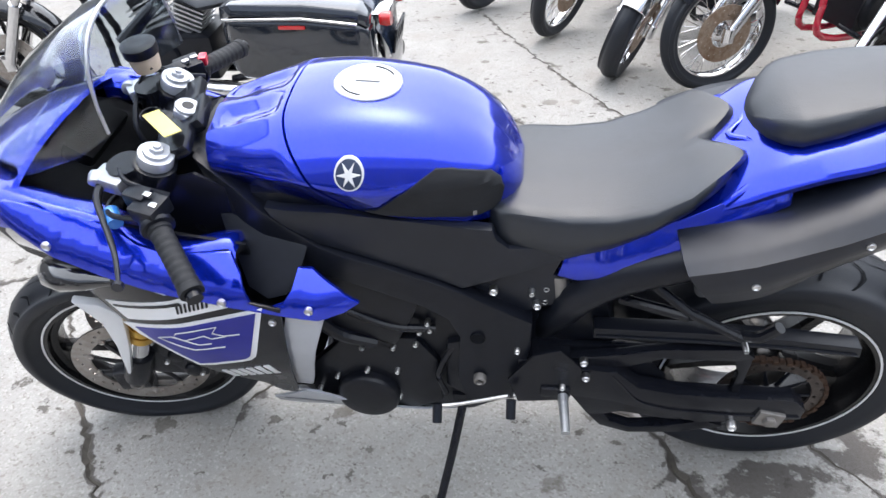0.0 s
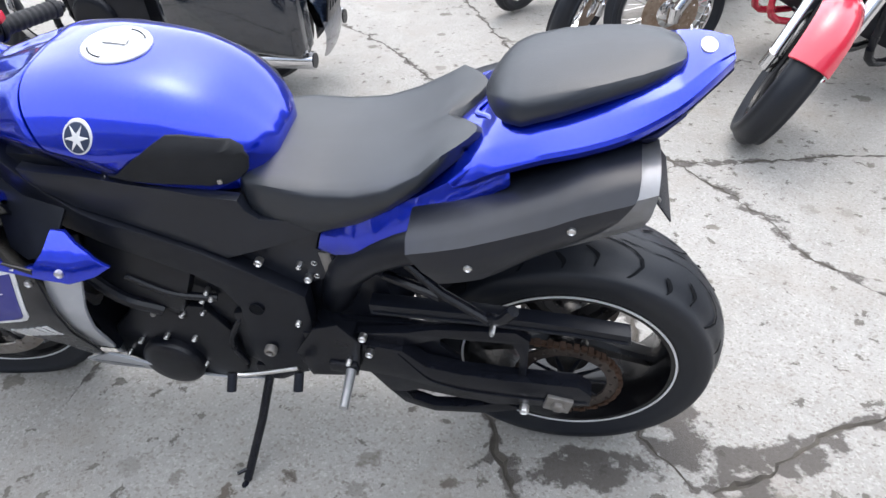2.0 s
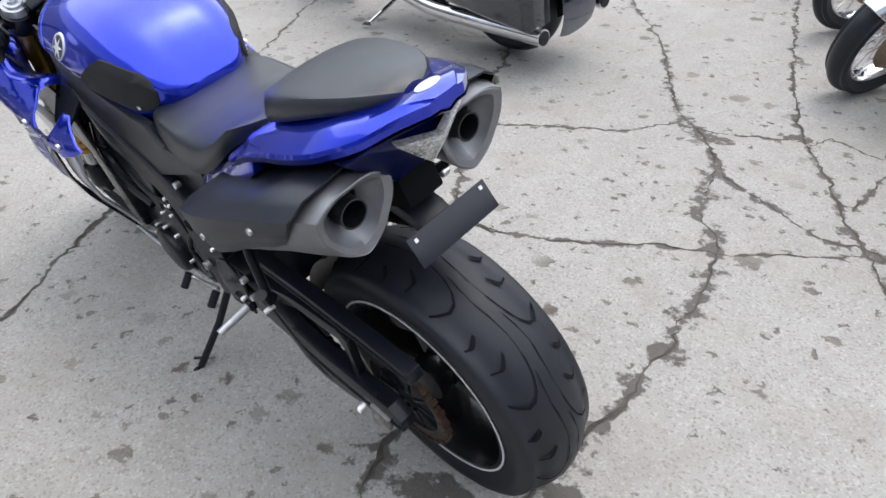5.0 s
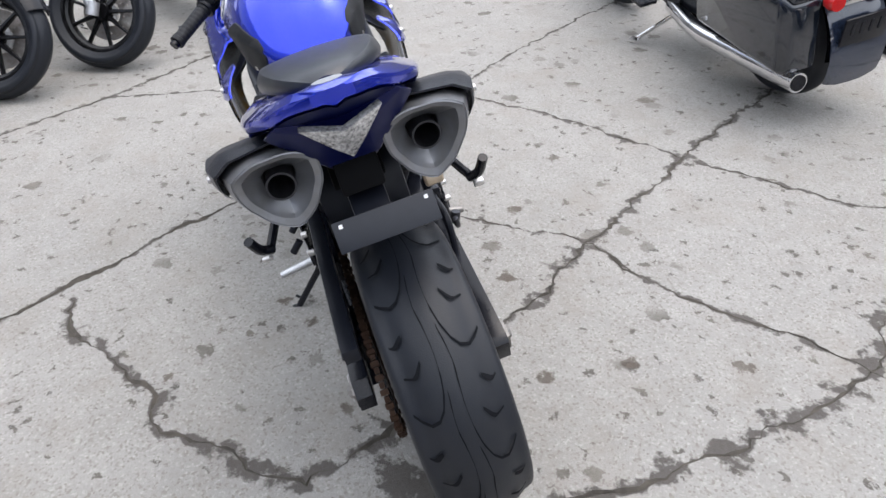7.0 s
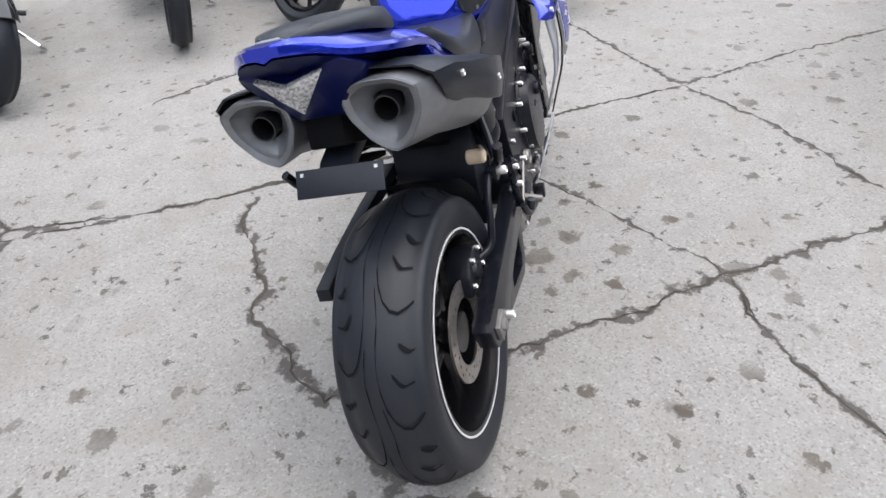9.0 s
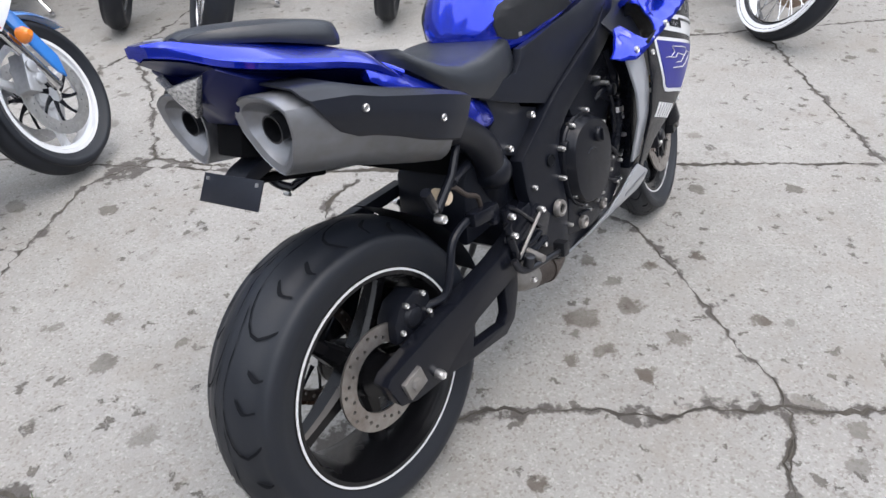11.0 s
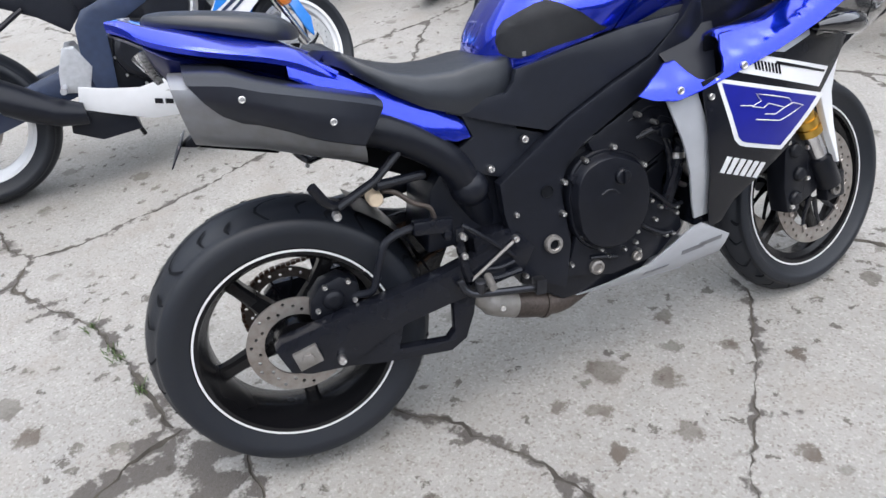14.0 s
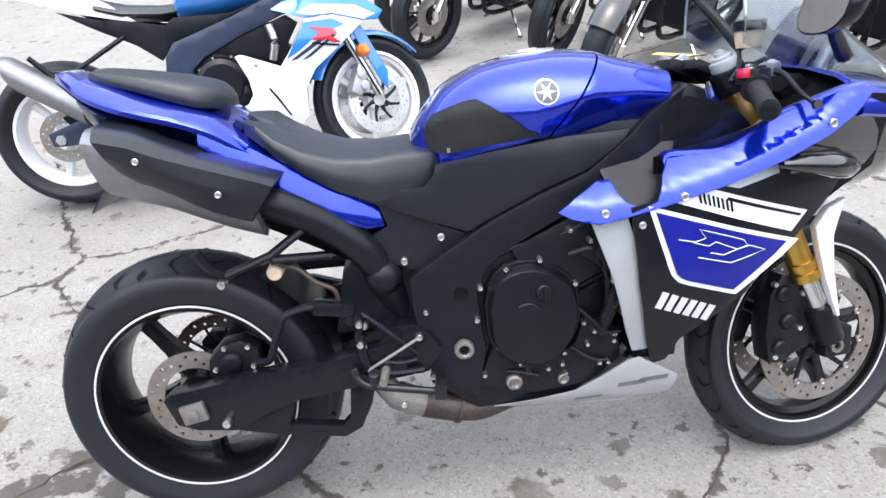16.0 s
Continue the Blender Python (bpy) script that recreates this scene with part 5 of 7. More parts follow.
        wing = part("upper_fairing", panel([(0.765, 0.710), (0.800, 0.734), (0.845, 0.757), (0.868, 0.760), (0.876, 0.738), (0.890, 0.722), (0.915, 0.714), (0.945, 0.724), (0.962, 0.765), (0.980, 0.790), (1.073, 0.803), (1.125, 0.822), (1.177, 0.852), (1.24, 0.876), (1.305, 0.897), (1.332, 0.902), (1.350, 0.896), (1.345, 0.880), (1.309, 0.852), (1.245, 0.817), (1.180, 0.786), (1.076, 0.748), (0.973, 0.718), (0.878, 0.695), (0.835, 0.688), (0.79, 0.697)], yw, 0.006, 0.012), BLUE, root, "glossy blue upper fairing", 0.003)
        roll = []
        for x, z in [(p.x, p.y) for p in spline([(0.972, 0.784, 0), (0.990, 0.797, 0), (1.073, 0.802, 0), (1.125, 0.821, 0), (1.177, 0.851, 0), (1.24, 0.875, 0), (1.305, 0.896, 0), (1.345, 0.903, 0)], 24)]:
            y = abs(yw(x, z)) + 0.001
            roll.append([(x, s * (y - d), z + u) for d, u in ((0.0, -0.004), (0.008, 0.002), (0.025, 0.004), (0.045, -0.001), (0.060, -0.014), (0.064, -0.035))])
        part("fairing_top", loft(roll, False), BLUE, wing, "rolled top edge of the fairing")
        for x, z in ((0.848, 0.707), (0.992, 0.730), (1.262, 0.842)):
            part("fairing_bolt", bolt((x, yw(x, z), z), 0.008, s, 0.005), STEEL, wing)
        part("fairing_bolt", bolt((0.916, ys(0.916, 0.681), 0.681), 0.007, s, 0.005), STEEL, main)
        part("stripe_print", panel([(0.960, 0.725), (1.032, 0.743), (1.25, 0.672), (1.215, 0.636)], ys, 0.002, 0.03, 0.0015), WHITE, main, "white stripe")
        part("stripe_line", panel([(1.075, 0.722), (1.235, 0.668), (1.232, 0.664), (1.07, 0.717)], ys, 0.002, 0.03, 0.003), SATIN, main)
        edge = part("decal_edge", panel([(0.926, 0.717), (1.235, 0.617), (1.107, 0.520), (1.008, 0.551), (0.990, 0.559), (0.976, 0.574), (0.968, 0.592)], ys, 0.002, 0.03, 0.0015), WHITE, main, "white decal outline")
        part("decal_field", panel([(0.940, 0.704), (1.205, 0.618), (1.100, 0.532), (1.008, 0.561), (0.995, 0.567), (0.985, 0.578), (0.978, 0.594)], ys, 0.002, 0.03, 0.003), DECAL_BLUE, main, "dark blue decal")
        part("grey_band", panel([(1.063, 0.744), (1.176, 0.772), (1.180, 0.755), (1.096, 0.736)], ys, 0.002, 0.03, 0.0015), SILVER, main)
        for q in range(8):
            x0 = 1.018 + q * 0.0085
            part("stripe_tick", panel([(x0, 0.736 - q * 0.003), (x0 + 0.004, 0.735 - q * 0.003), (x0 + 0.008, 0.714 - q * 0.003), (x0 + 0.004, 0.715 - q * 0.003)], ys, 0.002, 0.02, 0.003), SATIN, main)
        for q in range(6):
            u, v = 0.962 + 0.0195 * q, 0.540 - 0.0078 * q
            part("maker_mark", panel([(u, v), (u + 0.013, v - 0.005), (u + 0.001, v - 0.042), (u - 0.012, v - 0.036)], ys, 0.002, 0.02, 0.0015), WHITE, main, "plain white maker mark")
        for line in ([(0.984, 0.648), (1.015, 0.641), (1.035, 0.647), (1.022, 0.665), (1.080, 0.647), (1.108, 0.637), (1.118, 0.625), (1.096, 0.620), (1.054, 0.638), (1.041, 0.631), (0.984, 0.648)], [(1.022, 0.610), (1.085, 0.594), (1.155, 0.611), (1.122, 0.624), (1.096, 0.620), (1.071, 0.611), (1.045, 0.617), (1.022, 0.610)]):
            P = [(x, ys(x, z) + s * 0.0045, z) for x, z in [tuple(p) for p in subdiv(line, 0.02)][:-1]]
            part("decal_mark", tube(P, 0.0012, 5), STRIPE, main)
        part("fairing_strip", panel([(0.820, 0.702), (0.893, 0.696), (0.910, 0.64), (0.930, 0.53), (0.966, 0.388), (0.925, 0.383), (0.905, 0.44), (0.868, 0.57)], lambda x, z, s=s: s * (abs(yside(x, z, 1)) - 0.012 - 0.10 * max(0, 0.90 - x)), 0.008, 0.025), SILVER, root, "silver air duct strip", 0.003)
        part("inner_duct", panel([(0.862, 0.768), (0.90, 0.800), (0.945, 0.830), (1.0, 0.845), (1.03, 0.830), (1.01, 0.790), (0.985, 0.750), (0.965, 0.715), (0.93, 0.700), (0.897, 0.706), (0.874, 0.735)], lambda x, z, s=s: s * (0.226 - 0.90 * (z - 0.70)), 0.010, 0.014), BLACK, root, "matt black inner duct", 0.003)
        part("inner_fairing", panel([(0.96, 0.79), (1.12, 0.83), (1.30, 0.89), (1.40, 0.88), (1.40, 0.74), (1.25, 0.62), (1.05, 0.55), (0.98, 0.62)], lambda x, z, s=s: s * (0.165 + 0.30 * max(0, z - 0.72)), 0.006, 0.05), SATIN, root, "black inner fairing")
        part("headstock_cover", panel([(0.90, 0.70), (0.95, 0.84), (1.04, 0.895), (1.13, 0.875), (1.20, 0.80), (1.12, 0.66), (1.0, 0.62)], lambda x, z, s=s: s * 0.128, 0.006, 0.05), SATIN, root, "black cover beside the headstock")
        part("headlight_pod", xf(loft([[(x, s * (y0 + r * math.cos(a)), z0 + r * 0.7 * math.sin(a)) for a in [2 * math.pi * k / 16 for k in range(16)]] for x, y0, z0, r in ((1.17, 0.262, 0.775, 0.012), (1.22, 0.255, 0.772, 0.028), (1.27, 0.243, 0.765, 0.038), (1.31, 0.228, 0.757, 0.036), (1.335, 0.218, 0.752, 0.018))]), Matrix.Identity(4)), GLOSSBLACK, root, "gloss black front pod")

    # nose and screen
    def arc(x, w, zl, zt, n=17, k=2.6):
        out = []
        for i in range(n):
            a = math.pi * i / (n - 1)
            c, q = math.cos(a), math.sin(a)
            out.append((x, w * math.copysign(abs(c) ** (2 / k), c), zl + (zt - zl) * abs(q) ** (2 / k)))
        return out
    def shell(rings, t=0.006):
        g = loft(rings, False)
        k = len(g[0])
        V = g[0] + [(v[0] - t, v[1] * (1 - t * 5), v[2] - t) for v in g[0]]
        seen = {(a, b) for f in g[1] for a, b in zip(f, f[1:] + f[:1])}
        return V, g[1] + [tuple(i + k for i in reversed(f)) for f in g[1]] + [(b, a, a + k, b + k) for a, b in seen if (b, a) not in seen]
    part("nose_cowl", shell([arc(1.335, 0.226, 0.850, 0.925), arc(1.44, 0.194, 0.835, 0.905), arc(1.52, 0.150, 0.825, 0.875), arc(1.58, 0.09, 0.81, 0.84), arc(1.60, 0.03, 0.80, 0.81)]), BLUE, root, "blue nose cowl")
    part("nose_lower", shell([arc(1.21, 0.252, 0.805, 0.70), arc(1.27, 0.240, 0.840, 0.68), arc(1.34, 0.214, 0.876, 0.67), arc(1.42, 0.184, 0.862, 0.67), arc(1.52, 0.14, 0.84, 0.70), arc(1.58, 0.08, 0.81, 0.74)]), GLOSSBLACK, root, "gloss black nose panel")
    part("windscreen", shell([arc(1.14, 0.150, 0.99, 1.150), arc(1.20, 0.162, 0.955, 1.130), arc(1.30, 0.165, 0.92, 1.07), arc(1.38, 0.158, 0.90, 0.995), arc(1.46, 0.14, 0.885, 0.925)], 0.003), SMOKE, root, "smoked clear windscreen")
    part("screen_edge", tube(arc(1.14, 0.150, 0.99, 1.150), 0.0028, 8), ALU, root, "bright edge of the screen")
    part("frame_head", prism([(0.97, 0.86), (1.06, 0.915), (1.10, 0.90), (1.13, 0.78), (1.06, 0.62), (0.98, 0.60)], -0.085, 0.085), BLACK, root, "black frame headstock", 0.012)
    part("airbox", box((0.90, 0, 0.80), (0.22, 0.26, 0.12)), BLACK, root, bevel=0.02)
    part("dash_cover", shell([arc(1.215, 0.145, 0.77, 0.83), arc(1.26, 0.165, 0.78, 0.865), arc(1.32, 0.178, 0.80, 0.895), arc(1.40, 0.168, 0.82, 0.912)]), FOAM, root, "matt black dash cover")
    part("instrument_panel", join(box((1.285, 0, 0.885), (0.06, 0.15, 0.035), (0, -35, 0))), FOAM, root, bevel=0.012)

    for s, mx, my, mz in ((1, 1.150, 0.425, 1.120), (-1, 1.165, 0.365, 1.045)):
        oval = lambda r, dx, s=s, mx=mx, my=my, mz=mz: [(mx + dx + 0.25 * r * 0.068 * math.sin(a), s * (my + r * 0.068 * math.copysign(abs(math.cos(a)) ** 0.8, math.cos(a))), mz + r * 0.042 * math.copysign(abs(math.sin(a)) ** 0.8, math.sin(a))) for a in [k * math.pi / 12 for k in range(24)]]
        mirror = part("mirror", loft([oval(r, dx) for dx, r in ((0.0, 0.97), (-0.003, 1.0), (0.014, 1.0), (0.034, 0.80), (0.046, 0.42), (0.049, 0.1))]), SATIN, root, "black mirror on a slim arm")
        part("mirror_glass", loft([oval(0.93, -0.004), oval(0.93, 0.004)]), CHROME, mirror, "mirror glass")
        part("mirror_arm", tube([(mx + 0.03, s * (my - 0.03), mz - 0.01), (mx + 0.075, s * (my - 0.10), mz - 0.04), (1.30, s * 0.205, 0.955)], lambda i: 0.008 + 0.0008 * i, 10, 10), SATIN, mirror)

    # front end, turned a little to the left
    part("triple_clamp", xf(join(box((1.110, 0, 0.925), (0.075, 0.20, 0.022), (0, 24, 0)), box((1.10, 0, 0.925), (0.09, 0.08, 0.026), (0, 24, 0)), box((1.195, 0, 0.74), (0.085, 0.22, 0.035), (0, 24, 0))), S), SATIN, root, "black triple clamp", 0.006)
    for s in (1, -1):
        y = s * 0.105
        top, low = Vector((1.125, y, 0.945)), Vector((1.405, y, 0.32))
        at = lambda t: top.lerp(low, t)
        leg = part("fork_leg", xf(tube([at(0.02), at(0.75)], 0.026, 20), S), GOLD, root, "gold upside-down fork tube")
        part("fork_slider", xf(tube([at(0.75), at(0.97)], 0.0215, 20), S), CHROME, leg, "chrome fork slider")
        part("fork_collar", xf(join(tube([at(0.705), at(0.735)], 0.030, 20), tube([at(0.735), at(0.742)], 0.027, 20), tube([at(0.742), at(0.772)], 0.031, 20)), S), GOLD, leg)
        part("axle_clamp", xf(join(tube([at(0.88), at(1.02)], 0.031, 16), box((1.425, y * 0.93, 0.30), (0.07, 0.035, 0.07)), prism([(1.33, 0.44), (1.37, 0.45), (1.41, 0.37), (1.37, 0.30), (1.30, 0.28), (1.30, 0.34)], s * 0.078, s * 0.098)), S), ENGINE, leg, bevel=0.006)
        part("fork_cap", xf(join(tube([at(0.0), at(0.03)], 0.029, 24), tube([at(-0.010), at(0.0)], 0.021, 24)), S), SILVER, leg, "silver fork cap", 0.002)
        part("clamp_ring", xf(tube([at(0.03), at(0.10)], 0.036, 24), S), SATIN, leg, bevel=0.003)
        part("cap_adjuster", xf(join(tube([at(-0.020), at(-0.010)], 0.012, 6), tube([at(-0.026), at(-0.020)], 0.006, 12)), S), SILVER, leg)
        cal = part("front_caliper", xf(join(prism([(1.255, 0.43), (1.285, 0.475), (1.325, 0.46), (1.345, 0.40), (1.325, 0.33), (1.295, 0.265), (1.255, 0.27), (1.245, 0.34)], s * 0.045, s * 0.100), *[lathe([(0.014, -0.008), (0.020, -0.005), (0.021, 0.01)] if s < 0 else [(0.021, -0.01), (0.020, 0.005), (0.014, 0.008)], 16, (x, s * 0.103, z)) for x, z in ((1.288, 0.43), (1.300, 0.365), (1.282, 0.305))]), S), ENGINE, root, "black front brake caliper", 0.008)
        for x, z in ((1.265, 0.455), (1.330, 0.345), (1.268, 0.285), (1.335, 0.425)):
            part("caliper_bolt", xf(bolt((x, s * 0.101, z), 0.0065, s, 0.006), S), STEEL, cal)
        part("axle_cap", xf(lathe([(0.008, -0.004), (0.008, 0.004), (0.012, 0.006), (0.016, 0.004), (0.016, -0.004)], 20, (1.413, s * 0.122, 0.295), True), S), DULL, leg, "hollow axle end")
        bar0, bar1 = Vector((1.172, s * 0.125, 0.910)), Vector((1.060, s * 0.335, 0.852))
        b = lambda t: bar0.lerp(bar1, t)
        bar = part("handlebar", xf(join(tube([b(-0.05), b(1.0)], 0.011, 12), tube([b(-0.08) + Vector((0, 0, -0.02)), b(-0.08) + Vector((0, 0, 0.02))], 0.03, 16)), S), SATIN, root, "clip-on handlebar")
        part("grip", xf(tube([b(0.45 + 0.0069 * i) for i in range(79)], lambda i: 0.0175 + (0.0022 if i < 5 or i > 70 else 0.0010 * (i % 8 < 4)), 16), S), PAD, bar, "black rubber grip")
        part("bar_end", xf(tube([b(0.99), b(1.04)], 0.013, 14), S), SATIN, bar)
        part("switch_block", xf(join(tube([b(0.20), b(0.44)], 0.024, 16), box(b(0.33) + Vector((-0.004, 0, 0.016)), (0.050, 0.048, 0.030), (0, 0, -28 * s)), box(b(0.22) + Vector((0.004, 0, 0.010)), (0.044, 0.030, 0.040), (0, 0, -28 * s)), tube([b(0.40), b(0.45)], 0.028, 16)), S), BLACK, bar, "black switch housing", 0.005)
        for k in (-0.012, 0.012):
            part("switch_button", xf(box(b(0.33 + k * 4) + Vector((-0.010, 0, 0.034)), (0.014, 0.010, 0.006), (0, 0, -28 * s)), S), STEEL, bar, bevel=0.002)
        lev = [b(0.02) + Vector((0.052, 0, 0.006)), b(0.15) + Vector((0.072, 0, 0.004)), b(0.35) + Vector((0.079, 0, 0.0)), b(0.60) + Vector((0.086, 0, -0.004)), b(0.82) + Vector((0.102, 0, -0.010))]
        part("lever", xf(join(tube(lev, lambda i: 0.0075 - 0.0002 * i, 10, 20), tube([lev[-1] + Vector((0, 0, -0.001)), lev[-1] + Vector((0, s * 0.008, 0))], 0.009, 10)), S), LEVER, bar, "dark grey alloy lever")
        part("lever_perch", xf(join(box(b(0.0) + Vector((0.030, 0, 0.006)), (0.060, 0.040, 0.028), (0, 0, -28 * s)), tube([b(-0.05) + Vector((0.050, 0, 0.012)), b(0.05) + Vector((0.062, 0, 0.012))], 0.013, 12)), S), ALU, bar, "silver lever perch", 0.005)
    part("reservoir", xf(lathe([(0.024, -0.018), (0.027, 0.0), (0.027, 0.025), (0.022, 0.028)], 24), S @ pose(1.176, -0.120, 0.980, 90, 0, 0)), CREAM, root, "cream brake fluid reservoir")
    part("reservoir_cap", xf(lathe([(0.031, -0.004), (0.032, 0.003), (0.032, 0.014), (0.026, 0.017), (0.010, 0.016)], 28), S @ pose(1.176, -0.120, 0.998, 90, 0, 0)), BLACK, root, "black reservoir cap")
    part("kill_switch", xf(box((1.103, -0.205, 0.915), (0.016, 0.022, 0.018)), S), RED, root, "red kill switch", 0.003)
    part("lever_adjuster", xf(tube([(1.208, 0.170, 0.890), (1.196, 0.197, 0.884)], 0.0125, 14), S), SKYPAINT, root, "blue lever adjuster")
    rake = Vector((-0.407, 0, 0.914))
    stem = Vector((1.094, 0, 0.938))
    nut = part("stem_nut", xf(join(tube([stem, stem + rake * 0.014], 0.025, 6), tube([stem + rake * 0.012, stem + rake * 0.020], 0.021, 24)), S), SILVER, root, "silver steering stem nut", 0.002)
    part("nut_bore", xf(tube([stem + rake * 0.0195, stem + rake * 0.0206], 0.010, 18), S), SATIN, nut)
    part("ignition_lock", xf(tube([(1.138, 0, 0.925), (1.134, 0, 0.936)], 0.024, 20), S), SATIN, root, "black ignition lock", 0.003)
    part("key_tag", xf(box((0, 0, 0), (0.030, 0.104, 0.0025)), S @ pose(1.120, 0.050, 0.962, 8, -6, 34)), YELLOW, root, "yellow key tag", 0.001)
    part("tag_ring", xf(tube([(0.018 * math.cos(a), 0.018 * math.sin(a), 0) for a in [k * 0.35 for k in range(19)]], 0.0012, 5), S @ pose(1.148, 0.012, 0.956)), SATIN, root)
    for pts in ([(1.11, 0.16, 0.90), (1.17, 0.15, 0.93), (1.20, 0.08, 0.92), (1.19, 0.03, 0.86)], [(1.12, 0.20, 0.88), (1.20, 0.19, 0.90), (1.22, 0.1, 0.86), (1.18, 0.05, 0.80)], [(1.11, -0.16, 0.90), (1.19, -0.15, 0.94), (1.21, -0.05, 0.90), (1.19, -0.02, 0.84)], [(1.165, -0.10, 0.975), (1.14, -0.14, 0.93), (1.10, -0.17, 0.90)]):
        part("cable", xf(tube(pts, 0.0045, 7, 18), S), BLACK, root)
    fend = []
    for d in range(84, 142, 5):
        a = math.radians(d)
        w = 0.066
        fend.append([(1.415 + (0.318 - 0.10 * (abs(y) / w) ** 4 * 0.25) * math.cos(a), y, 0.30 + (0.318 - 0.10 * (abs(y) / w) ** 4 * 0.25) * math.sin(a)) for y in (-w, -w * 0.85, -w * 0.4, 0, w * 0.4, w * 0.85, w)])
    part("front_fender", xf(shell(fend, 0.003), S), WHITE, root, "white front mudguard")
    for s in (1, -1):
        part("fender_blade", xf(prism([(1.325, 0.585), (1.355, 0.622), (1.400, 0.640), (1.385, 0.60), (1.373, 0.56), (1.378, 0.48), (1.398, 0.375), (1.390, 0.375), (1.355, 0.47), (1.338, 0.53)], s * 0.125, s * 0.145), S), WHITE, root, "white pointed fork guard", 0.006)

    # stand, pegs, controls
    stand = part("side_stand", join(tube([(0.615, 0.13, 0.30), (0.64, 0.20, 0.19), (0.672, 0.292, 0.076)], 0.010, 10), loft([[(0.673 + r * math.cos(a), 0.304 + 1.5 * r * math.sin(a), z + 0.19 * r * 1.5 * math.sin(a)) for a in [k * math.pi / 8 for k in range(16)]] for r, z in ((0.010, 0.0585), (0.019, 0.060), (0.020, 0.066), (0.012, 0.074), (0.007, 0.078))]), box((0.615, 0.13, 0.30), (0.05, 0.03, 0.04))), SATIN, root, "black side stand", 0.002)
    part("stand_tab", tube([(0.662, 0.272, 0.10), (0.690, 0.292, 0.098)], 0.0045, 8), SATIN, stand)
    for s in (1, -1):
        part("rider_peg", tube([(0.41, s * 0.175, 0.385), (0.405, s * (0.258 if s > 0 else 0.222), 0.378)], lambda i: 0.0105 - 0.002 * i, 12), ALU if s > 0 else DULL, root, "aluminium rider footpeg")
        part("peg_mount", box((0.425, s * 0.168, 0.39), (0.06, 0.018, 0.028)), SATIN, root, bevel=0.005)
        if s > 0:
            part("heel_plate", panel([(0.40, 0.36), (0.50, 0.345), (0.52, 0.42), (0.47, 0.50), (0.42, 0.52), (0.38, 0.47)], lambda x, z: 0.170, 0.006, 0.03), SATIN, root, bevel=0.002)
        else:
            bracket = part("heel_bracket", join(tube([(0.372, -0.172, 0.515), (0.40, -0.175, 0.492), (0.480, -0.170, 0.413)], 0.0055, 8, 12), tube([(0.366, -0.170, 0.51), (0.362, -0.172, 0.45), (0.372, -0.174, 0.388)], 0.010, 10, 10), tube([(0.375, -0.176, 0.386), (0.43, -0.178, 0.378), (0.489, -0.174, 0.379)], 0.008, 8, 10), tube([(0.40, -0.172, 0.405), (0.44, -0.174, 0.398), (0.476, -0.172, 0.402)], 0.006, 8, 10)), SATIN, root, "black open heel bracket")
            part("bracket_bolt", bolt((0.485, -0.178, 0.455), 0.0075, -1, 0.008), STEEL, bracket)
            part("bracket_bolt", bolt((0.366, -0.184, 0.496), 0.0075, -1, 0.008), STEEL, bracket)
            part("bracket_bolt", bolt((0.364, -0.184, 0.451), 0.0075, -1, 0.008), STEEL, bracket)
        part("passenger_peg_hanger", join(tube([(0.33, s * 0.13, 0.73), (0.21, s * 0.18, 0.655), (0.125, s * 0.21, 0.630)], 0.009, 10), tube([(0.32, s * 0.13, 0.63), (0.21, s * 0.18, 0.645)], 0.010, 10), tube([(0.125, s * 0.205, 0.632), (0.105, s * 0.222, 0.650), (0.085, s * 0.232, 0.688)], 0.010, 10, 8)), SATIN, root, "black passenger footpeg bracket")
        part("bolt", bolt((0.12, s * 0.22, 0.618), 0.009 if s < 0 else 0.005, s, 0.010), STEEL, root)
    part("brake_pedal", join(tube([(0.345, -0.186, 0.400), (0.352, -0.190, 0.378), (0.372, -0.193, 0.362), (0.42, -0.194, 0.352), (0.515, -0.192, 0.334)], 0.0085, 10, 20), tube([(0.385, -0.190, 0.362), (0.386, -0.200, 0.392)], 0.012, 12), box((0.520, -0.192, 0.338), (0.024, 0.03, 0.034), (0, 8, 0))), LEVER, root, "dark alloy brake pedal", 0.003)
    part("brake_rod", tube([(0.372, -0.180, 0.388), (0.483, -0.176, 0.451)], 0.0038, 8), DULL, root)
    part("shift_lever", join(tube([(0.518, 0.185, 0.386), (0.626, 0.190, 0.352), (0.663, 0.195, 0.352)], 0.0045, 8, 12)), STEEL, root, "thin steel shift lever")
    for x, z in ((0.663, 0.355), (0.512, 0.385)):
        part("lever_rubber", tube([(x, 0.195, z + 0.003), (x, 0.222, z - 0.024)], 0.010, 12), BLACK, root, "black lever rubber")
    part("shock", join(tube([(0.42, 0.0, 0.42), (0.47, 0, 0.66)], 0.028, 14), *[tube([(0.42 + 0.05 * k / 9 + 0.034 * math.cos(a), 0.034 * math.sin(a), 0.44 + 0.2 * k / 9 + 0.002 * a) for a in [j * 0.63 for j in range(11)]], 0.006, 6) for k in range(9)]), SATIN, root)
    reservoir = part("brake_reservoir", lathe([(0.013, -0.018), (0.016, -0.014), (0.016, 0.018), (0.012, 0.022)], 16, (0.208, -0.148, 0.612)), CREAM, root, "small cream fluid reservoir")
    part("reservoir_hose", tube([(0.226, -0.148, 0.622), (0.252, -0.146, 0.612), (0.285, -0.144, 0.580), (0.318, -0.142, 0.560), (0.326, -0.140, 0.530)], 0.0055, 8, 18), CHAIN, reservoir, "thin rubber hose")
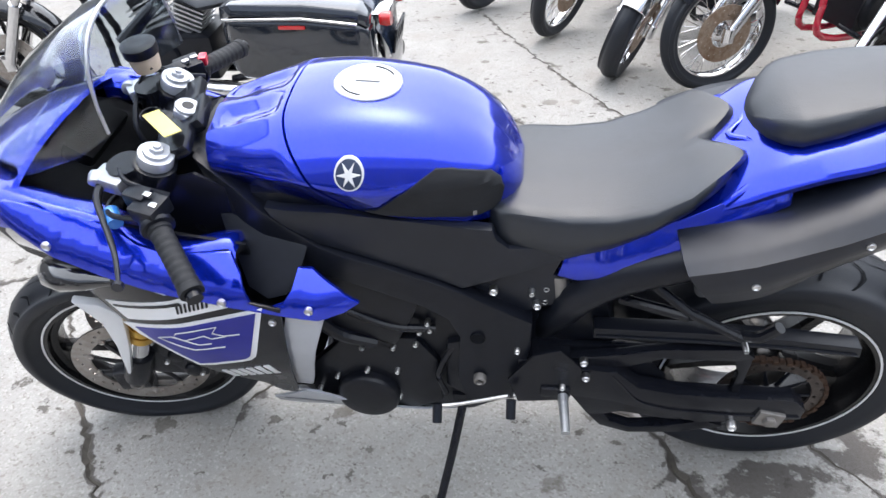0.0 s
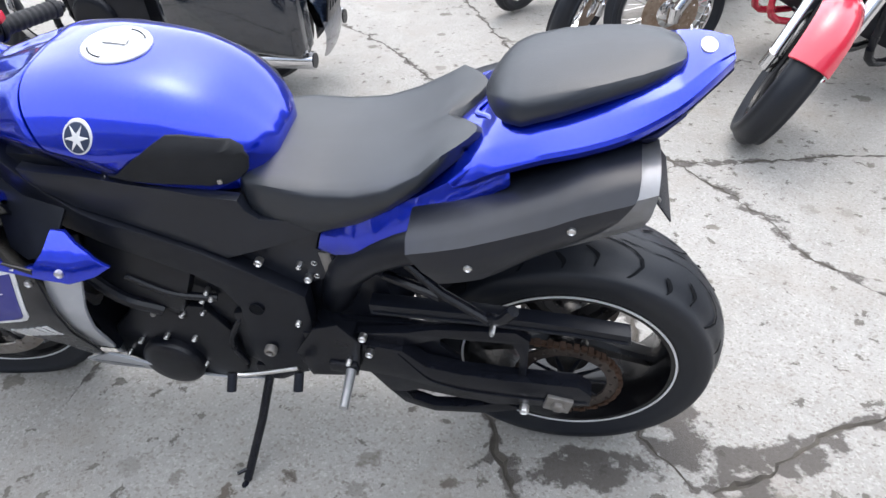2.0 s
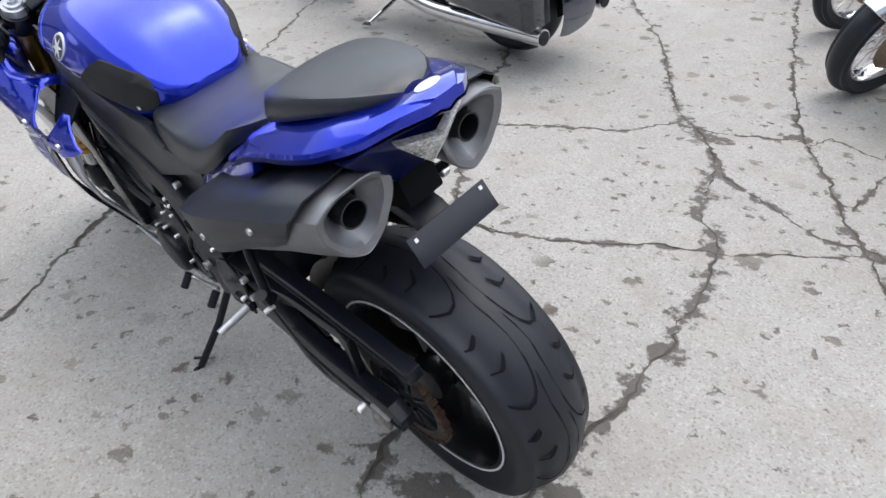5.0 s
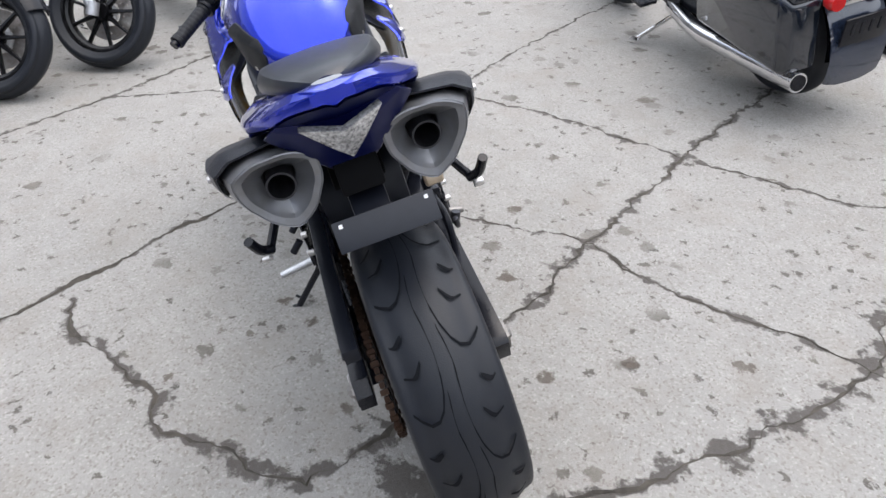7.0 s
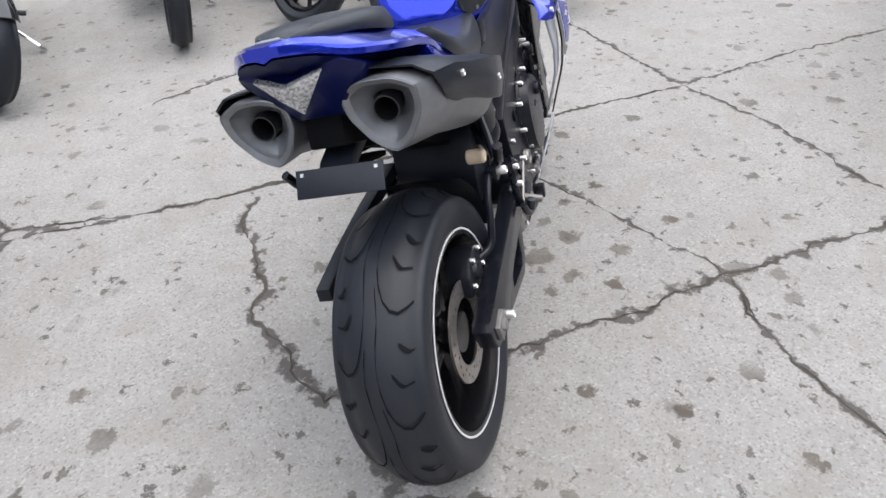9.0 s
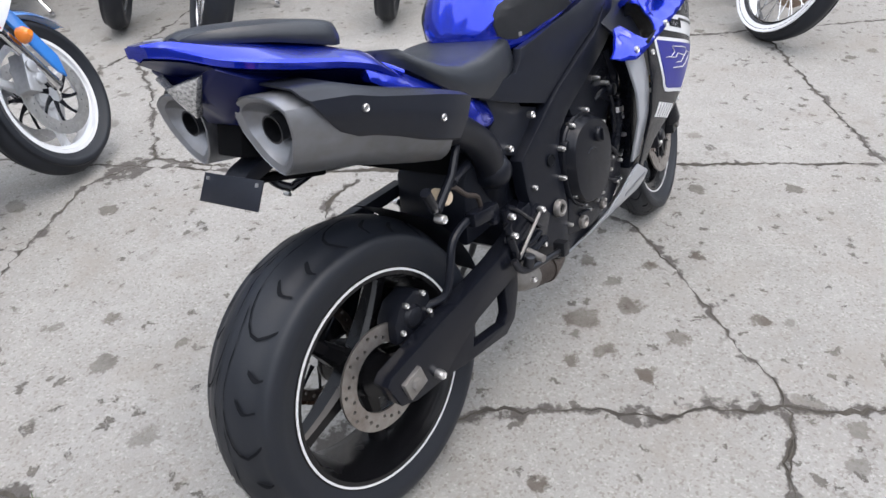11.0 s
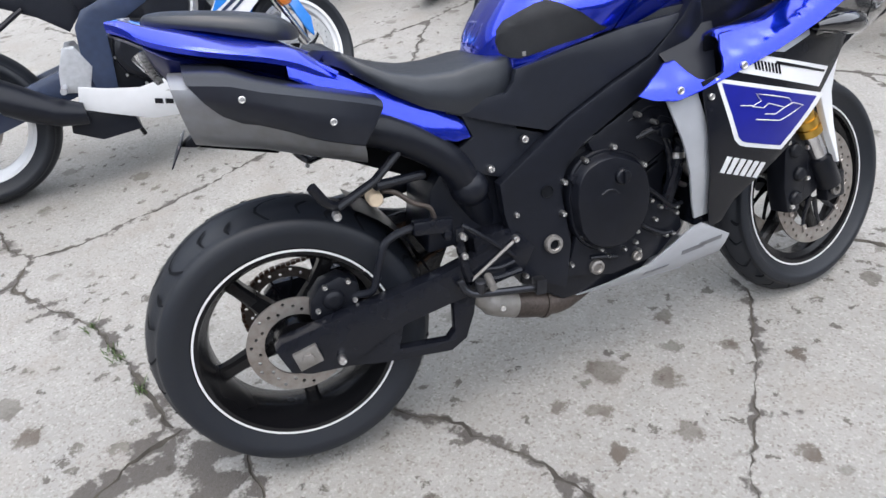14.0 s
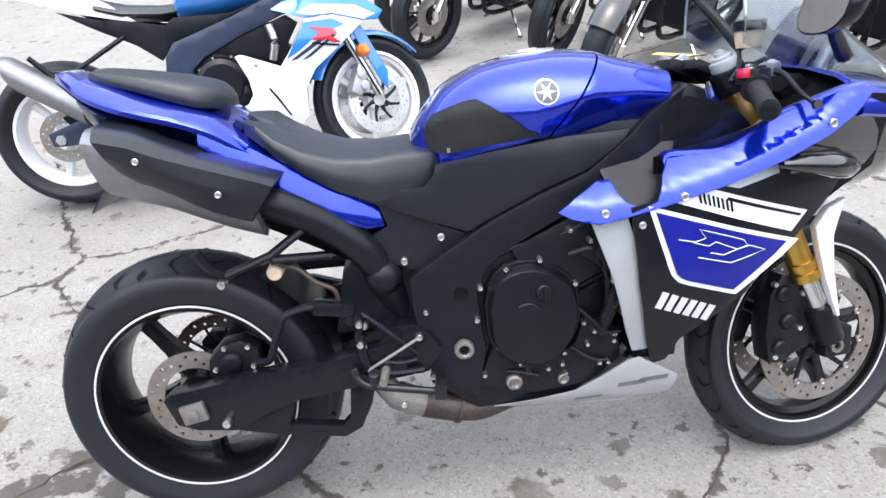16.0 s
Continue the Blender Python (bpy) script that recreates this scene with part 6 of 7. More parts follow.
    part("link_dome", lathe([(0.010, -0.040), (0.026, -0.034), (0.038, -0.018), (0.042, 0.004), (0.040, 0.03)], 28, (0.420, -0.112, 0.572)), BLACK, root, "smooth black exhaust valve cover")
    part("inner_guard", prism([(0.305, 0.44), (0.335, 0.58), (0.40, 0.65), (0.55, 0.66), (0.55, 0.45)], -0.10, 0.10), BLACK, root, bevel=0.01)
    return root


build_blue_bike()


# ---- other parked motorcycles: front tyre on the ground at (x, y), turned to a heading, leaning on the stand ----
def stand_at(x, y, heading, wheelbase, lean=10, R=0.31):
    back = Matrix.Rotation(radians(heading), 4, "Z") @ Vector((-wheelbase, 0, 0))
    return pose(x + back.x, y + back.y, dip(x, y)) @ pose(0, 0, 0, 0, 0, heading) @ pose(0, 0, 0.012, -lean, 0, 0)


def steer_about(x, z, deg, rake=28):
    a = Vector((-math.sin(radians(rake)), 0, math.cos(radians(rake))))
    return Matrix.Translation((x, 0, z)) @ Matrix.Rotation(radians(deg), 4, a) @ Matrix.Translation((-x, 0, -z))


def wire_wheel(root, name, R, w, r, c, m, rim_mat, single, whitewall=False):
    h = w * 0.36
    wheel = part(name, xf(join(lathe([(r + 0.004, h * 0.85), (r - 0.008, h * 0.85), (r - 0.014, h * 0.35), (r - 0.014, -h * 0.35), (r - 0.008, -h * 0.85), (r + 0.004, -h * 0.85)], 64, c, True), lathe([(0.03, h), (0.05, h * 0.8), (0.03, h * 0.4), (0.03, -h * 0.4), (0.05, -h * 0.8), (0.03, -h)], 20, c)), m), rim_mat, root, "chrome wire-spoked wheel")
    part("tyre", xf(tyre_geo(R, w, r, c), m), TYRE, wheel, "black rubber tyre")
    if whitewall:
        for s in (1, -1):
            part("whitewall", xf(lathe([(r + 0.012, s * h * 1.16), (r + 0.014, s * (w / 2 * 0.90)), (r + 0.05, s * (w / 2 + 0.004)), (r + 0.052, s * (w / 2 * 0.96))], 56, c, True), m), WHITE, wheel, "white sidewall band")
    spokes = []
    for k in range(36):
        a = 2 * math.pi * k / 36
        side = 1 if k % 2 else -1
        off = 0.45 * (1 if k % 4 < 2 else -1)
        p = Vector((c[0] + 0.045 * math.cos(a + off), c[1] + side * h * 0.7, c[2] + 0.045 * math.sin(a + off)))
        q = Vector((c[0] + (r - 0.012) * math.cos(a), c[1] + side * h * 0.2, c[2] + (r - 0.012) * math.sin(a)))
        spokes.append(xf(tube([p, q], 0.0022, 5), m))
    if single:
        for g in spokes:
            part("spoke", g, CHROME, wheel)
    else:
        tagged(part("spokes", join(*spokes), CHROME, wheel), kind="stuff")
    return wheel


def cruiser(label, x, y, heading, steer, paint, wire=True, R=0.33, w=0.10, frame_mat=None, fender=None, lamp=True, lean=10, whitewall=False, single=False, fat=0.15, guard=False):
    wb = 1.62
    root = thing("motorcycle", label, "motorcycle", stand_at(x, y, heading, wb, lean), "parked motorcycles")
    frame_mat = frame_mat or SATIN
    S = steer_about(wb - 0.42, 0.85, steer)
    fc, rc = (wb, 0, R), (0, 0, 0.32)
    if wire:
        fw = wire_wheel(root, "front_wheel", R, w, R * 0.76, fc, S, CHROME, single, whitewall)
        rw = wire_wheel(root, "rear_wheel", 0.32, fat, 0.215, rc, Matrix.Identity(4), CHROME, False, whitewall)
    else:
        fw = sport_wheel(root, "front_wheel", R, w, R * 0.72, fc, 0.2, RIM, None, 9, m=S)
        rw = sport_wheel(root, "rear_wheel", 0.32, fat, 0.215, rc, 0.2, RIM, None, 9)
    part("brake_disc", xf(drilled_disc((wb, 0.055, R), 0.07, 0.145, 0.005, 24), S), OLD_DISC if wire else DISC, fw, "worn brake disc")
    part("brake_disc", drilled_disc((0, -0.085, 0.32), 0.07, 0.14, 0.005, 20), DISC, rw)
    for s in (1, -1):
        top, low = Vector((wb - 0.38, s * 0.105, 0.95)), Vector((wb, s * 0.09, R))
        leg = part("fork_leg", xf(tube([top, top.lerp(low, 0.55)], 0.021, 14), S), CHROME, root, "chrome fork tube")
        part("fork_slider", xf(join(tube([top.lerp(low, 0.50), low], 0.029, 16), tube([low + Vector((0.0, 0, 0.04)), low - Vector((0, 0, 0.03))], 0.032, 12)), S), ALU if not lamp else CHROME, leg, "polished fork slider")
    fen = []
    fm = fender or paint
    for d in range(35, 165, 10):
        a = math.radians(d)
        hw = w * 0.62
        rr = R + 0.022
        fen.append([(wb + (rr - 0.05 * (abs(yy) / hw) ** 3) * math.cos(a), yy, R + (rr - 0.05 * (abs(yy) / hw) ** 3) * math.sin(a)) for yy in (-hw, -hw * 0.8, -hw * 0.4, 0, hw * 0.4, hw * 0.8, hw)])
    g = loft(fen, False)
    k = len(g[0])
    seen = {(a, b) for f in g[1] for a, b in zip(f, f[1:] + f[:1])}
    part("front_fender", xf((g[0] + [(v[0], v[1] * 0.97, v[2] - 0.004) for v in g[0]], g[1] + [tuple(i + k for i in reversed(f)) for f in g[1]] + [(b, a, a + k, b + k) for a, b in seen if (b, a) not in seen]), S), fm, root, "painted front fender")
    part("triple_clamp", xf(join(box((wb - 0.38, 0, 0.93), (0.06, 0.25, 0.03), (0, 28, 0)), box((wb - 0.30, 0, 0.79), (0.07, 0.25, 0.04), (0, 28, 0))), S), frame_mat, root, bevel=0.006)
    if lamp:
        hl = part("headlamp", xf(lathe([(0.03, -0.10), (0.07, -0.08), (0.088, -0.02), (0.090, 0.02), (0.085, 0.03)], 32), S @ pose(wb - 0.24, 0, 0.88, 0, 0, -90)), CHROME, root, "round chrome headlamp")
        part("lamp_glass", xf(lathe([(0.084, 0.026), (0.070, 0.036), (0.03, 0.042)], 32), S @ pose(wb - 0.24, 0, 0.88, 0, 0, -90)), LENS, hl)
        for s in (1, -1):
            ind = part("indicator", xf(lathe([(0.015, -0.03), (0.03, -0.02), (0.033, 0.02), (0.03, 0.028)], 20), S @ pose(wb - 0.26, s * 0.20, 0.86, 0, 0, -90)), CHROME, root, "chrome turn signal")
    part("handlebar", xf(tube([(wb - 0.62, 0.38, 1.04), (wb - 0.55, 0.30, 1.06), (wb - 0.40, 0.12, 1.02), (wb - 0.38, 0, 0.98), (wb - 0.40, -0.12, 1.02), (wb - 0.55, -0.30, 1.06), (wb - 0.62, -0.38, 1.04)], 0.013, 10, 28), S), CHROME, root, "chrome handlebar")
    tr = []
    for xx, zt, ww, zb in [(0.62, 0.74, 0.05, 0.70), (0.66, 0.79, 0.10, 0.69), (0.80, 0.86, 0.15, 0.70), (0.95, 0.90, 0.165, 0.74), (1.08, 0.91, 0.14, 0.79), (1.15, 0.89, 0.08, 0.82)]:
        tr.append([(xx, ww * math.cos(a), (zt + zb) / 2 + (zt - zb) / 2 * math.sin(a)) for a in [2 * math.pi * i / 20 for i in range(20)]])
    part("tank", loft(tr), paint, root, "teardrop fuel tank")
    sr = []
    for xx, zt, ww in [(-0.12, 0.76, 0.09), (0.0, 0.75, 0.11), (0.20, 0.74, 0.12), (0.28, 0.70, 0.16), (0.45, 0.67, 0.17), (0.62, 0.71, 0.10)]:
        sr.append([(xx, ww * math.cos(a), zt - 0.045 + 0.045 * math.sin(a)) for a in [2 * math.pi * i / 16 for i in range(16)]])
    part("seat", loft(sr), SEAT, root, "black two-up seat")
    eng = part("engine", join(box((0.66, 0, 0.36), (0.42, 0.28, 0.22)), lathe([(0.10, -0.17), (0.12, -0.15), (0.12, 0.15), (0.10, 0.17)], 24, (0.74, 0, 0.37))), ENGINE, root, "black engine case", 0.02)
    for ang, x0 in ((-24, 0.60), (24, 0.74)):
        m = pose(x0, 0, 0.46, 0, ang, 0)
        for i in range(7):
            part("cylinder_fin", xf(box((0, 0, 0.02 + 0.024 * i), (0.15, 0.17, 0.010)), m), ALU if i < 6 else CHROME, eng)
        part("cylinder", xf(box((0, 0, 0.10), (0.11, 0.13, 0.22)), m), ENGINE, eng, bevel=0.01)
    part("air_cleaner", lathe([(0.06, -0.03), (0.085, -0.02), (0.085, 0.03)], 28, (0.70, -0.17, 0.62)), CHROME, root, "round chrome air cleaner")
    for i, z in enumerate((0.20, 0.28)):
        part("exhaust_pipe", tube([(0.85, -0.12, 0.50), (0.95, -0.17, 0.36), (0.80, -0.19, 0.24), (0.40, -0.20, z), (-0.20, -0.20, z)], 0.032 if i == 0 else 0.030, 14, 30), CHROME, root, "chrome exhaust pipe")
    part("frame", join(tube([(1.18, 0, 0.84), (1.05, 0.05, 0.45), (0.98, 0.07, 0.22), (0.40, 0.09, 0.20)], 0.019, 10, 16), tube([(1.18, 0, 0.84), (1.05, -0.05, 0.45), (0.98, -0.07, 0.22), (0.40, -0.09, 0.20)], 0.019, 10, 16), tube([(1.20, 0, 0.86), (0.60, 0, 0.72), (0.30, 0.0, 0.58)], 0.022, 10), tube([(0.40, 0.11, 0.24), (0, 0.12, 0.32)], 0.018, 10), tube([(0.40, -0.11, 0.24), (0, -0.12, 0.32)], 0.018, 10)), frame_mat, root, "tubular frame")
    rf = []
    for d in range(20, 190, 12):
        a = math.radians(d)
        hw = fat * 0.62
        rf.append([(0.375 * math.cos(a), yy, 0.33 + (0.375 - 0.06 * (abs(yy) / hw) ** 3) * math.sin(a)) for yy in (-hw, -hw * 0.8, 0, hw * 0.8, hw)])
    part("rear_fender", loft(rf, False), paint, root, "painted rear fender")
    part("side_stand", join(tube([(0.72, 0.10, 0.22), (0.85, 0.30, 0.075)], 0.011, 8), box((0.865, 0.31, 0.066), (0.06, 0.03, 0.008), (-10, 0, 15))), CHROME, root, "chrome side stand")
    for s in (1, -1):
        part("footpeg", tube([(0.95, s * 0.12, 0.30), (0.95, s * 0.26, 0.29)], 0.014, 10), SATIN, root, "black rubber footpeg")
    if guard:
        part("engine_guard", tube([(1.05, 0.0, 0.62), (1.02, 0.28, 0.60), (1.0, 0.34, 0.42), (0.98, 0.20, 0.24), (0.96, 0.0, 0.22)], 0.016, 10, 26), CHROME, root, "chrome engine guard")
    return root


# row facing the blue motorcycle across the yard
cruiser("red cruiser with chrome fork and fat front tyre", 1.65, 2.79, 214, 32, RED, False, 0.32, 0.13, lean=11)
cruiser("black cruiser with chrome wire wheel and red frame", 1.43, 3.575, 200, -8, GLOSSBLACK, True, 0.315, 0.10, RED, SATIN, True, 9, single=True)
cruiser("black cruiser with chrome front fender", 1.02, 3.895, 222, 18, GLOSSBLACK, True, 0.31, 0.12, None, CHROME, lean=13)
cruiser("black cruiser with wire wheels and narrow front tyre", 0.80, 4.74, 222, 10, GLOSSBLACK, True, 0.33, 0.10, None, SATIN, lean=11)
cruiser("dark cruiser with black tyres", 0.37, 5.58, 222, 5, NAVY, False, 0.32, 0.12)
# row on the far side
cruiser("dark cruiser with black front tyre", -0.50, -3.33, 40, 0, NAVY, False, 0.32, 0.12)
cruiser("black cruiser with chrome headlamp and dark tyre", -0.53, -2.46, 40, -8, GLOSSBLACK, False, 0.32, 0.12)
cruiser("black cruiser with chrome lamps and chrome fork", -1.31, -2.05, 38, 6, GLOSSBLACK, False, 0.32, 0.13, lamp=True)
cruiser("cruiser with chrome fork and polished wheel", -1.27, -1.27, 34, 20, NAVY, True, 0.31, 0.15, None, GLOSSBLACK)
cruiser("black naked motorcycle with dark brown front wheel", -2.08, -0.58, 30, -4, GLOSSBLACK, False, 0.30, 0.12, None, SATIN, False)
cruiser("matt black roadster with black spoked wheels", -2.38, 0.05, 26, 34, GLOSSBLACK, False, 0.30, 0.13, None, SATIN, False)
cruiser("matt black roadster with black ten-spoke wheels", -2.60, 0.567, 26, 34, SATIN, False, 0.30, 0.13, None, SATIN, False)
cruiser("cruiser with whitewall tyres and wire wheels", -2.60, 1.45, 15, 30, NAVY, True, 0.33, 0.13, None, NAVY, True, 10, True)


def build_bagger():
    x, y, h = -2.18, 3.80, 170
    root = cruiser("black touring motorcycle with hard saddlebags and chrome exhaust", x, y, h, 8, GLOSSBLACK, False, 0.32, 0.13, None, None, True, 9, fat=0.16, guard=True)
    for s in (1, -1):
        rings = []
        for xx, w0, w1, zb, zt in [(0.30, 0.155, 0.27, 0.36, 0.60), (0.24, 0.150, 0.31, 0.33, 0.63), (-0.10, 0.150, 0.32, 0.30, 0.63), (-0.34, 0.150, 0.31, 0.27, 0.60), (-0.38, 0.155, 0.28, 0.29, 0.56)]:
            c = 0.03
            rings.append([(xx, s * yy, zz) for yy, zz in [(w0, zb), (w1 - c, zb), (w1, zb + c), (w1 + 0.005, zt - 0.03), (w1 - 0.01, zt), (w0, zt)]])
        bag = part("saddlebag", loft(rings), SLATE, root, "gloss black hard saddlebag", 0.012)
        lid = [[(p[0] + (0.006 if i == 0 else 0), p[1] * (1.03 if j else 1), 0.008 + (p[2] if j < 2 else p[2] + 0.05)) for j, p in enumerate([r[5], r[4], (r[4][0], r[4][1] * 0.93, r[4][2]), (r[5][0], r[5][1] * 1.1, r[5][2])])] for i, r in enumerate(rings)]
        part("lid", loft(lid), SLATE, bag, "domed black lid", 0.012)
        part("trim", tube([(0.27, s * 0.315, 0.628), (-0.10, s * 0.335, 0.640), (-0.34, s * 0.322, 0.608)], 0.006, 8), CHROME, bag, "chrome trim rail")
        part("latch", box((-0.05, s * 0.331, 0.60), (0.12, 0.008, 0.016)), REDLENS, bag, "red reflector latch", 0.003)
        part("exhaust_pipe", join(tube([(0.75, s * 0.14, 0.24), (0.40, s * 0.22, 0.235), (0.10, s * 0.235, 0.24), (-0.40, s * 0.235, 0.247)], 0.042, 20, 20)), CHROME, root, "long chrome exhaust pipe")
        part("exhaust_tip", tube([(-0.401, s * 0.235, 0.247), (-0.404, s * 0.235, 0.247)], 0.034, 20), SATIN, root)
        part("floorboard", box((0.98, s * 0.24, 0.27), (0.30, 0.10, 0.02), (0, -6, 0)), SATIN, root, "black rider floorboard", 0.006)
    rings = []
    for d in range(30, 205, 9):
        a = math.radians(d)
        hw = 0.125
        rings.append([(0.40 * math.cos(a) - 0.03, yy, 0.33 + (0.40 - 0.07 * (abs(yy) / hw) ** 3) * math.sin(a)) for yy in (-hw, -hw * 0.85, -hw * 0.45, 0, hw * 0.45, hw * 0.85, hw)])
    part("tail_fender", loft(rings, False), NAVY, root, "dark valanced rear fender")
    lamp = part("tail_lamp", box((-0.40, 0, 0.56), (0.07, 0.30, 0.05)), CHROME, root, "chrome light bar", 0.012)
    for s in (1, -1):
        part("lamp_lens", xf(lathe([(0.03, -0.03), (0.035, 0.0), (0.03, 0.02)], 20), pose(-0.43, s * 0.14, 0.56, 0, 0, 90)), REDLENS, lamp, "round red lens")
    plate = part("plate_frame", box((-0.445, 0, 0.43), (0.012, 0.20, 0.12), (0, -12, 0)), SATIN, root, "plate frame without a plate", 0.004)
    for i in range(4):
        part("slot", box((-0.453, -0.06 + 0.04 * i, 0.44), (0.006, 0.012, 0.05), (0, -12, 0)), BLACK, plate)
    return root


build_bagger()


def build_white_bike():
    fx, fy, rx, ry = 0.040, -0.670, 1.390, -0.690
    heading = math.degrees(math.atan2(fy - ry, fx - rx))
    wb = math.hypot(fx - rx, fy - ry)
    root = thing("motorcycle", "white and blue sport motorcycle with white wheels", "motorcycle", stand_at(fx, fy, heading, wb, 10), "parked motorcycles")
    S = steer_about(wb - 0.31, 0.93, 22, 24)
    rw = sport_wheel(root, "rear_wheel", 0.315, 0.19, 0.222, (0, 0, 0.315), 0.2, WHITE, None, 3)
    part("brake_disc", drilled_disc((0, -0.085, 0.315), 0.06, 0.11, 0.005, 24), DISC, rw, "drilled brake disc")
    fw = sport_wheel(root, "front_wheel", 0.300, 0.12, 0.222, (wb, 0, 0.30), 0.4, WHITE, None, 3, m=S)
    for s in (1, -1):
        part("brake_disc", xf(drilled_disc((wb, s * 0.064, 0.30), 0.105, 0.155, 0.005, 36), S), STEEL, fw, "bright drilled brake disc")
        for k in range(8):
            part("disc_carrier", xf(spoke_geo((wb, s * 0.064, 0.30), 0.03, 0.11, 1, 0.02, 0.006, 0.2 + k * math.pi / 4, 0.3), S), SATIN, fw)
        low, top = Vector((wb - 0.01, s * 0.105, 0.32)), Vector((wb - 0.29, s * 0.105, 0.93))
        leg = part("fork_leg", xf(tube([top, top.lerp(low, 0.55)], 0.026, 16), S), SATIN, root, "dark upside-down fork")
        part("fork_slider", xf(tube([top.lerp(low, 0.55), low], 0.022, 16), S), CHROME, leg, "chrome fork slider")
        part("front_caliper", xf(join(box((wb - 0.10, s * 0.085, 0.40), (0.055, 0.07, 0.14), (0, 25, 0)), lathe([(0.022, -0.045), (0.022, 0.045)], 14, (wb - 0.095, s * 0.085, 0.42)), lathe([(0.022, -0.045), (0.022, 0.045)], 14, (wb - 0.085, s * 0.085, 0.37))), S), ALU, root, "silver front caliper", 0.006)
        part("indicator", xf(lathe([(0.012, -0.03), (0.028, -0.01), (0.030, 0.01), (0.02, 0.02)], 16), S @ pose(wb - 0.075, s * 0.15, 0.52, 0, 0, 0)), AMBER, root, "amber turn signal")
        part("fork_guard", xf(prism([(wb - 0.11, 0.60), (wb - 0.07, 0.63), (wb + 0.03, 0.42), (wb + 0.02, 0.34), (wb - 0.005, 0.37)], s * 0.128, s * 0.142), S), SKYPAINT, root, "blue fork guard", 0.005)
    fen = []
    for d in range(40, 165, 9):
        a = math.radians(d)
        hw = 0.075
        fen.append([(wb + (0.322 - 0.03 * (abs(yy) / hw) ** 3) * math.cos(a), yy, 0.30 + (0.322 - 0.03 * (abs(yy) / hw) ** 3) * math.sin(a)) for yy in (-hw, -hw * 0.8, -hw * 0.4, 0, hw * 0.4, hw * 0.8, hw)])
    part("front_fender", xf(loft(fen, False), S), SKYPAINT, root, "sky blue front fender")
    ys = lambda x, z: interp(z, [(0.18, 0.15), (0.26, 0.20), (0.40, 0.235), (0.62, 0.245), (0.72, 0.225), (0.80, 0.17)]) - max(0, x - 1.05) ** 1.4 * 0.55 - 0.10 * max(0, 0.62 - x)
    for s in (1, -1):
        yf = lambda x, z, s=s: s * ys(x, z)
        lowf = part("lower_fairing", panel([(0.40, 0.31), (0.425, 0.395), (0.52, 0.365), (0.638, 0.340), (0.74, 0.352), (0.796, 0.378), (0.822, 0.415), (0.815, 0.48), (0.775, 0.578), (0.80, 0.585), (0.957, 0.520), (1.02, 0.60), (1.085, 0.70), (1.20, 0.705), (1.33, 0.665), (1.30, 0.64), (1.20, 0.565), (1.10, 0.495), (1.05, 0.42), (1.045, 0.30), (0.97, 0.22), (0.90, 0.187), (0.78, 0.183), (0.65, 0.20), (0.57, 0.235)], yf, 0.006, 0.035), WHITE, root, "white lower fairing", 0.002)
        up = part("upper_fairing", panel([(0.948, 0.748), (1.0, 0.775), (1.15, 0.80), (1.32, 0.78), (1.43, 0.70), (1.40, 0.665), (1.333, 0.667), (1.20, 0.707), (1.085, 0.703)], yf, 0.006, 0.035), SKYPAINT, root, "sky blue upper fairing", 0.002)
        part("stripe", panel([(1.05, 0.725), (1.12, 0.755), (1.30, 0.735), (1.39, 0.690), (1.34, 0.672), (1.20, 0.712), (1.12, 0.712)], yf, 0.002, 0.03, 0.002), WHITE, up, "white stripe")
        part("blue_field", panel([(1.078, 0.686), (0.985, 0.545), (1.045, 0.575), (1.13, 0.632), (1.25, 0.660), (1.20, 0.690)], yf, 0.002, 0.03, 0.002), SKYPAINT, lowf, "blue field on the fairing")
        part("stripe", panel([(1.0, 0.538), (1.03, 0.542), (1.18, 0.622), (1.14, 0.620)], yf, 0.002, 0.03, 0.003), NAVYMETAL, lowf, "dark slanted stripe")
        part("stripe", panel([(1.05, 0.535), (1.085, 0.545), (1.21, 0.622), (1.19, 0.624)], yf, 0.002, 0.03, 0.003), NAVYMETAL, lowf, "dark slanted stripe")
        part("red_mark", join(panel([(1.095, 0.668), (1.195, 0.650), (1.215, 0.628), (1.18, 0.622), (1.225, 0.590), (1.19, 0.592), (1.15, 0.620), (1.155, 0.604), (1.10, 0.614), (1.125, 0.630), (1.13, 0.646)], yf, 0.002, 0.02, 0.005)), RED, lowf, "plain red mark")
        part("dark_mark", panel([(1.10, 0.604), (1.215, 0.582), (1.213, 0.574), (1.10, 0.596)], yf, 0.002, 0.03, 0.005), SATIN, lowf)
        for i in range(6):
            a, z = 0.674 + i * 0.039, 0.262 - i * 0.0115
            part("maker_mark", panel([(a, z), (a + 0.030, z - 0.009), (a + 0.033, z + 0.012), (a + 0.003, z + 0.021)], yf, 0.002, 0.02, 0.002), SATIN, lowf, "plain dark maker mark")
        part("vent", panel([(0.725, 0.303), (0.80, 0.303), (0.855, 0.325), (0.862, 0.312), (0.80, 0.292)], yf, 0.002, 0.02, 0.002), SATIN, lowf)
        part("vent", panel([(0.897, 0.436), (0.925, 0.395), (0.97, 0.307), (0.962, 0.308), (0.915, 0.395), (0.892, 0.43)], yf, 0.002, 0.02, 0.002), SATIN, lowf)
        part("fairing_bolt", bolt((0.855, s * ys(0.855, 0.535), 0.535), 0.008, s), STEEL, lowf)
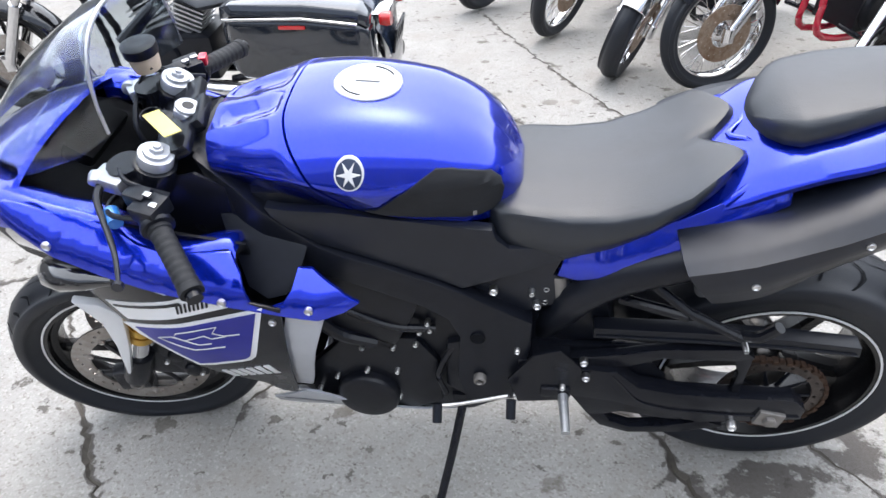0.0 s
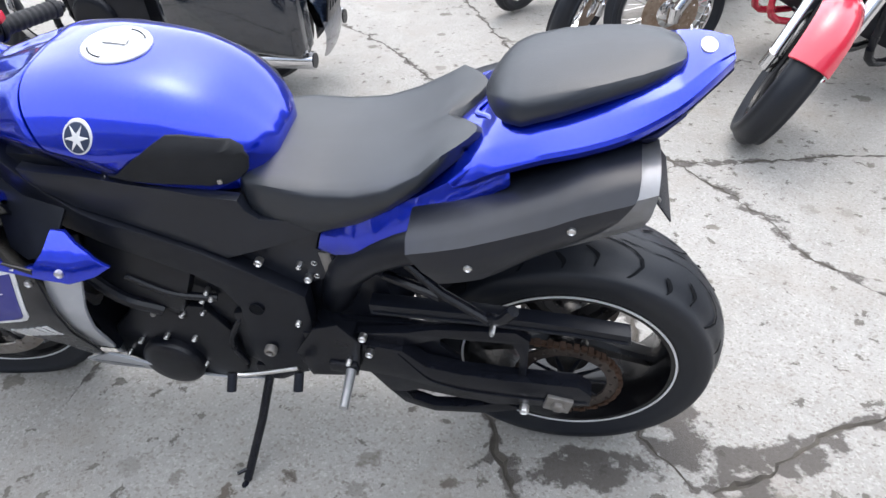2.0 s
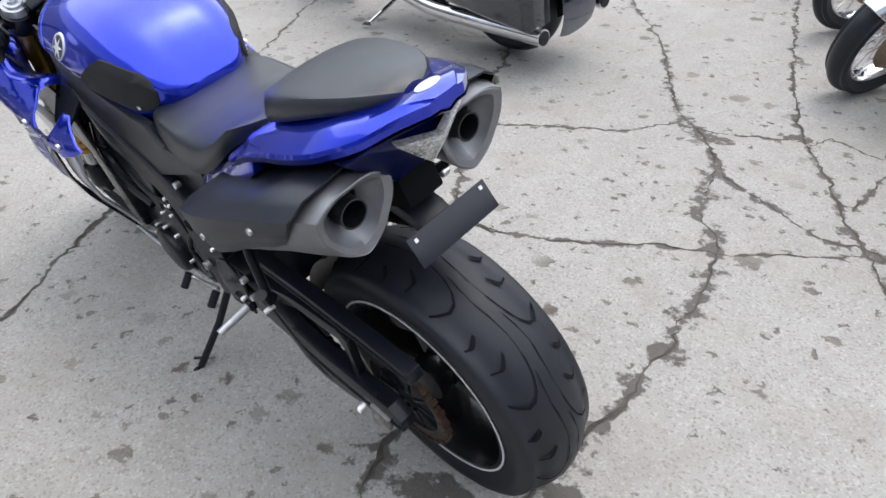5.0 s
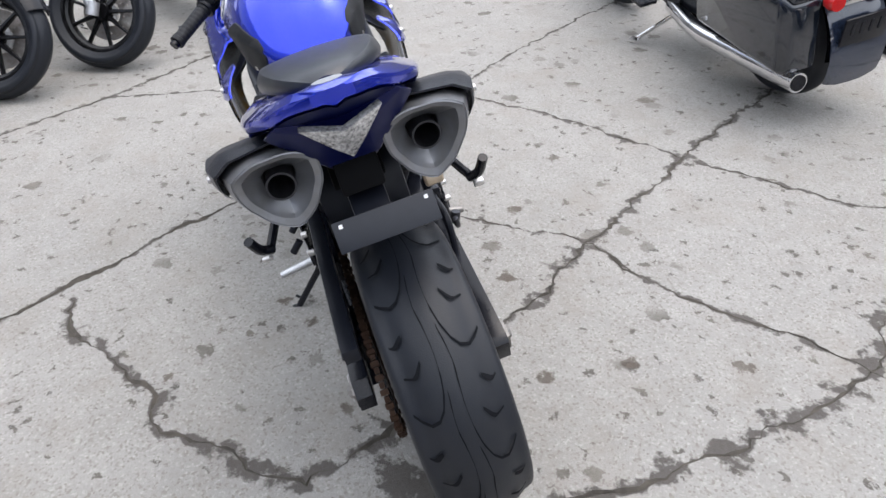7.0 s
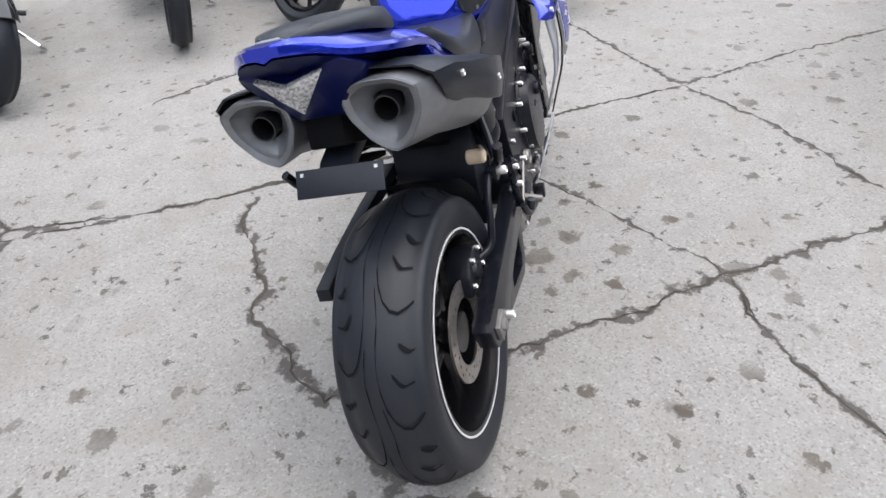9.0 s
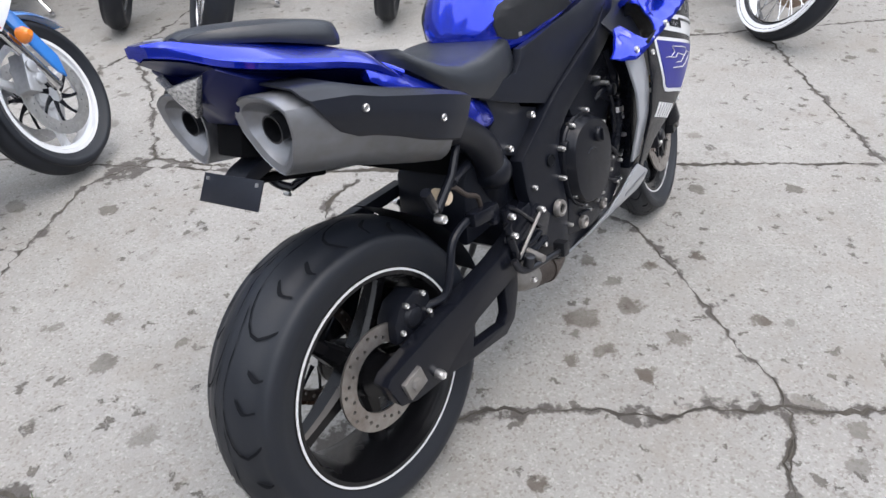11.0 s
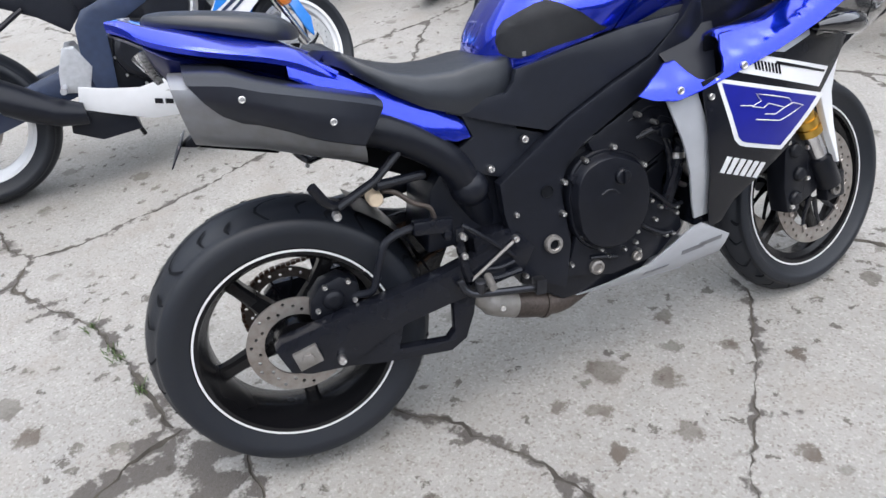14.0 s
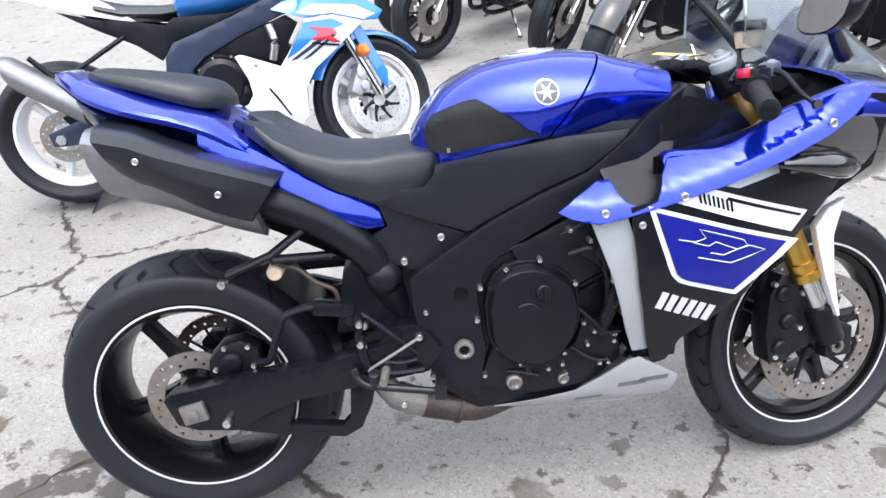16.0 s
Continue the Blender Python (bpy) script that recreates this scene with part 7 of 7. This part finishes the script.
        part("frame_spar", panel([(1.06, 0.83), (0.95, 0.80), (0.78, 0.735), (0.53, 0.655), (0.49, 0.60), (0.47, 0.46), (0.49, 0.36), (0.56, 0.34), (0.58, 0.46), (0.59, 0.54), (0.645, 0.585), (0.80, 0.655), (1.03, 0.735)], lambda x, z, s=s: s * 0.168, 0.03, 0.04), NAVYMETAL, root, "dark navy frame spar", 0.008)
        part("inner_cover", panel([(0.66, 0.60), (0.78, 0.58), (0.95, 0.53), (1.05, 0.68), (1.0, 0.72), (0.80, 0.655)], lambda x, z, s=s: s * 0.150, 0.02, 0.04), BLACK, root, "black inner cover", 0.004)
        part("duct", tube([(0.93, s * 0.16, 0.69), (0.945, s * 0.168, 0.62), (0.925, s * 0.165, 0.545)], 0.018, 10, 8), STEEL, root, "foil-wrapped duct")
        part("tank_side_cover", panel([(0.53, 0.66), (0.50, 0.72), (0.55, 0.755), (0.78, 0.752), (0.95, 0.80), (0.78, 0.738)], lambda x, z, s=s: s * 0.150, 0.02, 0.04), BLACK, root, "black panel under the tank", 0.004)
        part("tail_side", panel([(0.40, 0.755), (0.30, 0.835), (0.24, 0.872), (0.105, 0.908), (-0.22, 0.98), (-0.26, 0.965), (-0.05, 0.885), (0.20, 0.80), (0.34, 0.765)], lambda x, z, s=s: s * interp(x, [(-0.25, 0.06), (0.0, 0.12), (0.4, 0.14)]), 0.02, 0.04), WHITE, root, "white tail side panel", 0.004)
        part("under_panel", panel([(0.40, 0.752), (0.253, 0.775), (0.10, 0.82), (0.23, 0.74), (0.38, 0.66), (0.469, 0.588), (0.52, 0.64), (0.56, 0.69), (0.50, 0.73)], lambda x, z, s=s: s * 0.13, 0.02, 0.04), BLACK, root, "black tail underside panel", 0.004)
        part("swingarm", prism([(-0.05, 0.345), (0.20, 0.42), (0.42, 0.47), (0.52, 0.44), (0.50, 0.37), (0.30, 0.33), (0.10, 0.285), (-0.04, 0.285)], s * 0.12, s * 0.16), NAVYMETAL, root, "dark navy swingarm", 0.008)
        part("footpeg_plate", panel([(0.36, 0.38), (0.46, 0.36), (0.50, 0.45), (0.46, 0.54), (0.42, 0.54), (0.38, 0.46)], lambda x, z, s=s: s * 0.175, 0.012, 0.03), ALU, root, "aluminium footpeg plate", 0.003)
        part("footpeg", tube([(0.38, s * 0.18, 0.40), (0.375, s * 0.27, 0.395)], 0.012, 10), ALU, root)
    tr = []
    for xx, zt, ww, zb in [(0.54, 0.82, 0.06, 0.75), (0.57, 0.90, 0.12, 0.735), (0.70, 0.99, 0.175, 0.735), (0.88, 1.0, 0.18, 0.76), (1.0, 0.97, 0.15, 0.80), (1.06, 0.94, 0.10, 0.84)]:
        tr.append([(xx, ww * math.cos(a), (zt + zb) / 2 + (zt - zb) / 2 * math.sin(a)) for a in [2 * math.pi * i / 24 for i in range(24)]])
    part("tank", loft(tr), SKYPAINT, root, "sky blue fuel tank")
    part("rider_seat", loft([[(xx, ww * math.cos(a), zz + 0.035 * math.sin(a)) for a in [2 * math.pi * i / 18 for i in range(18)]] for xx, ww, zz in ((0.58, 0.07, 0.78), (0.50, 0.12, 0.775), (0.35, 0.15, 0.79), (0.25, 0.14, 0.82), (0.20, 0.09, 0.84))]), SEAT, root, "black rider seat")
    part("tail_cowl", loft([[(xx, ww * math.cos(a), zz + hh * math.sin(a)) for a in [2 * math.pi * i / 18 for i in range(18)]] for xx, ww, zz, hh in ((0.22, 0.12, 0.85, 0.05), (0.05, 0.12, 0.91, 0.05), (-0.15, 0.09, 0.96, 0.04), (-0.27, 0.05, 0.985, 0.02))]), WHITE, root, "white tail cowl")
    eng = part("engine_block", prism([(0.48, 0.30), (0.52, 0.50), (0.70, 0.66), (0.95, 0.70), (1.02, 0.55), (0.92, 0.30), (0.70, 0.22)], -0.14, 0.14), ENGINE, root, "black engine block", 0.012)
    part("clutch_cover", join(lathe([(0.085, -0.205), (0.105, -0.19), (0.112, -0.13)], 36, (0.70, 0, 0.47)), lathe([(0.035, -0.20), (0.05, -0.19), (0.055, -0.13)], 28, (0.775, 0, 0.415))), ENGINE, eng, "round black clutch cover")
    for i in range(10):
        a = i * 0.62
        part("cover_bolt", bolt((0.715 + 0.125 * math.cos(a), -0.175, 0.46 + 0.125 * math.sin(a)), 0.006, -1, 0.008), STEEL, eng)
    part("belly_box", prism([(0.34, 0.22), (0.36, 0.30), (0.58, 0.25), (0.60, 0.17), (0.44, 0.165)], -0.15, 0.15), BLACK, root, "black exhaust box", 0.008)
    muf = part("muffler", loft([[(xx, -0.20 + rr * math.cos(a), zz + rr * 0.85 * math.sin(a)) for a in [2 * math.pi * i / 22 for i in range(22)]] for xx, zz, rr in ((0.24, 0.37, 0.055), (0.19, 0.40, 0.078), (0.12, 0.45, 0.084), (-0.09, 0.600, 0.082), (-0.12, 0.620, 0.064))]), TITAN, root, "short grey muffler")
    part("muffler_cover", loft([[(xx, -0.205 + rr * math.cos(a), zz + rr * 0.85 * math.sin(a)) for a in [2 * math.pi * i / 22 for i in range(22)]] for xx, zz, rr in ((0.42, 0.29, 0.05), (0.32, 0.325, 0.070), (0.22, 0.385, 0.088), (0.15, 0.430, 0.089))]), BLACK, root, "black muffler cover")
    part("hanger", join(tube([(0.34, -0.14, 0.70), (0.08, -0.19, 0.56)], 0.010, 8), tube([(0.05, -0.20, 0.57), (-0.02, -0.22, 0.66)], 0.011, 8)), SATIN, root, "black footpeg hanger")
    part("rear_caliper", box((0.06, -0.10, 0.40), (0.08, 0.05, 0.05), (0, -30, 0)), SATIN, root, "black rear caliper", 0.006)
    part("side_stand", tube([(0.55, 0.13, 0.26), (0.60, 0.28, 0.068)], 0.011, 8), SATIN, root, "black side stand")
    part("axle_nut", lathe([(0.022, -0.175), (0.022, -0.15)], 6, (0, 0, 0.315)), ALU, root)
    part("screen", loft([[(x0 + 0.0, w0 * math.cos(a), z0 + h0 * math.sin(a)) for a in [math.pi * i / 12 for i in range(13)]] for x0, w0, z0, h0 in ((1.12, 0.13, 0.95, 0.17), (1.25, 0.14, 0.93, 0.12), (1.38, 0.12, 0.90, 0.03))], False), SMOKE, root, "smoked screen")
    part("handlebar", xf(tube([(wb - 0.38, 0.34, 0.86), (wb - 0.29, 0.12, 0.90), (wb - 0.29, -0.12, 0.90), (wb - 0.38, -0.34, 0.86)], 0.014, 10), S), SATIN, root, "black handlebar")
    return root


build_white_bike()
